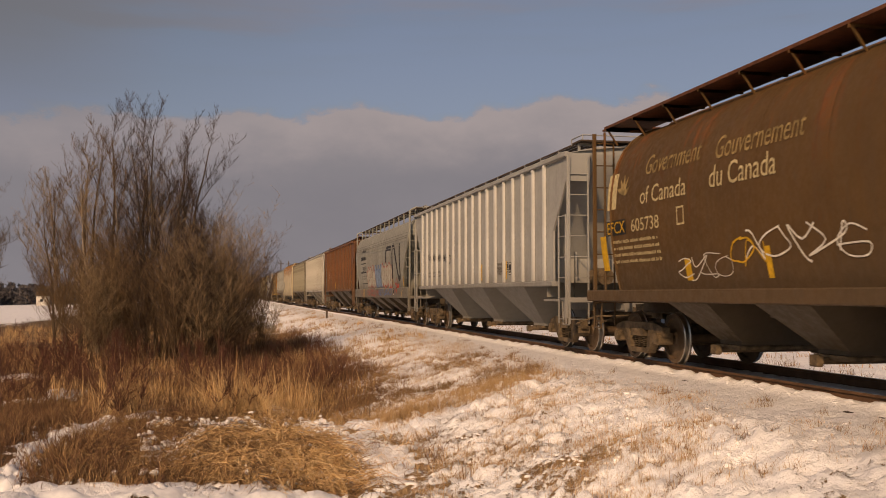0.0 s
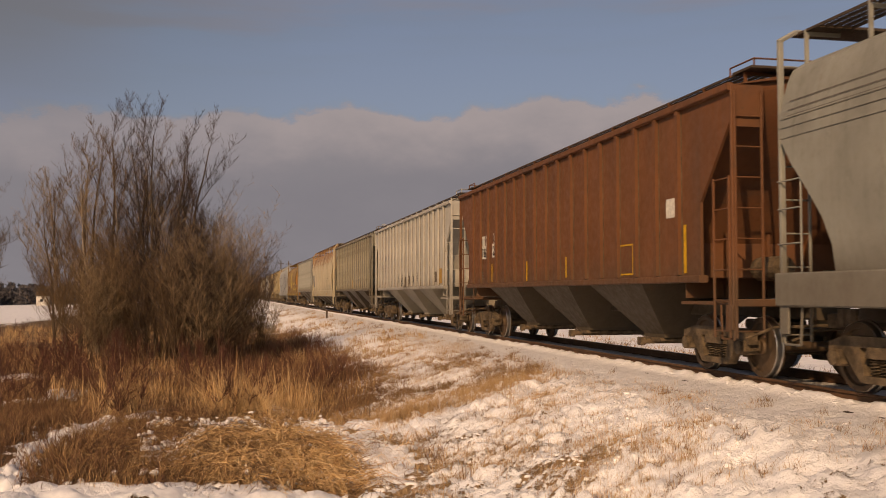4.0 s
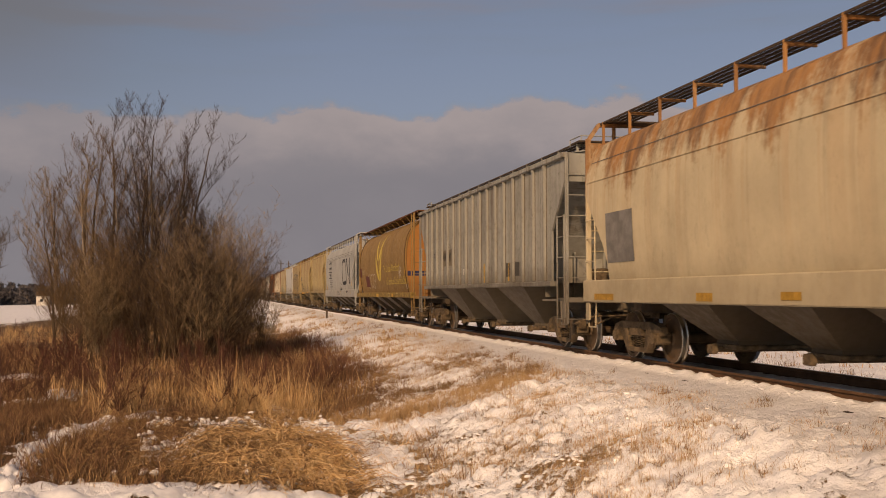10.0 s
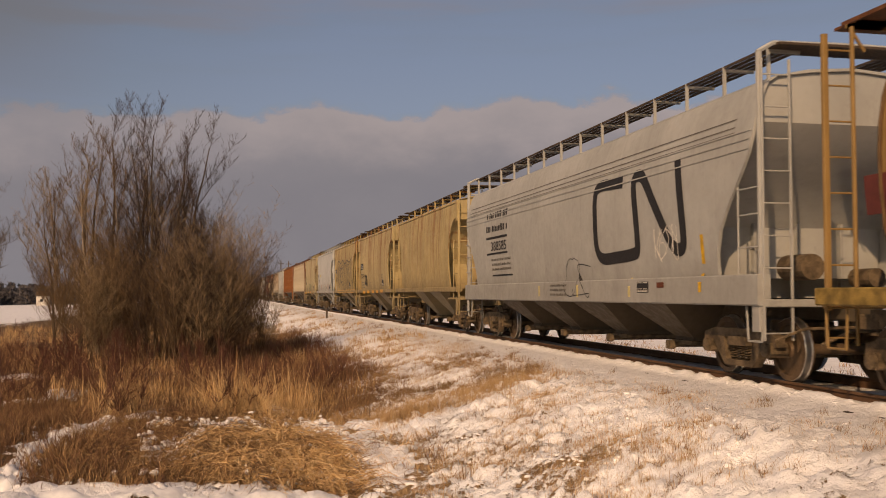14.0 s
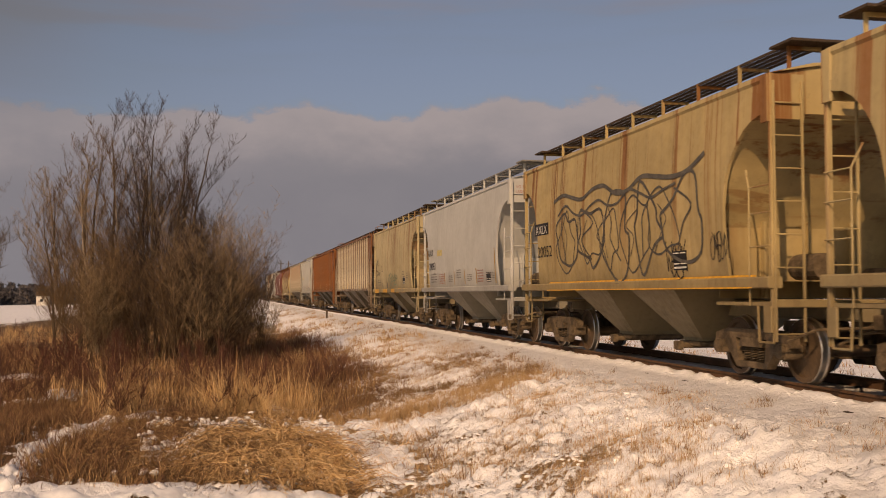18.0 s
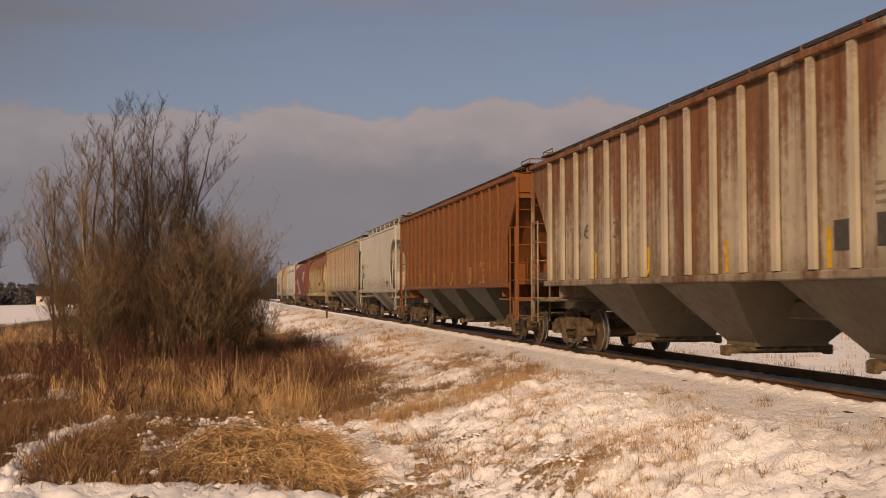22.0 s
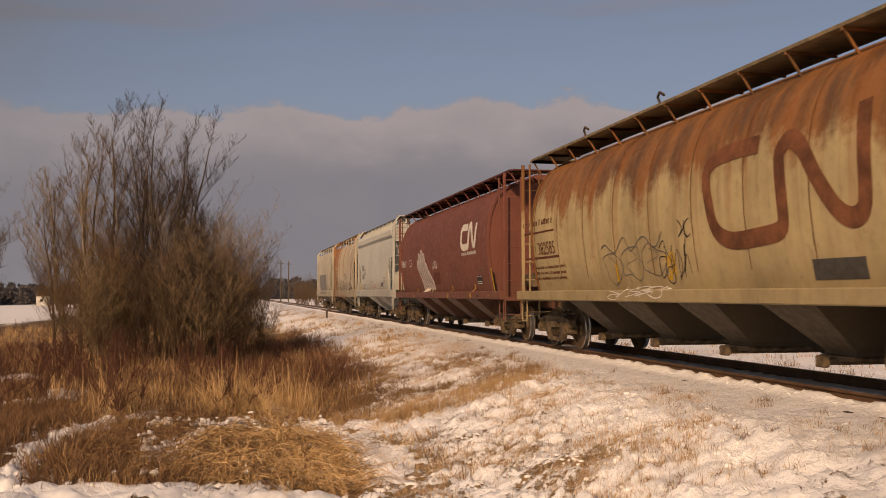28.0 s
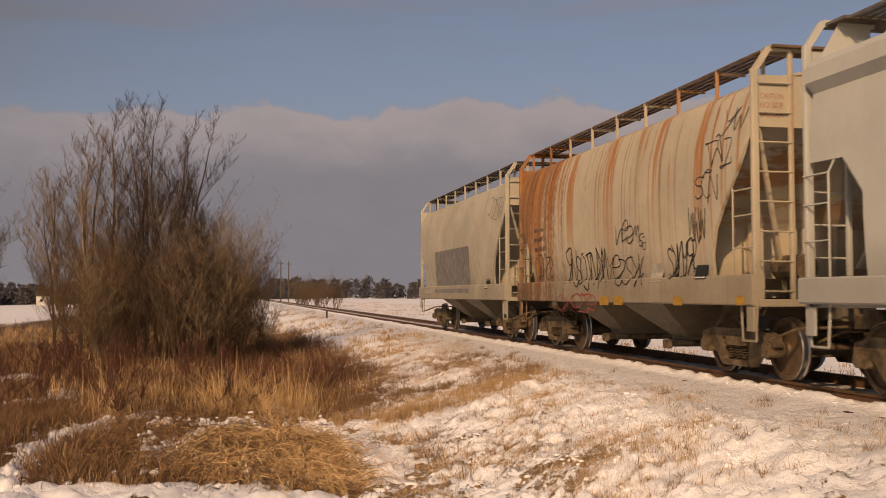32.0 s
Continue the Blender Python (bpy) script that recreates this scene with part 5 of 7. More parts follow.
# ---- lettering, notices and graffiti ----
CREAM_MARK = plain("faded_cream_mark", (0.55, 0.45, 0.25), 0.3, 14, 0.65)
FADED = plain("worn_cream_mark", (0.34, 0.24, 0.10), 0.5, 5, 0.7)
PALE_YELLOW = plain("pale_yellow_mark", (0.60, 0.50, 0.22), 0.25, 8, 0.6)
OCHRE = plain("ochre_reflector", (0.42, 0.24, 0.04), 0.3, 10, 0.5)
ORANGE = plain("orange_reflector", (0.66, 0.34, 0.03), 0.3, 10, 0.5)
REDTAG = plain("red_spray", (0.34, 0.075, 0.055), 0.3, 6, 0.6)
BLUETAG = plain("blue_spray", (0.08, 0.15, 0.33), 0.35, 6, 0.6)
PALEBLUE = plain("pale_blue_spray", (0.20, 0.27, 0.38), 0.4, 4, 0.6)
PINKTAG = plain("pale_red_spray", (0.42, 0.20, 0.15), 0.3, 6, 0.6)
GREENTAG = plain("grey_green_spray", (0.20, 0.26, 0.17), 0.3, 6, 0.6)
GREYTAG = plain("dark_grey_spray", (0.11, 0.10, 0.085), 0.4, 6, 0.6)
PALEGREYTAG = plain("pale_grey_spray", (0.45, 0.38, 0.36), 0.3, 6, 0.6)
GREYMARK = plain("grey_stencil", (0.16, 0.145, 0.125), 0.3, 10, 0.7)
REDMARK = plain("red_stencil", (0.40, 0.16, 0.12), 0.3, 10, 0.7)
RUSTMARK = plain("rust_brown_mark", (0.13, 0.04, 0.02), 0.35, 6, 0.7)
FADEDRUST = plain("faded_rust_mark", (0.19, 0.075, 0.035), 0.5, 2.5, 0.75)
MAROON = plain("maroon_patch", (0.12, 0.03, 0.025), 0.3, 6, 0.7)
SLATE = plain("slate_panel", (0.07, 0.065, 0.06), 0.3, 8, 0.6)
BROWNPATCH = plain("brown_patch", (0.13, 0.10, 0.07), 0.4, 6, 0.7)
BROWNGREY = plain("brown_grey_patch", (0.20, 0.17, 0.125), 0.35, 3, 0.7)
GREYPATCH = plain("grey_patch", (0.21, 0.20, 0.19), 0.3, 4, 0.7)
PALEPATCH = plain("pale_grey_patch", (0.40, 0.37, 0.31), 0.25, 4, 0.7)
EMBLEM = plain("wheat_yellow_mark", (0.62, 0.47, 0.10), 0.2, 5, 0.6)
SILL_X = {"rib": (1.44, 1.56, 1.56), "tank": (1.12, 1.34, 1.63), "flow": (1.10, 1.54, 1.60), "two_bay": (1.34, 1.50, 1.62), "step": (1.14, 1.47, 1.64)}


def side_x(kind, z, lift):
    z0, z1, x = SILL_X[kind]
    base = surface_x(PROFILES[kind], z)
    return -((max(x, base) if z <= z1 else base) + lift)


def clear(car, yl, yr):
    """Moves a mark just enough to lie between two ribs."""
    n = car["ribs"]
    if not n:
        return yl, yr
    step = RIB_STEP
    le = step * (n - 1) / 2
    i = math.floor(((yl + yr) / 2 + le) / step)
    lo, hi = -le + i * step + 0.085, -le + (i + 1) * step - 0.085
    if yl - yr > hi - lo:
        return yl, yr
    d = max(0.0, lo - yr) - max(0.0, yl - hi)
    return yl + d, yr + d


def sheet(kind, yl, yr, z0, z1, lift, g=None):
    """A thin sheet that follows the car's side between two heights."""
    g = Geo() if g is None else g
    n = max(1, int((z1 - z0) / 0.12))
    v = [(side_x(kind, z0 + (z1 - z0) * i / n, lift), y, z0 + (z1 - z0) * i / n) for i in range(n + 1) for y in (yl, yr)]
    g.add(v, [(2 * i, 2 * i + 1, 2 * i + 3, 2 * i + 2) for i in range(n)])
    return g


def plate(yl, yr, z0, z1, mat, lift=0.008):
    lift = 0.008 if lift > 0.05 else lift
    return lambda car, kind: part("marking", sheet(kind, *clear(car, yl, yr), z0, z1, lift), mat, car)


def frame_mark(yl, yr, z0, z1, mat):
    def make(car, kind):
        g, t = Geo(), 0.03
        for a, b, c, d in ((yl, yr, z0, z0 + t), (yl, yr, z1 - t, z1), (yl, yl - t, z0 + t, z1 - t), (yr + t, yr, z0 + t, z1 - t)):
            sheet(kind, a, b, c, d, 0.008, g)
        part("marking", g, mat, car)
    return make


def bars(yl, yr, z0, z1, rows, mat):
    """Writing too small to read: a few short bars on each row."""
    def make(car, kind):
        rnd = random.Random(int(abs(yl * 1000 + z0 * 77)))
        g, h = Geo(), (z1 - z0) / rows
        for r in range(rows):
            y, a = yl, z1 - (r + 0.78) * h
            q = 0.5 * h
            while y > yr + 0.5 * q:
                sheet(kind, y, y - 0.55 * q, a, a + q * rnd.uniform(0.7, 1.0), 0.008, g)
                y -= 0.85 * q if rnd.random() < 0.82 else 1.5 * q
        tagged(part("stencil", g, mat, car), kind="stuff")
    return make


def notice(yl, yr, z0, z1):
    """Black notice panel with pale blocks."""
    def make(car, kind):
        part("notice_panel", sheet(kind, yl, yr, z0, z1, 0.008), BLACK, car)
        w, h, g = yl - yr, z1 - z0, Geo()
        for a, b, c, d in ((0.06, 0.46, 0.30, 0.92), (0.56, 0.94, 0.30, 0.92), (0.06, 0.94, 0.08, 0.18)):
            if a < 0.2 or a > 0.5:
                sheet(kind, yl - a * w, yl - b * w, z0 + c * h, z0 + (c + 0.06) * h, 0.013, g)
                sheet(kind, yl - a * w, yl - b * w, z0 + (d - 0.06) * h, z0 + d * h, 0.013, g)
        tagged(part("stencil", g, WHITE, car), kind="stuff")
    return make


def words(yl, yr, z0, z1, body, mat, slant=0.0, lift=0.008):
    def make(car, kind):
        cu = bpy.data.curves.new("lettering", "FONT")
        cu.body, cu.shear, cu.resolution_u = body, slant, 3
        me = bpy.data.meshes.new_from_object(bpy.data.objects.new("lettering", cu))
        co = np.empty(len(me.vertices) * 3)
        me.vertices.foreach_get("co", co)
        co = co.reshape(-1, 3)
        lo, hi = co.min(0), co.max(0)
        y0, y1 = clear(car, yl, yr)
        y = y0 + (y1 - y0) * (co[:, 0] - lo[0]) / max(1e-6, hi[0] - lo[0])
        z = z0 + (z1 - z0) * (co[:, 1] - lo[1]) / max(1e-6, hi[1] - lo[1])
        x = [side_x(kind, h, lift + 0.006) for h in z]
        me.vertices.foreach_set("co", np.stack([x, y, z], 1).ravel())
        me.update()
        part("lettering", me, mat, car)
    return make


def band(kind, pts, width, g, lift=0.009, smooth=True):
    """A painted stroke along (y, z) points."""
    p = [Vector(q) for q in pts]
    if smooth and len(p) > 2:
        q = []
        for i in range(len(p) - 1):
            a, b, c, d = p[max(0, i - 1)], p[i], p[i + 1], p[min(len(p) - 1, i + 2)]
            for k in range(4):
                t = k / 4
                q.append(0.5 * (2 * b + (c - a) * t + (2 * a - 5 * b + 4 * c - d) * t * t + (3 * b - a - 3 * c + d) * t ** 3))
        p = q + [p[-1]]
    v = []
    for i, a in enumerate(p):
        d = (p[min(i + 1, len(p) - 1)] - p[max(0, i - 1)])
        d = d.normalized() if d.length > 1e-6 else Vector((1, 0))
        nrm = Vector((-d.y, d.x)) * width / 2
        for q in (a + nrm, a - nrm):
            v.append((side_x(kind, q.y, lift), q.x, q.y))
    return g.add(v, [(2 * i, 2 * i + 1, 2 * i + 3, 2 * i + 2) for i in range(len(p) - 1)])


def line(pts, width, mat):
    return lambda car, kind: part("painted_line", band(kind, pts, width * (1.3 if width > 0.1 else 1.0), Geo()), mat, car)


GLYPHS = [[(int(q[0]) / 9, int(q[1]) / 9) for q in word.split()] for word in (
    "98 59 27 35 64 82 51 12", "88 59 27 15 23 51 82", "59 27 13 41 72 95 78 49", "19 11 15 89 45 91", "11 18 45 81 89",
    "19 31 56 71 99", "15 85 79 38 14 31 82", "11 19 69 87 55 15 91", "19 45 89 41 10", "19 89 31 11 81 93")]


def tag(yl, yr, z0, z1, mat, seed, width, n):
    """A sprayed tag: n quick slanting strokes shaped like letters that cannot be read."""
    def make(car, kind):
        rnd = random.Random(seed)
        g, w = Geo(), (yl - yr) / n
        for i in range(n):
            a, size, drop = yl - w * i, rnd.uniform(0.75, 1.0), rnd.uniform(0.0, 0.2)
            pts = []
            flip, over = rnd.random() < 0.6, rnd.random() < 0.5
            for u, h in rnd.choice(GLYPHS):
                u, h = (1 - u if flip else u), (1 - h if over else h)
                h = min(1.0, max(0.0, drop + h * size + rnd.uniform(-0.06, 0.06)))
                y = a - w * (1.5 * u - 0.2 + 0.3 * (h - 0.5) + rnd.uniform(-0.12, 0.12))
                pts.append((max(yr, min(yl, y)), z0 + (z1 - z0) * h))
            band(kind, pts, width * rnd.uniform(0.55, 0.95), g, 0.009 + 0.0004 * i + (seed % 7) * 0.0007)
        part("graffiti", g, mat, car, "sprayed graffiti tag")
    return make


def bubble(yl, yr, z0, z1, mat, seed, width, n):
    """Bulging outline letters."""
    def make(car, kind):
        rnd = random.Random(seed)
        g, w = Geo(), (yl - yr) / n
        for i in range(n):
            a, pts = yl - w * (i + 0.5), []
            c = (z0 + z1) / 2 + rnd.uniform(-0.05, 0.05)
            for k in range(9):
                t = k / 9 * 2 * math.pi + rnd.uniform(-0.25, 0.25)
                r = rnd.uniform(0.5, 1.15)
                pts.append((a + 0.60 * w * r * math.cos(t), c + 0.46 * (z1 - z0) * r * math.sin(t)))
            inner = [(a + rnd.uniform(-0.3, 0.3) * w, c + (z1 - z0) * q) for q in (-0.3, -0.05, 0.12, 0.3)]
            band(kind, inner, width * 0.4, g, 0.0125 + 0.0005 * i)
            band(kind, pts + pts[:1], width * 0.6, g, 0.010 + 0.0005 * i)
        top = [(yl - (yl - yr) * q / 12, z1 + 0.12 * math.sin(q * 1.7) + rnd.uniform(-0.08, 0.05)) for q in range(13)]
        band(kind, top, width * 0.8, g, 0.0145)
        part("graffiti", g, mat, car, "outline graffiti letters")
    return make


def throwup(lobes, outline, inside, ink):
    """Filled graffiti: swollen lobes from (y, z) to (y, z) with a pale outline and a few dark strokes."""
    def make(car, kind):
        def capsule(a, b, r, lift, g):
            a, b = Vector(a), Vector(b)
            d = (b - a).normalized()
            n = Vector((-d.y, d.x))
            rows = 16
            v = []
            for i in range(rows + 1):
                t = -math.cos(math.pi * i / rows)
                c = (a + b) / 2 + d * (((b - a).length / 2 + r) * t)
                e = max(0.0, abs(((b - a).length / 2 + r) * t) - (b - a).length / 2)
                w = math.sqrt(max(0.0, r * r - e * e))
                for q in (c + n * w, c - n * w):
                    v.append((side_x(kind, q.y, lift), q.x, q.y))
            g.add(v, [(2 * i, 2 * i + 1, 2 * i + 3, 2 * i + 2) for i in range(rows)])
        edge, body, dark = Geo(), Geo(), Geo()
        for i, (a, b, r) in enumerate(lobes):
            capsule(a, b, r + 0.035, 0.009 + 0.0003 * i, edge)
            capsule(a, b, r - 0.01, 0.014 + 0.0003 * i, body)
            p, q = Vector(a), Vector(b)
            band(kind, [p + (q - p) * 0.15 + Vector((r * 0.8, 0)), p + (q - p) * 0.6 + Vector((r * 0.95, 0)), q + Vector((r * 0.5, 0.05))], 0.025, dark, 0.020)
        part("graffiti", edge, outline, car, "white graffiti outline")
        part("graffiti", body, inside, car, "pale grey graffiti letters")
        part("graffiti", dark, ink, car, "dark graffiti strokes")
    return make


def fill(kind, pts, g):
    """A filled outline of (y, z) points as a fan of thin quads from left to right edges."""
    return g.add([(side_x(kind, z, 0.012), y, z) for y, z in pts], [tuple(range(len(pts)))])


def leafshape(kind, y0, z0, y1, z1, bulge, g, n=10):
    """A pointed leaf built in strips."""
    a, b = Vector((y0, z0)), Vector((y1, z1))
    d = b - a
    nrm = Vector((-d.y, d.x)).normalized() * bulge
    v = []
    for i in range(n + 1):
        s = math.sin(math.pi * (i / n) ** 0.8)
        for q in (a + d * (i / n) + nrm * s, a + d * (i / n) - nrm * 0.35 * s):
            v.append((side_x(kind, q.y, 0.012), q.x, q.y))
    return g.add(v, [(2 * i, 2 * i + 1, 2 * i + 3, 2 * i + 2) for i in range(n)])


def emblem(yl, yr, z0, z1, mat):
    """A wheat ear of four leaves on a stalk."""
    def make(car, kind):
        w, h, m = yl - yr, z1 - z0, (yl + yr) / 2 + 0.1
        for a, b, c, d, e in ((m + 0.02, 0.02, m + 0.40 * w, 0.58, -0.36), (m - 0.03, 0.02, m - 0.34 * w, 0.62, 0.36), (m + 0.05, 0.42, m + 0.36 * w, 0.90, -0.30), (m - 0.04, 0.42, m - 0.40 * w, 0.97, 0.30)):
            part("emblem_leaf", leafshape(kind, a, z0 + b * h, c, z0 + d * h, e, Geo()), mat, car)
        g = Geo()
        band(kind, [(m, z0), (m + 0.01, z0 + 0.45 * h), (m - 0.05, z0 + 0.78 * h), (m - 0.18 * w, z0 + 0.98 * h)], 0.03, g, 0.010)
        band(kind, [(m - 0.35 * w, z0 + 0.85 * h), (m - 0.5 * w, z0 + h)], 0.03, g, 0.010)
        part("emblem_stalk", g, mat, car)
    return make


def leaf(yl, yr, z0, z1, mat):
    def make(car, kind):
        g, m, h = Geo(), (yl + yr) / 2, z1 - z0
        for a in (-70, -35, 0, 35, 70):
            leafshape(kind, m, z0 + 0.2 * h, m + (yl - yr) * 0.55 * math.sin(radians(a)), z0 + h * (0.2 + 0.8 * math.cos(radians(a))), 0.07, g, 5)
        part("marking", g, mat, car)
    return make


def star(yl, yr, z0, z1, mat):
    def make(car, kind):
        m, h, g = (yl + yr) / 2, (z0 + z1) / 2, Geo()
        for i in range(5):
            w = radians(90 + 72 * i)
            leafshape(kind, m, h, m + (yl - yr) / 2 * math.cos(w), h + (z1 - z0) / 2 * math.sin(w), 0.12, g, 4)
        part("graffiti", g, mat, car, "red sprayed star")
    return make



# ---- markings on the cars: along the car, height ----
MARKS = {}


def on(car, *calls):
    MARKS.setdefault(car - 1, []).extend(calls)


on(1, words(5.44, 3.39, 3.34, 3.69, "Government", FADED, 0.1))
on(1, words(5.56, 3.79, 2.84, 3.14, "of Canada", CREAM_MARK))
on(1, words(2.88, 0.53, 3.28, 3.63, "Gouvernement", FADED, 0.1))
on(1, words(3.01, 1.15, 2.86, 3.2, "du Canada", CREAM_MARK))
on(1, plate(7.11, 6.67, 2.85, 3.52, CREAM_MARK))
on(1, leaf(6.64, 6.08, 3.0, 3.46, FADED))
on(1, plate(7.14, 6.24, 2.36, 2.64, BLACK))
on(1, words(7.09, 6.27, 2.39, 2.61, "EFCX", YELLOW, 0.0, 0.014))
on(1, words(5.98, 4.82, 2.38, 2.61, "605738", CREAM_MARK))
on(1, frame_mark(4.15, 3.89, 2.38, 2.68, CREAM_MARK))
on(1, bars(7.0, 4.86, 1.81, 2.3, 4, CREAM_MARK))
on(1, tag(2.14, -0.66, 1.67, 2.17, WHITE, 11, 0.035, 5))
on(1, tag(4.32, 2.54, 1.47, 1.87, WHITE, 12, 0.022, 4))
on(1, tag(2.54, 1.6, 1.6, 2.09, YELLOW, 13, 0.03, 2))
on(1, plate(1.6, 1.46, 1.48, 1.92, YELLOW))
on(1, plate(4.05, 3.85, 1.48, 1.83, YELLOW))
on(1, plate(7.52, 7.23, 1.71, 2.37, YELLOW))
on(2, words(6.3, 5.79, 2.46, 2.7, "NA", BLACK))
on(2, words(5.56, 5.08, 2.43, 2.67, "HX", BLACK))
on(2, words(4.77, 4.18, 2.4, 2.64, "480", BLACK))
on(2, words(3.93, 3.39, 2.36, 2.6, "965", BLACK))
on(2, frame_mark(2.98, 2.71, 2.28, 2.55, BLACK))
on(2, bars(6.3, 3.68, 1.84, 2.1, 2, GREYMARK))
on(2, bars(-3.08, -3.62, 1.83, 2.14, 3, GREYMARK))
on(2, plate(-1.36, -1.46, 1.65, 2.12, YELLOW))
on(2, plate(-3.90, -4.00, 1.67, 2.14, YELLOW))
on(2, notice(-4.05, -4.18, 1.84, 2.1))
on(2, notice(-4.24, -4.68, 1.76, 2.09))
on(2, bars(-3.18, -3.88, 1.76, 2.13, 3, GREYMARK))
on(10, line([(-3.83, 3.33), (-3.27, 3.35), (-2.72, 3.36), (-2.46, 3.22), (-2.44, 2.71), (-2.48, 2.17), (-2.76, 1.95), (-3.48, 1.95), (-4.23, 1.98), (-4.45, 2.09), (-4.42, 2.67), (-4.34, 3.26), (-4.57, 3.36), (-4.82, 3.23), (-5.35, 2.63), (-5.83, 2.09), (-6.11, 1.98), (-6.27, 2.13), (-6.21, 2.78), (-6.09, 3.45)], 0.17, BLACK))
on(3, line([(-4.12, 3.31), (-3.53, 3.33), (-2.95, 3.33), (-2.69, 3.19), (-2.66, 2.71), (-2.74, 2.17), (-3.04, 2.01), (-3.91, 2.0), (-4.42, 2.04), (-4.55, 2.25), (-4.48, 3.31), (-4.78, 3.36), (-5.04, 3.24), (-5.59, 2.6), (-6.0, 2.01), (-6.23, 1.94), (-6.45, 2.06), (-6.4, 2.76), (-6.31, 3.43)], 0.17, BLACK))
on(10, bars(5.94, 3.86, 2.89, 3.63, 2, BLACK))
on(10, words(5.43, 3.95, 2.44, 2.69, "388585", BLACK))
on(10, plate(5.94, 3.86, 2.77, 2.83, BLACK))
on(10, plate(5.94, 3.86, 2.34, 2.39, BLACK))
on(10, plate(5.48, 3.52, 1.75, 1.79, BLACK))
on(10, bars(5.48, 3.6, 1.88, 2.27, 3, GREYMARK))
on(3, bars(5.82, 3.79, 2.96, 3.77, 2, BLACK))
on(3, words(5.14, 3.79, 2.46, 2.72, "388929", BLACK))
on(3, plate(5.86, 3.82, 2.85, 2.9, BLACK))
on(3, plate(5.78, 3.79, 2.37, 2.44, BLACK))
on(3, plate(5.48, 3.51, 1.79, 1.84, BLACK))
on(3, bars(5.68, 3.67, 2.01, 2.28, 2, GREYMARK))
on(10, notice(-4.45, -4.94, 1.29, 1.48))
on(10, plate(-5.27, -5.55, 1.37, 1.46, RUSTMARK))
on(10, bars(0.37, -0.72, 1.21, 1.51, 3, GREYMARK))
on(10, plate(-6.83, -6.93, 1.73, 2.18, YELLOW))
on(10, plate(-6.78, -6.88, 1.29, 1.58, YELLOW))
on(10, tag(-5.18, -6.03, 1.74, 2.44, WHITE, 21, 0.025, 4))
on(10, tag(-0.55, -2.05, 1.14, 2.03, BLACK, 22, 0.02, 2))
on(10, plate(1.24, 1.14, 1.21, 1.45, PALE_YELLOW))
on(10, plate(-4.04, -4.14, 1.21, 1.56, PALE_YELLOW))
on(10, plate(-1.33, -1.43, 1.2, 1.56, PALE_YELLOW))
PIECE = [((3.45 - 0.42 * i, 2.28 + 0.18 * (i % 2)), (3.30 - 0.42 * i, 1.80), 0.17 + 0.03 * (i % 3)) for i in range(7)]
PIECE += [((-1.70 - 0.50 * i, 2.42 - 0.10 * (i % 2)), (-1.55 - 0.50 * i, 1.90 - 0.06 * (i % 3)), 0.27 - 0.03 * (i % 2)) for i in range(6)]
on(3, throwup(PIECE, REDTAG, PALEPATCH, MAROON))
on(3, throwup([((0.45 - 0.42 * i, 2.42 - 0.2 * (i % 2)), (0.35 - 0.42 * i, 1.85), 0.24) for i in range(5)], BLUETAG, PALEBLUE, GREYTAG))
on(3, tag(3.4, -0.6, 1.15, 1.50, REDTAG, 31, 0.05, 8))
on(3, tag(-0.5, -4.4, 1.16, 1.50, BLUETAG, 32, 0.05, 6))
on(3, star(-4.89, -6.16, 1.17, 2.02, REDTAG))
on(3, plate(3.24, 3.14, 1.7, 2.15, YELLOW))
on(3, plate(0.99, 0.89, 1.67, 2.15, YELLOW))
on(3, plate(-1.25, -1.35, 1.7, 2.17, YELLOW))
on(3, plate(-4.43, -4.53, 1.69, 2.17, YELLOW))
on(3, plate(-7.04, -7.14, 1.62, 1.99, YELLOW))
on(3, plate(-6.95, -7.05, 1.14, 1.55, YELLOW))
on(3, tag(5.68, 4.74, 1.1, 1.52, PINKTAG, 36, 0.03, 3))
on(3, plate(4.74, 4.49, 1.08, 1.52, YELLOW))
on(3, notice(-4.76, -5.07, 1.21, 1.51))
on(4, plate(6.27, 5.75, 2.27, 2.64, WHITE))
on(4, plate(6.17, 5.87, 2.62, 2.92, WHITE))
on(4, words(6.2, 5.8, 2.32, 2.57, "76", BLACK, 0.0, 0.016))
on(4, words(6.02, 5.96, 2.63, 2.87, "I", BLACK, 0.0, 0.016))
on(4, plate(5.53, 5.05, 2.26, 2.63, WHITE))
on(4, plate(5.44, 5.16, 2.62, 2.93, WHITE))
on(4, words(5.47, 5.09, 2.31, 2.57, "69", BLACK, 0.0, 0.016))
on(4, words(5.39, 5.22, 2.64, 2.89, "C", BLACK, 0.0, 0.016))
on(4, plate(4.76, 4.33, 2.28, 2.66, WHITE))
on(4, plate(4.68, 4.42, 2.65, 2.95, WHITE))
on(4, words(4.7, 4.36, 2.33, 2.6, "21", BLACK, 0.0, 0.016))
on(4, words(4.63, 4.48, 2.66, 2.92, "G", BLACK, 0.0, 0.016))
on(4, plate(7.13, 7.03, 1.59, 2.56, YELLOW))
on(4, plate(4.90, 4.80, 1.6, 2.1, YELLOW))
on(4, plate(4.59, 4.49, 1.59, 2.11, YELLOW))
on(4, plate(1.62, 1.52, 1.59, 2.07, YELLOW))
on(4, plate(-1.26, -1.36, 1.62, 2.07, YELLOW))
on(4, plate(-7.00, -7.10, 1.6, 2.38, YELLOW))
on(4, frame_mark(-4.25, -4.95, 1.61, 2.18, YELLOW))
on(4, plate(-6.51, -6.95, 2.53, 2.85, WHITE))
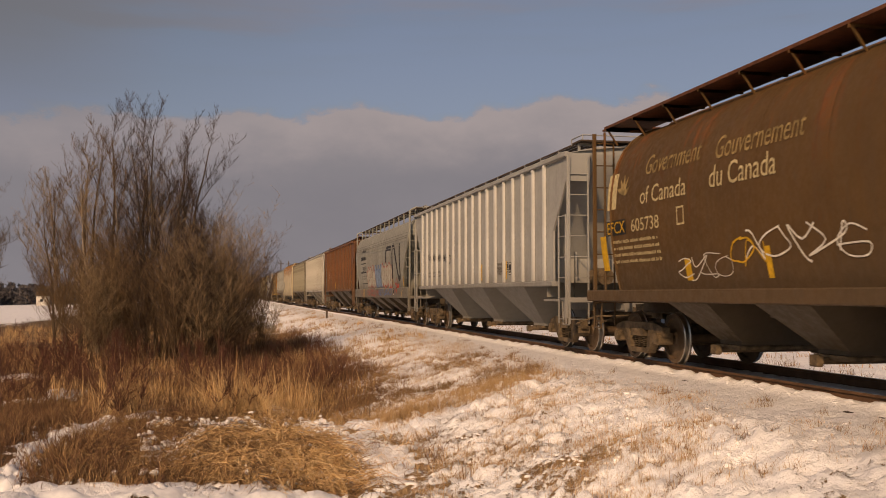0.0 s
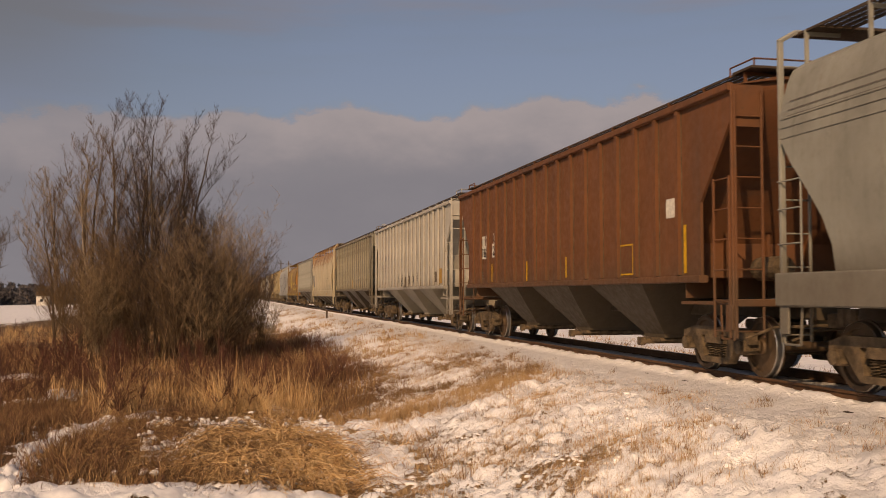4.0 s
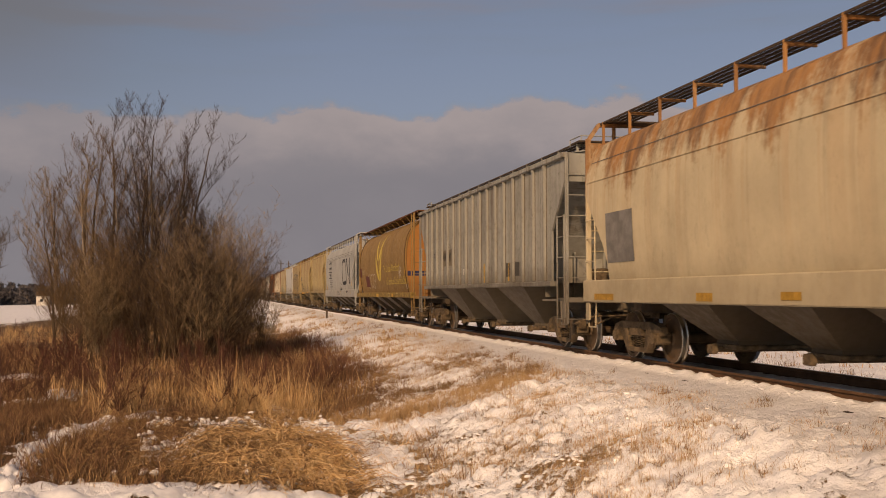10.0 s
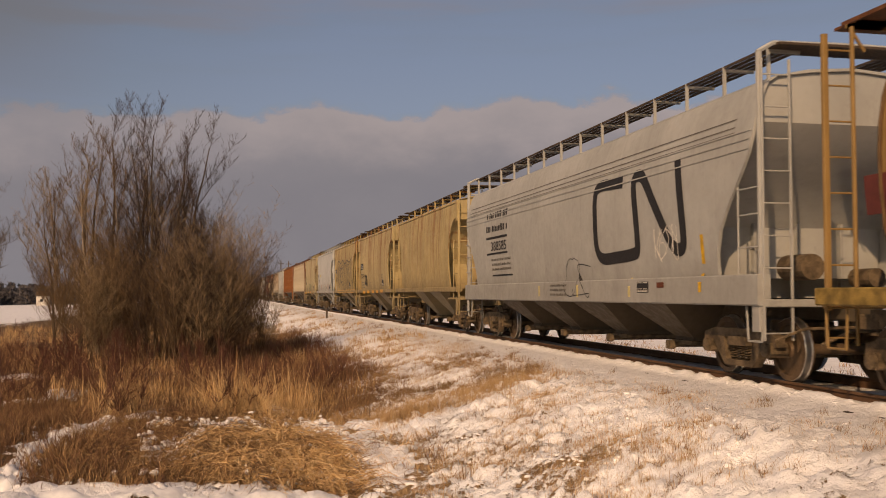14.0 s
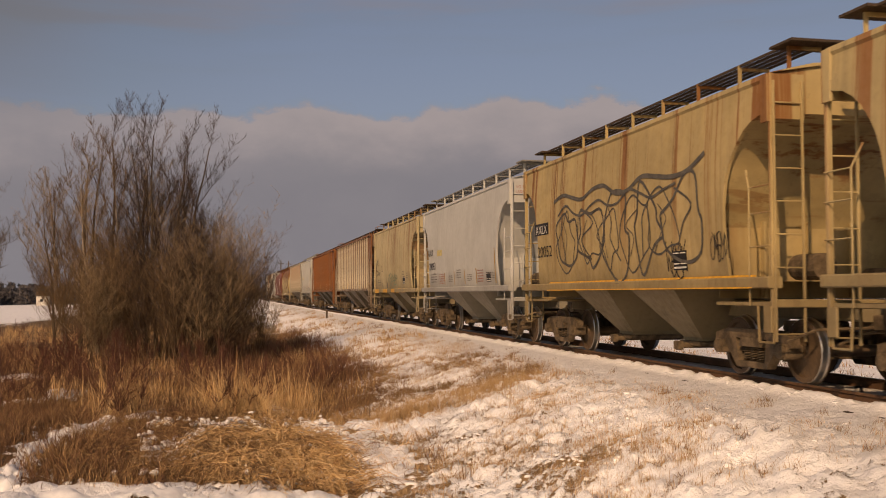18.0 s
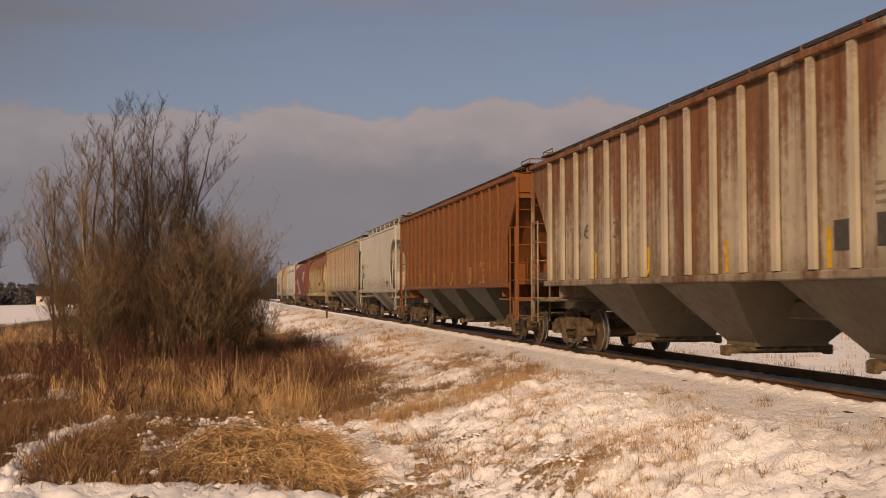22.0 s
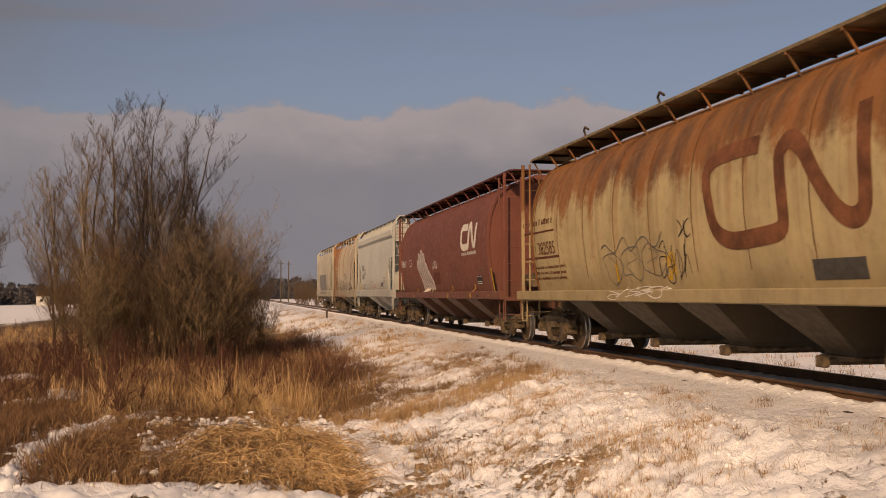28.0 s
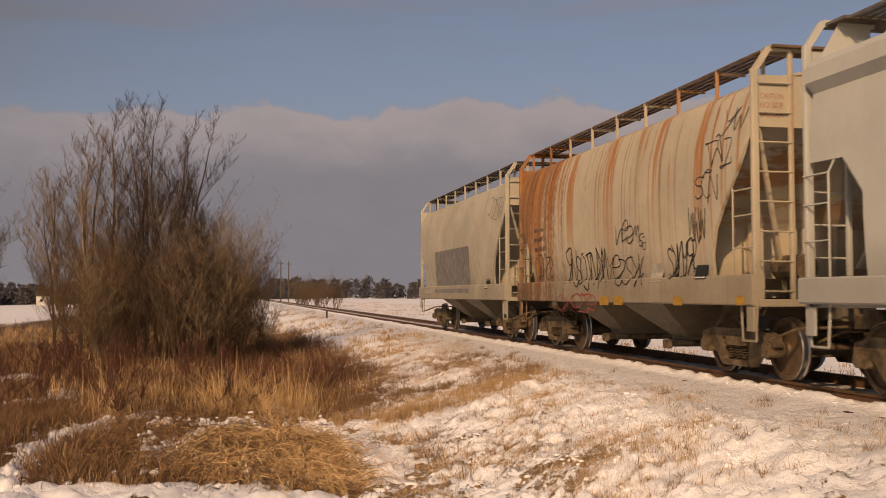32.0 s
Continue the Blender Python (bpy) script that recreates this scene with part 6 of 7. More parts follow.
on(4, bars(6.13, 5.68, 1.68, 1.92, 3, GREYMARK))
on(5, words(5.51, 4.95, 2.78, 2.98, "384", BLACK))
on(5, words(4.73, 4.18, 2.8, 2.98, "132", BLACK))
on(5, bars(6.24, 4.95, 2.14, 2.66, 4, GREYMARK))
on(5, plate(0.48, -0.18, 1.55, 1.97, BROWNPATCH))
on(5, plate(-0.59, -0.84, 1.68, 1.99, BROWNPATCH))
on(5, plate(-5.74, -6.08, 1.69, 2.06, BROWNPATCH))
on(5, plate(-1.12, -1.21, 1.68, 2.18, OCHRE))
on(5, plate(1.62, 1.54, 1.68, 2.15, OCHRE))
on(5, plate(4.12, 4.04, 1.63, 2.13, OCHRE))
on(5, plate(6.74, 6.65, 1.78, 2.07, OCHRE))
on(5, tag(2.26, 1.5, 1.6, 2.09, BLACK, 51, 0.03, 4))
on(5, tag(1.37, 0.66, 1.62, 2.08, BLACK, 52, 0.03, 4))
on(5, tag(-1.45, -1.98, 1.67, 2.05, BLACK, 53, 0.045, 4))
on(5, bars(-2.3, -2.76, 1.74, 2.13, 4, GREYMARK))
on(5, plate(-6.34, -6.78, 1.64, 2.15, OCHRE))
on(6, words(6.3, 5.97, 2.38, 2.65, "C", BLACK))
on(6, words(5.46, 5.19, 2.34, 2.6, "A", BLACK))
on(6, words(4.92, 4.34, 2.32, 2.57, "369", BLACK))
on(6, words(4.06, 3.41, 2.27, 2.51, "873", BLACK))
on(6, plate(-3.23, -3.66, 1.79, 2.18, WHITE))
on(6, plate(-3.27, -3.62, 1.81, 2.16, SLATE, 0.014))
on(6, plate(-4.07, -4.48, 1.81, 2.17, WHITE))
on(6, plate(-4.11, -4.45, 1.83, 2.15, SLATE, 0.014))
on(6, plate(-0.56, -1.22, 1.68, 2.1, OCHRE))
on(6, plate(-3.86, -3.96, 1.61, 2.14, OCHRE))
on(6, bars(6.19, 4.99, 1.92, 2.22, 2, GREYMARK))
on(7, plate(7.06, 5.78, 1.86, 2.81, GREYPATCH))
on(7, plate(-4.26, -4.73, 1.21, 1.32, OCHRE, 0.1))
on(7, plate(-1.48, -1.95, 1.2, 1.3, OCHRE, 0.1))
on(7, plate(0.94, 0.45, 1.18, 1.29, OCHRE, 0.1))
on(7, plate(3.34, 2.81, 1.15, 1.28, OCHRE, 0.1))
on(7, plate(7.69, 6.7, 1.15, 1.27, OCHRE, 0.1))
on(7, tag(-3.33, -4.49, 2.05, 2.52, BLACK, 71, 0.012, 3))
on(7, tag(-4.73, -5.23, 2.31, 2.45, BLACK, 72, 0.012, 3))
on(7, tag(-3.64, -5.31, 1.72, 1.91, GREYMARK, 73, 0.012, 3))
on(7, plate(-5.49, -5.95, 1.67, 1.94, PALEPATCH))
on(7, plate(-6.29, -6.58, 1.06, 1.15, RUSTMARK, 0.1))
on(8, plate(-3.3, -3.71, 1.72, 2.08, SLATE))
on(8, plate(-4.14, -4.52, 1.73, 2.08, SLATE))
on(8, plate(-3.75, -3.85, 1.61, 2.07, YELLOW))
on(8, plate(-1.22, -1.32, 1.59, 2.13, YELLOW))
on(8, plate(-6.76, -6.86, 1.63, 2.6, YELLOW))
on(8, words(6.29, 6.04, 2.48, 2.72, "IF", BLACK))
on(8, words(5.49, 5.05, 2.45, 2.69, "RX", BLACK))
on(8, plate(4.55, 2.90, 2.20, 2.74, BROWNGREY, 0.004))
on(8, words(4.31, 3.9, 2.38, 2.64, "484", BLACK))
on(8, words(3.39, 3.06, 2.36, 2.61, "957", BLACK))
on(8, plate(1.23, 0.89, 1.86, 2.05, WHITE))
on(9, emblem(1.4, -1.09, 1.83, 4.23, EMBLEM))
on(9, words(-1.25, -5.39, 2.26, 2.59, "The Canadian Wheat Board", EMBLEM))
on(9, words(-1.65, -6.66, 1.69, 2.02, "La Commission Canadienne du Blé", EMBLEM))
on(9, tag(-5.22, -5.94, 1.93, 2.4, WHITE, 91, 0.03, 4))
on(9, plate(-6.61, -6.71, 1.68, 2.43, YELLOW))
on(9, plate(7.21, 6.34, 2.16, 2.61, MAROON))
on(9, plate(4.97, 3.67, 1.63, 2.19, MAROON))
on(9, tag(4.13, 1.55, 1.43, 2.24, WHITE, 92, 0.02, 3))
on(9, words(6.02, 5.14, 2.28, 2.52, "096371", CREAM_MARK))
on(9, plate(-6.62, -6.96, 1.49, 1.66, WHITE))
on(9, plate(-3.68, -4.13, 1.15, 1.29, YELLOW, 0.16))
on(9, plate(0.85, 0.14, 1.13, 1.28, YELLOW, 0.16))
on(9, frame_mark(-2.68, -3.23, 1.16, 1.32, CREAM_MARK))
on(9, frame_mark(-4.8, -5.26, 1.16, 1.32, CREAM_MARK))
on(9, plate(-5.61, -7.12, 1.13, 1.36, MAROON, 0.16))
on(12, plate(4.45, 3.47, 2.56, 2.89, BLACK))
on(12, words(4.36, 3.55, 2.61, 2.83, "AXLX", WHITE, 0.0, 0.014))
on(12, words(4.28, 3.29, 2.1, 2.35, "20078", BLACK))
on(12, bars(4.13, 3.21, 1.57, 1.96, 3, GREYMARK))
on(12, notice(-2.79, -3.3, 1.66, 1.97))
on(12, tag(2.98, 2.13, 1.68, 2.27, BLACK, 121, 0.12, 3))
on(12, bars(-2.63, -3.21, 2.02, 2.23, 3, GREYMARK))
on(12, bars(-2.29, -2.55, 1.63, 1.82, 3, GREYMARK))
on(12, bars(1.3, 0.78, 1.64, 1.89, 3, GREYMARK))
on(12, plate(3.5, 2.58, 1.3, 1.44, ORANGE, 0.1))
on(12, plate(1.91, 1.02, 1.31, 1.45, ORANGE, 0.1))
on(12, plate(0.21, -0.55, 1.32, 1.46, ORANGE, 0.1))
on(12, plate(-1.26, -1.9, 1.33, 1.46, ORANGE, 0.1))
on(12, plate(-2.61, -3.36, 1.34, 1.48, ORANGE, 0.1))
on(13, plate(4.62, 3.61, 2.62, 2.89, BLACK))
on(13, words(4.51, 3.68, 2.65, 2.84, "AXLX", WHITE, 0.0, 0.014))
on(13, words(4.41, 3.39, 2.11, 2.36, "20052", BLACK))
on(13, bubble(3.23, -3.89, 1.58, 3.3, GREYTAG, 131, 0.10, 5))
on(13, bubble(2.93, -2.91, 1.63, 3.03, GREYTAG, 132, 0.06, 5))
on(13, tag(-2.45, -3.21, 1.49, 2.13, BLACK, 133, 0.035, 4))
on(13, tag(-4.02, -4.57, 1.72, 2.21, BLACK, 134, 0.02, 5))
on(13, notice(-2.71, -3.21, 1.65, 1.96))
on(13, plate(3.71, -5.27, 1.34, 1.53, ORANGE, 0.1))
on(14, words(4.57, 3.76, 2.61, 2.83, "AXLX", BLACK))
on(14, words(4.44, 3.4, 2.11, 2.37, "20063", BLACK))
on(14, plate(3.08, 2.27, 2.57, 2.77, PALE_YELLOW))
on(14, plate(0.60, 0.53, 1.56, 2.02, OCHRE))
on(14, plate(-0.80, -0.88, 1.56, 2.02, OCHRE))
on(14, plate(-2.27, -2.35, 1.57, 2.03, OCHRE))
on(14, plate(-4.38, -4.45, 1.57, 2.53, OCHRE))
on(14, plate(2.06, 1.99, 1.57, 1.99, OCHRE))
on(14, bars(-2.46, -3.13, 1.6, 2.0, 5, REDMARK))
on(14, bars(2.9, 2.01, 1.6, 1.98, 5, REDMARK))
on(14, notice(-3.44, -3.92, 1.6, 1.88))
on(14, bars(4.27, 3.22, 1.65, 2.01, 4, GREYMARK))
on(14, bars(1.41, 0.8, 1.65, 1.89, 4, GREYMARK))
on(14, bars(0.27, -0.38, 1.76, 2.06, 4, GREYMARK))
on(14, bars(-1.17, -1.78, 1.66, 1.88, 4, GREYMARK))
on(14, bars(-3.89, -4.36, 1.7, 1.89, 4, GREYMARK))
on(15, words(4.4, 3.59, 2.63, 2.92, "AXLX", BLACK))
on(15, words(4.29, 3.33, 2.13, 2.4, "20054", BLACK))
on(15, frame_mark(2.91, 2.62, 2.32, 2.59, BLACK))
on(15, bars(4.12, 3.28, 1.65, 2.0, 3, GREYMARK))
on(15, tag(0.96, -1.42, 1.56, 2.17, GREENTAG, 151, 0.05, 6))
on(15, notice(-2.69, -3.22, 1.68, 1.99))
on(15, bars(-2.61, -3.13, 2.04, 2.24, 3, GREYMARK))
on(15, bars(-3.49, -3.91, 1.89, 2.17, 3, GREYMARK))
on(15, plate(4.93, 3.66, 1.32, 1.5, ORANGE, 0.1))
on(15, plate(2.43, 1.16, 1.34, 1.49, ORANGE, 0.1))
on(15, plate(0.05, -0.84, 1.34, 1.5, ORANGE, 0.1))
on(15, plate(-1.35, -2.02, 1.34, 1.51, ORANGE, 0.1))
on(15, plate(-2.57, -3.44, 1.34, 1.51, ORANGE, 0.1))
on(15, plate(2.83, 2.69, 1.54, 1.78, SLATE))
on(15, plate(1.49, 1.35, 1.54, 1.79, SLATE))
on(15, line([(-0.79, 2.02), (-1.06, 1.93), (-1.38, 1.96)], 0.05, GREENTAG))
on(16, plate(-4.05, -4.43, 1.79, 2.16, SLATE))
on(16, plate(-4.81, -5.23, 1.81, 2.19, SLATE))
on(16, plate(-6.68, -6.78, 1.6, 2.6, YELLOW))
on(16, plate(-3.68, -3.78, 1.58, 2.09, YELLOW))
on(16, plate(-1.14, -1.24, 1.57, 2.07, YELLOW))
on(16, plate(1.66, 1.56, 1.56, 2.09, YELLOW))
on(16, plate(4.17, 4.07, 1.58, 2.08, YELLOW))
on(16, words(5.32, 4.31, 2.39, 2.73, "36", GREYMARK))
on(16, words(3.08, 2.55, 2.33, 2.65, "36", GREYMARK))
on(16, bars(-4.64, -5.27, 2.26, 2.59, 3, GREYMARK))
on(17, plate(-6.68, -6.78, 1.6, 2.56, YELLOW))
on(17, plate(-3.66, -3.76, 1.56, 2.06, YELLOW))
on(17, plate(-1.11, -1.21, 1.56, 2.03, YELLOW))
on(17, plate(1.68, 1.58, 1.56, 2.03, YELLOW))
on(17, plate(4.33, 4.23, 1.52, 2.03, YELLOW))
on(17, line([(-5.06, 2.31), (-5.06, 1.97), (-4.91, 1.56)], 0.03, WHITE))
on(17, line([(-4.81, 2.14), (-5.06, 2.27), (-5.27, 2.11)], 0.03, WHITE))
on(17, tag(-4.81, -5.27, 1.52, 2.15, WHITE, 171, 0.02, 3))
on(17, tag(-3.23, -3.66, 1.55, 2.06, WHITE, 172, 0.02, 3))
on(18, words(4.5, 3.51, 2.6, 2.85, "AXLX", BLACK))
on(18, words(4.35, 3.34, 2.1, 2.37, "20095", BLACK))
on(18, plate(3.38, 2.26, 2.64, 2.83, PALE_YELLOW))
on(18, plate(1.93, 1.86, 1.6, 2.04, OCHRE))
on(18, plate(0.57, 0.49, 1.57, 2.03, OCHRE))
on(18, plate(-0.86, -0.94, 1.57, 2.03, OCHRE))
on(18, plate(-2.25, -2.33, 1.59, 2.04, OCHRE))
on(18, plate(-4.39, -4.46, 1.57, 2.52, OCHRE))
on(18, bars(-2.51, -3.22, 1.62, 2.0, 5, REDMARK))
on(18, bars(2.61, 1.72, 1.64, 2.06, 5, REDMARK))
on(18, notice(-3.45, -3.93, 1.61, 1.87))
on(18, bars(4.2, 3.31, 1.73, 2.01, 4, GREYMARK))
on(18, bars(1.4, 0.88, 1.67, 1.92, 4, GREYMARK))
on(18, bars(0.2, -0.38, 1.74, 2.07, 4, GREYMARK))
on(18, bars(-1.16, -1.74, 1.67, 1.89, 4, GREYMARK))
on(18, bars(-3.96, -4.42, 1.69, 1.89, 4, GREYMARK))
on(19, plate(-1.34, -2.11, 1.74, 2.25, BROWNPATCH))
on(19, plate(-4.16, -4.63, 1.85, 2.21, BROWNPATCH))
on(19, plate(-5.0, -5.43, 1.85, 2.21, BROWNPATCH))
on(19, plate(7.22, 7.12, 1.65, 2.59, YELLOW))
on(19, tag(6.38, 6.1, 1.94, 2.13, BLACK, 191, 0.04, 3))
on(19, bars(6.31, 4.42, 2.42, 2.75, 2, GREYMARK))
on(20, line([(-3.61, 3.33), (-2.95, 3.33), (-2.36, 3.27), (-2.13, 3.07), (-2.2, 2.66), (-2.36, 2.23), (-2.8, 2.04), (-3.53, 2.05), (-4.08, 2.1), (-4.21, 2.27), (-4.18, 2.84), (-4.16, 3.13), (-4.37, 3.28), (-4.67, 3.14), (-5.09, 2.61), (-5.44, 2.25), (-5.73, 2.16), (-5.93, 2.32), (-5.95, 2.87), (-5.91, 3.51)], 0.2, FADEDRUST))
on(20, plate(-4.72, -5.8, 1.44, 1.7, SLATE))
on(20, plate(-6.71, -6.81, 1.56, 2.37, YELLOW))
on(20, bubble(2.29, -0.49, 1.44, 2.17, GREYMARK, 201, 0.03, 3))
on(20, tag(-0.31, -1.42, 1.46, 2.16, BLACK, 202, 0.02, 5))
on(20, plate(1.71, 1.61, 1.49, 1.85, YELLOW))
on(20, tag(-0.49, -0.83, 1.46, 1.94, YELLOW, 203, 0.06, 2))
on(20, bars(7.35, 5.18, 2.81, 3.08, 1, RUSTMARK))
on(20, words(6.23, 5.05, 2.17, 2.46, "382585", RUSTMARK))
on(20, plate(7.26, 5.05, 2.68, 2.72, RUSTMARK))
on(20, plate(7.26, 4.81, 2.08, 2.13, RUSTMARK))
on(20, bars(6.8, 4.46, 1.57, 1.95, 3, RUSTMARK))
on(20, tag(1.82, -0.55, 1.17, 1.39, WHITE, 204, 0.025, 5))
on(20, tag(-1.11, -1.52, 2.13, 2.49, BLACK, 205, 0.03, 2))
on(21, line([(-4.55, 3.3), (-4.23, 3.3), (-3.92, 3.3), (-3.79, 3.18), (-3.78, 3.0), (-3.81, 2.8), (-3.99, 2.7), (-4.31, 2.69), (-4.61, 2.71), (-4.71, 2.82), (-4.73, 3.08), (-4.76, 3.28), (-4.9, 3.34), (-5.04, 3.21), (-5.28, 2.79), (-5.41, 2.72), (-5.52, 2.8), (-5.57, 3.08), (-5.61, 3.36)], 0.16, WHITE))
on(21, bars(-3.79, -5.62, 2.4, 2.61, 1, WHITE))
on(21, words(7.01, 5.83, 2.35, 2.62, "378042", WHITE))
LOBES = (((3.40, 2.38), (2.75, 1.90), 0.14), ((3.15, 2.62), (2.45, 1.72), 0.16), ((2.72, 2.72), (2.10, 1.66), 0.17), ((2.32, 2.60), (1.68, 1.62), 0.17), ((1.90, 2.22), (1.25, 1.60), 0.16), ((1.50, 1.95), (0.90, 1.56), 0.14), ((2.75, 1.80), (2.62, 1.52), 0.13), ((2.30, 1.62), (2.22, 1.50), 0.13), ((1.85, 1.60), (1.78, 1.50), 0.13), ((1.42, 1.58), (1.36, 1.50), 0.12))
on(21, throwup(LOBES, WHITE, PALEGREYTAG, BLACK))
on(21, tag(0.75, -0.05, 2.10, 2.42, WHITE, 213, 0.03, 4))
on(21, plate(0.72, -0.37, 1.6, 2.02, RUSTMARK))
on(21, notice(-5.38, -5.99, 1.54, 1.81))
on(21, plate(-7.07, -7.17, 1.22, 1.98, YELLOW))
on(21, plate(-4.95, -5.05, 1.15, 1.57, YELLOW))
on(21, plate(-1.91, -2.01, 1.14, 1.54, YELLOW))
on(21, plate(4.12, 4.02, 1.11, 1.52, YELLOW))
on(21, bars(-5.65, -6.43, 1.86, 2.07, 2, GREYMARK))
on(21, plate(-5.77, -5.99, 1.17, 1.25, BLACK))
on(21, frame_mark(5.13, 4.71, 2.35, 2.61, WHITE))
on(22, words(4.1, 3.16, 2.53, 2.79, "GACX", BLACK))
on(22, words(4.04, 3.11, 2.06, 2.32, "12360", BLACK))
on(22, frame_mark(2.97, 2.67, 2.29, 2.56, BLACK))
on(22, bars(3.84, 2.78, 1.52, 1.82, 2, GREYMARK))
on(22, bars(1.35, 0.86, 1.54, 1.96, 4, REDMARK))
on(22, bars(0.63, 0.14, 1.54, 1.95, 5, GREYMARK))
on(22, bars(-0.19, -0.72, 1.55, 1.78, 3, REDMARK))
on(22, plate(1.57, 1.49, 1.42, 1.88, YELLOW))
on(22, plate(-0.06, -0.15, 1.43, 1.87, YELLOW))
on(22, plate(4.26, 4.17, 1.43, 2.34, YELLOW))
on(22, notice(-2.59, -3.16, 1.55, 1.85))
on(22, bars(-3.16, -3.86, 1.76, 2.08, 3, GREYMARK))
on(22, bars(-1.95, -2.47, 1.5, 1.74, 3, GREYMARK))
on(22, plate(-1.57, -1.64, 1.42, 1.85, YELLOW))
on(22, plate(-4.18, -4.25, 1.42, 2.35, YELLOW))
on(23, tag(-3.75, -4.35, 2.00, 2.62, BLACK, 231, 0.024, 3))
on(23, tag(-4.05, -4.75, 2.62, 3.15, BLACK, 239, 0.022, 3))
on(23, tag(-4.35, -5.15, 3.10, 3.62, BLACK, 240, 0.022, 3))
on(23, tag(-4.80, -5.50, 3.55, 4.02, BLACK, 242, 0.022, 2))
on(23, tag(-0.8, -1.84, 2.12, 2.59, BLACK, 232, 0.028, 4))
on(23, tag(2.04, -0.24, 1.3, 2.19, BLACK, 233, 0.035, 8))
on(23, tag(-0.24, -1.97, 1.38, 1.98, BLACK, 234, 0.03, 6))
on(23, tag(-2.95, -4.0, 1.5, 2.11, BLACK, 235, 0.03, 6))
on(23, tag(2.6, 0.21, 0.87, 1.27, REDTAG, 236, 0.025, 5))
on(23, tag(-1.84, -2.13, 2.0, 2.32, BLACK, 237, 0.02, 2))
on(23, plate(-2.25, -2.73, 1.47, 1.78, PALEPATCH))
on(23, notice(-3.95, -4.34, 1.49, 1.71))
on(23, bars(4.25, 3.4, 2.21, 2.88, 3, BROWNPATCH))
on(23, tag(4.25, 2.99, 1.54, 2.21, BROWNPATCH, 238, 0.04, 5))
on(23, plate(0.06, -0.41, 1.05, 1.22, OCHRE, 0.1))
on(23, plate(-0.66, -1.1, 1.06, 1.22, OCHRE, 0.1))
on(23, plate(-3.2, -3.53, 1.08, 1.22, OCHRE, 0.1))
on(23, plate(-5.23, -5.48, 1.11, 1.23, OCHRE, 0.1))
on(24, plate(2.9, -1.99, 1.3, 2.72, GREYPATCH))
on(24, plate(4.72, 2.9, 1.3, 2.42, PALEPATCH))
on(24, tag(-4.17, -5.69, 3.25, 3.97, GREYMARK, 241, 0.03, 4))
on(24, notice(-3.8, -4.24, 1.42, 1.69))
on(3, plate(8.0, -7.9, 3.58, 3.598, GREYMARK))
on(3, plate(8.0, -7.9, 3.66, 3.678, GREYMARK))
on(3, plate(8.0, -7.9, 3.78, 3.798, GREYMARK))
on(10, plate(8.0, -7.9, 3.58, 3.598, GREYMARK))
on(10, plate(8.0, -7.9, 3.66, 3.678, GREYMARK))
on(10, plate(8.0, -7.9, 3.78, 3.798, GREYMARK))
on(7, plate(8.1, -8.0, 3.9, 3.915, GREYMARK))


# paints, car by car
PALE_GRATING = plain("pale_grating", (0.26, 0.25, 0.23), 0.3, 20, 0.7, 0.2, 0.3)
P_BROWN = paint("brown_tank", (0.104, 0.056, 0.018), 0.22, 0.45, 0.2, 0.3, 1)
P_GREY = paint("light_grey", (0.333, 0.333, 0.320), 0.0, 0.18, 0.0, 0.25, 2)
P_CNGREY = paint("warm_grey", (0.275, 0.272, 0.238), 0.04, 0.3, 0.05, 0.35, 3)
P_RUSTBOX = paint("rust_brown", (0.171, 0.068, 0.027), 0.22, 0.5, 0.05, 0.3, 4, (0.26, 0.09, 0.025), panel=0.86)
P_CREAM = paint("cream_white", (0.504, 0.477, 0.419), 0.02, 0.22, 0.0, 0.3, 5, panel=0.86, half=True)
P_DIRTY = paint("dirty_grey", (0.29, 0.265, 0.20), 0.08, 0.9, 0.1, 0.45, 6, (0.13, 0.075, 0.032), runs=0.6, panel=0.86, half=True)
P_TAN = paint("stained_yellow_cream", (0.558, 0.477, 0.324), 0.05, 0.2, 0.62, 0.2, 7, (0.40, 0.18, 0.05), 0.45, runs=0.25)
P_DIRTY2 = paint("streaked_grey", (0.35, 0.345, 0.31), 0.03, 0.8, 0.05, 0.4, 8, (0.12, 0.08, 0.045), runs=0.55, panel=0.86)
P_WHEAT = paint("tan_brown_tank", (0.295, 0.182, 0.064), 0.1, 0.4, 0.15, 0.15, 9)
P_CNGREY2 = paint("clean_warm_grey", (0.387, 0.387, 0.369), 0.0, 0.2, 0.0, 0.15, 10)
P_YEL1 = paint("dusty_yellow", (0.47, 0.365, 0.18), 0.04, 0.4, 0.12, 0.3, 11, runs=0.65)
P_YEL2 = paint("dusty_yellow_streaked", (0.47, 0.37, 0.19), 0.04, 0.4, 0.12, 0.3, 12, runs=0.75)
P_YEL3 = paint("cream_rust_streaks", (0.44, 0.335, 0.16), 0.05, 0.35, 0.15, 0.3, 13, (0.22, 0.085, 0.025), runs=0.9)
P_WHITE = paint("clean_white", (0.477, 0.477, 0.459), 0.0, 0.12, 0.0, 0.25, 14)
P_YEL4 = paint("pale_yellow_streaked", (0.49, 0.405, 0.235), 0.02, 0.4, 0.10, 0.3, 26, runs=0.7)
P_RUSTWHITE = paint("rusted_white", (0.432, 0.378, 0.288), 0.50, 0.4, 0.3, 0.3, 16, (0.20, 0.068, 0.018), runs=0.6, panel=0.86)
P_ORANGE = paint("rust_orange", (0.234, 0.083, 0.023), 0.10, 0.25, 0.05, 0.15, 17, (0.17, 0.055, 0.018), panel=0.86)
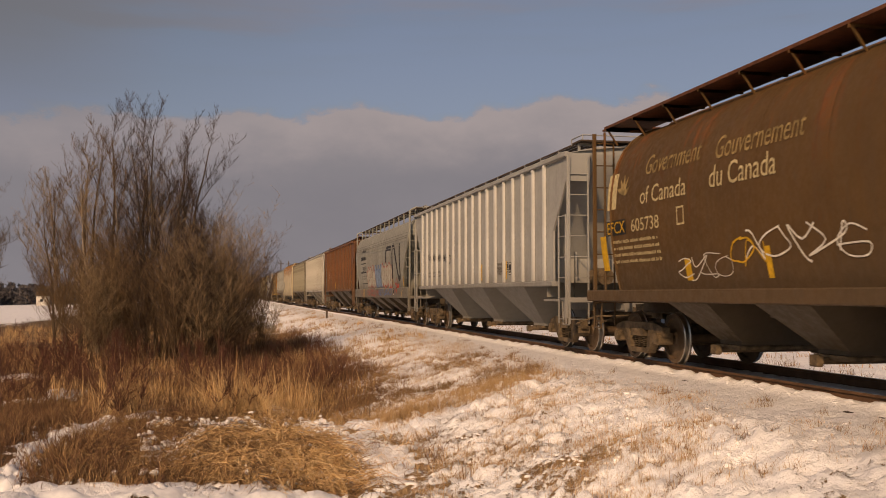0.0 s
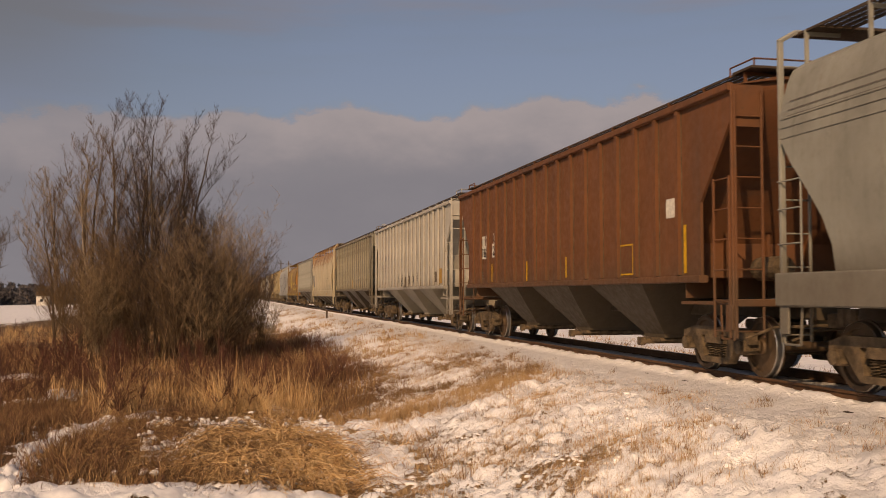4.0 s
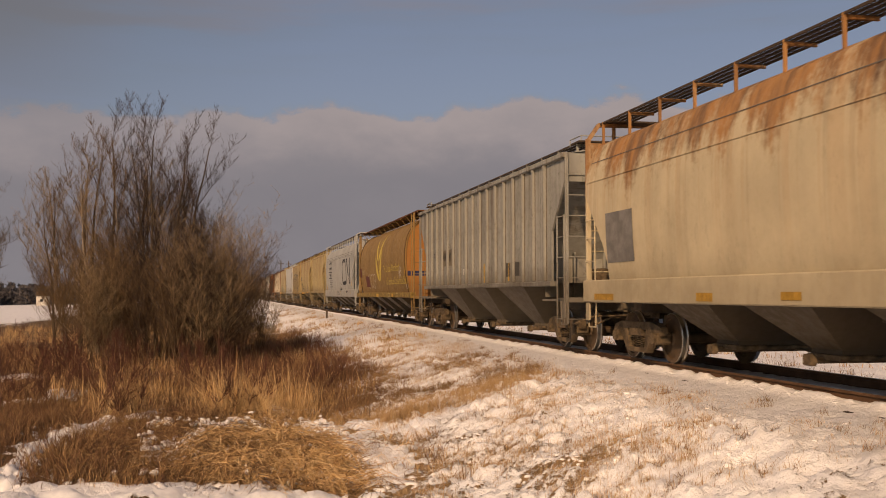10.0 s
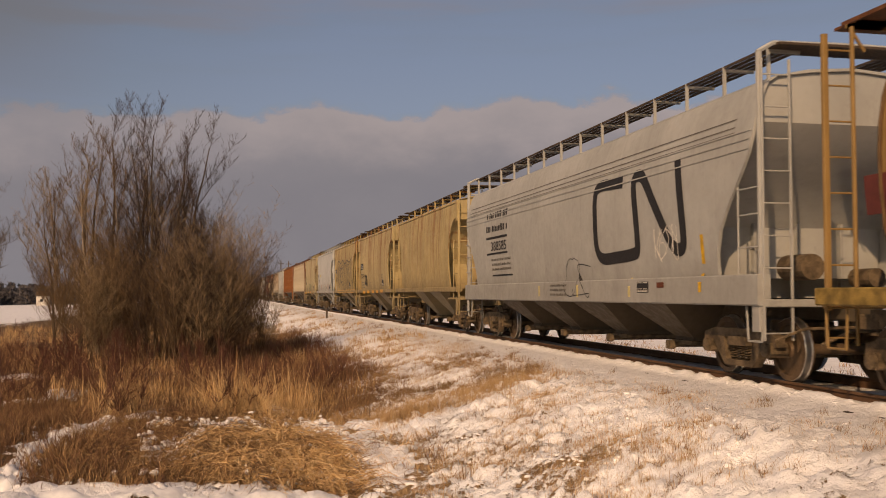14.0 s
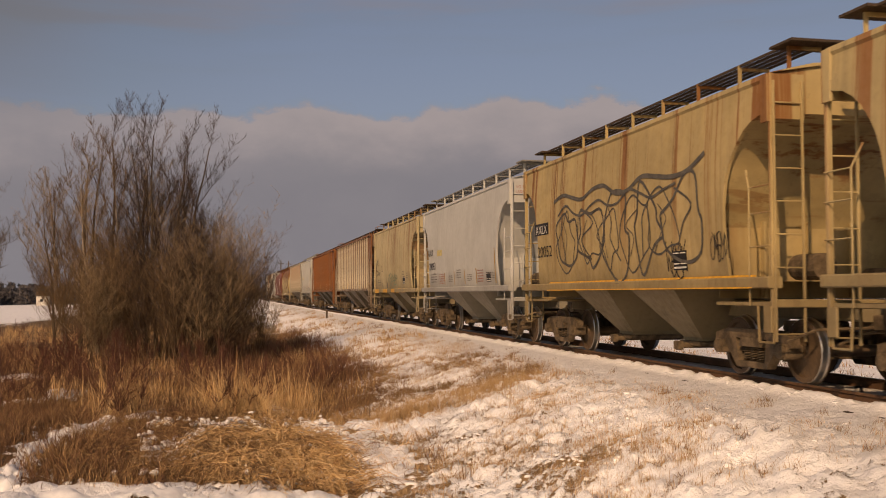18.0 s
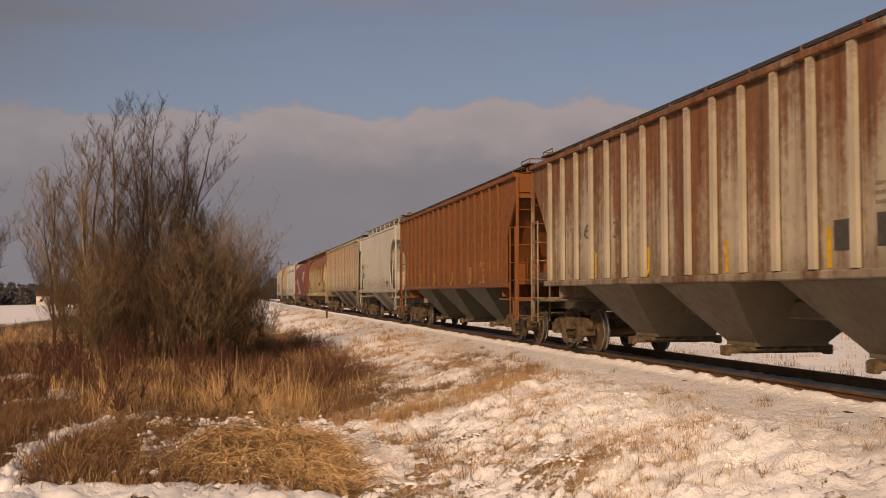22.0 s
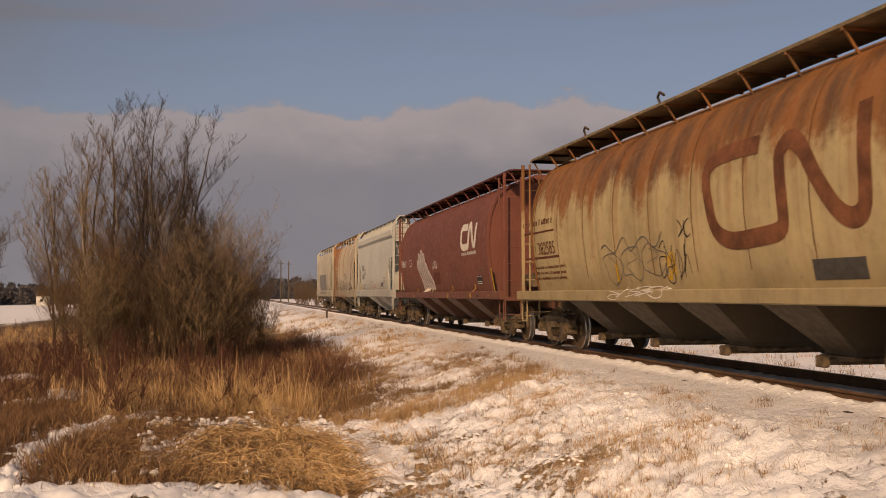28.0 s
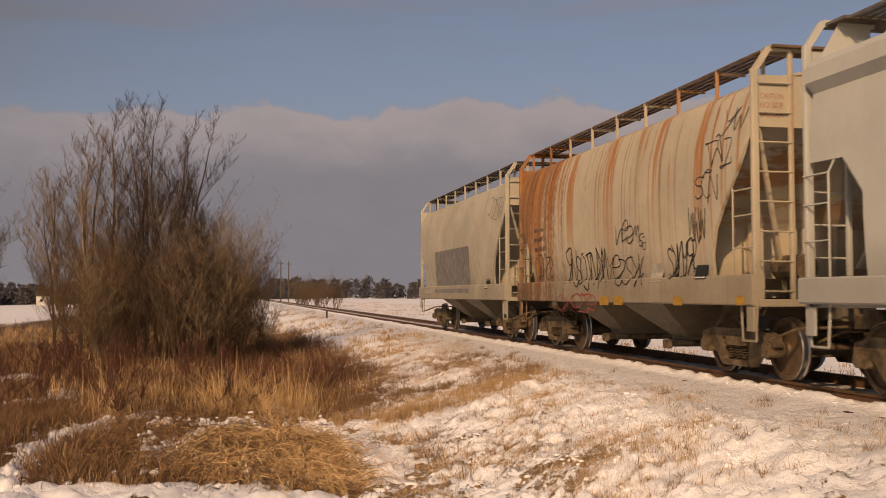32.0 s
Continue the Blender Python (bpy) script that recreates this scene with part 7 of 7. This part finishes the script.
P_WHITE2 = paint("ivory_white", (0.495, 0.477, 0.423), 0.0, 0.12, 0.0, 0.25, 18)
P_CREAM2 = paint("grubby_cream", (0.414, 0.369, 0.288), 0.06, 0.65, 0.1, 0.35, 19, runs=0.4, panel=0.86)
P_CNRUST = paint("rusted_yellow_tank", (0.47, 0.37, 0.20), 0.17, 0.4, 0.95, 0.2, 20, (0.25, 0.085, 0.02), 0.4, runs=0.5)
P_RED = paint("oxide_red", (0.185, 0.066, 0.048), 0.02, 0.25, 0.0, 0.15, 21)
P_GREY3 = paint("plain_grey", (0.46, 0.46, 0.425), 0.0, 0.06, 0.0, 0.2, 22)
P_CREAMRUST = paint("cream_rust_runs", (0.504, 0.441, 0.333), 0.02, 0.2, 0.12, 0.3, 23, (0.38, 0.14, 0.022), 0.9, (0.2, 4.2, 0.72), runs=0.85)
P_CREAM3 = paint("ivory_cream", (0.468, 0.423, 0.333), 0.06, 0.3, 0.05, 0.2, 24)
U_DARK = paint("dark_chutes", (0.080, 0.064, 0.043), 0.15, 0.5, 0, 0.2, 30)
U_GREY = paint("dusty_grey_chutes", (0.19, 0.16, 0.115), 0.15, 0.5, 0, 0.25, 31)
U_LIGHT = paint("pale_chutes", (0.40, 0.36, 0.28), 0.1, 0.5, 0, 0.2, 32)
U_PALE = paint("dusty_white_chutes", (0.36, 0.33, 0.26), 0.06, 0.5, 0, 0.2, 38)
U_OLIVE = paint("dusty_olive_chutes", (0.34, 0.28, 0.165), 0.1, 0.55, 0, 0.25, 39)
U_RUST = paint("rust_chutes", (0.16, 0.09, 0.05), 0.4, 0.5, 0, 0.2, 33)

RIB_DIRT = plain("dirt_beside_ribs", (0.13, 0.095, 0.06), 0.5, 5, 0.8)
SPECS = [
    dict(kind="tank", L=18.0, bays=4, mat=P_BROWN, under=U_DARK, board=plain("rusty_board", (0.12, 0.045, 0.02), 0.4), label="dark brown cylindrical grain hopper car, rusty and faded"),
    # ribs painted paler and their feet darker to stand in for sunlight on them
    dict(kind="rib", L=18.2, bays=3, ribs=18, mat=P_GREY, under=P_GREY, ribmat=paint("sunlit_grey_ribs", (0.56, 0.56, 0.54), 0.0, 0.12, 0.0, 0.2, 42), rib_foot=plain("grey_rib_edges", (0.22, 0.215, 0.20), 0.3, 5, 0.8), label="light grey ribbed covered hopper car, fairly clean"),
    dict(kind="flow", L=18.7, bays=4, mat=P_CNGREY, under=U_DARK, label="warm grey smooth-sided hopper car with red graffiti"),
    dict(kind="rib", L=18.3, bays=3, mat=P_RUSTBOX, rib_foot=RIB_DIRT, under=U_DARK, label="rust-brown ribbed covered hopper car with white number patches"),
    dict(kind="rib", L=18.4, bays=3, ribs=18, mat=P_CREAM, rib_foot=RIB_DIRT, under=U_LIGHT, label="cream-white ribbed covered hopper car with black tags"),
    dict(kind="rib", L=18.3, bays=3, ribs=18, mat=P_DIRTY, rib_foot=RIB_DIRT, under=U_DARK, label="dirty grey ribbed covered hopper car, brown streaks"),
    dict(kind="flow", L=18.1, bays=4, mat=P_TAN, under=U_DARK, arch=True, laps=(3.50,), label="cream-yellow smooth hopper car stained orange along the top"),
    dict(kind="rib", L=18.4, bays=3, mat=P_DIRTY2, rib_foot=RIB_DIRT, under=U_GREY, label="streaked grey ribbed covered hopper car, worn paint"),
    # orange end heads set brighter than the shell, carrying sunlight on the end
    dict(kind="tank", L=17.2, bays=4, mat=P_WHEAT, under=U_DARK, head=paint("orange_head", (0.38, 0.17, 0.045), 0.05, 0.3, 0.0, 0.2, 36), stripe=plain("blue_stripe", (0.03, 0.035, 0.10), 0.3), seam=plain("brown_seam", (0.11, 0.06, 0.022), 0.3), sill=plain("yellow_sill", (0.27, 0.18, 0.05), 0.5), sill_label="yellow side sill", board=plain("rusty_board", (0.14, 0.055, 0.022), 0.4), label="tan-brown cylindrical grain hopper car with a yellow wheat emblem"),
    dict(kind="flow", L=18.6, bays=4, mat=P_CNGREY2, under=U_DARK, label="clean grey smooth-sided hopper car with a black line emblem"),
    dict(kind="two_bay", L=12.8, bays=2, mat=P_YEL1, under=U_OLIVE, label="dusty yellow short two-bay hopper car, rust streaks"),
    dict(kind="two_bay", L=12.8, bays=2, mat=P_YEL2, under=U_OLIVE, label="dusty yellow short two-bay hopper car with number panel"),
    dict(kind="two_bay", L=13.0, bays=2, mat=P_YEL3, under=U_OLIVE, label="cream short two-bay hopper car with rust runs and graffiti"),
    dict(kind="two_bay", L=12.8, bays=2, mat=P_WHITE, under=U_PALE, board=PALE_GRATING, notice=("NO SIDE", "LADDER"), label="clean white short two-bay hopper car with small notices"),
    dict(kind="two_bay", L=12.9, bays=2, mat=P_YEL4, under=U_OLIVE, label="pale yellow short two-bay hopper car, streaked with rust"),
    dict(kind="rib", L=18.1, bays=3, mat=P_RUSTWHITE, rib_foot=RIB_DIRT, under=U_GREY, rib_w=0.13, ribmat=paint("rusty_cream_ribs", (0.50, 0.44, 0.34), 0.24, 0.4, 0.3, 0.1, 40), label="heavily rusted white ribbed covered hopper car"),
    dict(kind="rib", L=18.1, bays=3, mat=P_ORANGE, rib_foot=RIB_DIRT, under=paint("dark_olive_chutes", (0.075, 0.07, 0.052), 0.1, 0.4, 0, 0.2, 35), rib_w=0.09, label="rust-orange ribbed covered hopper car with yellow strips"),
    dict(kind="two_bay", L=13.0, bays=2, mat=P_WHITE2, under=U_PALE, board=PALE_GRATING, notice=("NO SIDE", "LADDER"), label="ivory white short two-bay hopper car, clean paint"),
    dict(kind="rib", L=18.6, bays=3, mat=P_CREAM2, rib_foot=RIB_DIRT, under=U_GREY, label="grubby cream ribbed covered hopper car"),
    dict(kind="tank", L=17.2, bays=4, mat=P_CNRUST, under=U_DARK, head=paint("cream_head", (0.46, 0.38, 0.22), 0.1, 0.35, 0.1, 0.3, 37), seam=plain("rust_seam", (0.16, 0.07, 0.025), 0.4), board=plain("pale_board", (0.22, 0.17, 0.10), 0.4), label="yellow cylindrical hopper car, upper half covered in rust"),
    dict(kind="tank", L=17.8, bays=4, mat=P_RED, under=paint("red_chutes", (0.14, 0.045, 0.03), 0.2, 0.5, 0, 0.3, 34), seams=2, board=plain("red_board", (0.10, 0.035, 0.025), 0.3), label="oxide red cylindrical hopper car with a white line emblem"),
    dict(kind="step", L=12.9, bays=2, mat=P_GREY3, under=P_GREY3, arch=True, board=plain("grey_brown_board", (0.14, 0.12, 0.10), 0.35, 6), notice=("CAUTION NO", "SIDE LADDER"), label="plain light grey two-bay hopper car with stepped ends"),
    dict(kind="flow", L=12.8, bays=2, mat=P_CREAMRUST, under=U_GREY, arch=True, notice=("CAUTION", "NO SIDE", "LADDER"), board=plain("rusty_brown_board", (0.16, 0.10, 0.055), 0.4, 5), label="cream short hopper car with orange rust runs and graffiti"),
    dict(kind="flow", L=12.8, bays=2, mat=P_CREAM3, under=U_GREY, arch=True, label="ivory cream short hopper car, last of the train"),
]
# position along the track at t = 0 of the joint behind each car
JOINTS = [19.65, 38.7, 56.5, 75.04, 93.25, 111.9, 129.75, 147.75, 165.75, 184.0, 196.6, 209.45, 222.0, 234.85, 247.6, 265.5, 284.05, 296.8, 315.2, 332.6, 350.7, 363.9, 376.45, 389.4]
CARS = []
for i, spec in enumerate(SPECS):
    front = JOINTS[i - 1] if i else JOINTS[0] - spec["L"]
    spec["L"] = JOINTS[i] - front
    spec["marks"] = MARKS.get(i, [])
    c = hopper_car(spec)
    c["start"] = (front + JOINTS[i]) / 2
    CARS.append(c)

for y in (0.2, 3.9):                # broken bracket ends on the rusted tank's walkway
    part("bent_hook", Geo().path([(-1.27, y, 4.60), (-1.30, y + 0.05, 4.74), (-1.34, y - 0.12, 4.80), (-1.30, y - 0.22, 4.73)], 0.025, 5), GRATING, CARS[19], "bent dark bracket end")


def motions():
    """The train rolls towards and past the camera at a steady pace; the wheels turn with it."""
    for c in CARS:
        y0 = c["start"]
        walk(c, [(t, pose(TRACK_X, y0 - SPEED * t, 0)) for t in (0.0, 8.0, 16.0, 24.0, 32.0)])
    walk(cloud_bank, [(t, pose(0, 0, 0, 0, 0, 0.17 * t)) for t in (0.0, 8.0, 16.0, 24.0, 32.0)])
    step = 1.0 / FPS
    turn = SPEED / WHEEL_R * step
    for c, w, y in WHEELS:
        t0 = max(0.0, (c["start"] - 60.0) / SPEED)
        t1 = min(32.0, (c["start"] + 15.0) / SPEED)
        rows, n, base = [], 0, w.location.copy()
        if t0 > 0:
            rows.append((0.0, Matrix.Translation(base)))
        f0, f1 = round(t0 * FPS), round(t1 * FPS)
        for f in range(f0, f1 + 1):
            rows.append((f / FPS, Matrix.Translation(base) @ Matrix.Rotation((f - f0) * turn, 4, "X")))
        if f1 < 32 * FPS:
            rows.append((32.0, Matrix.Translation(base) @ Matrix.Rotation((f1 - f0) * turn, 4, "X")))
        walk(w, rows)


motions()
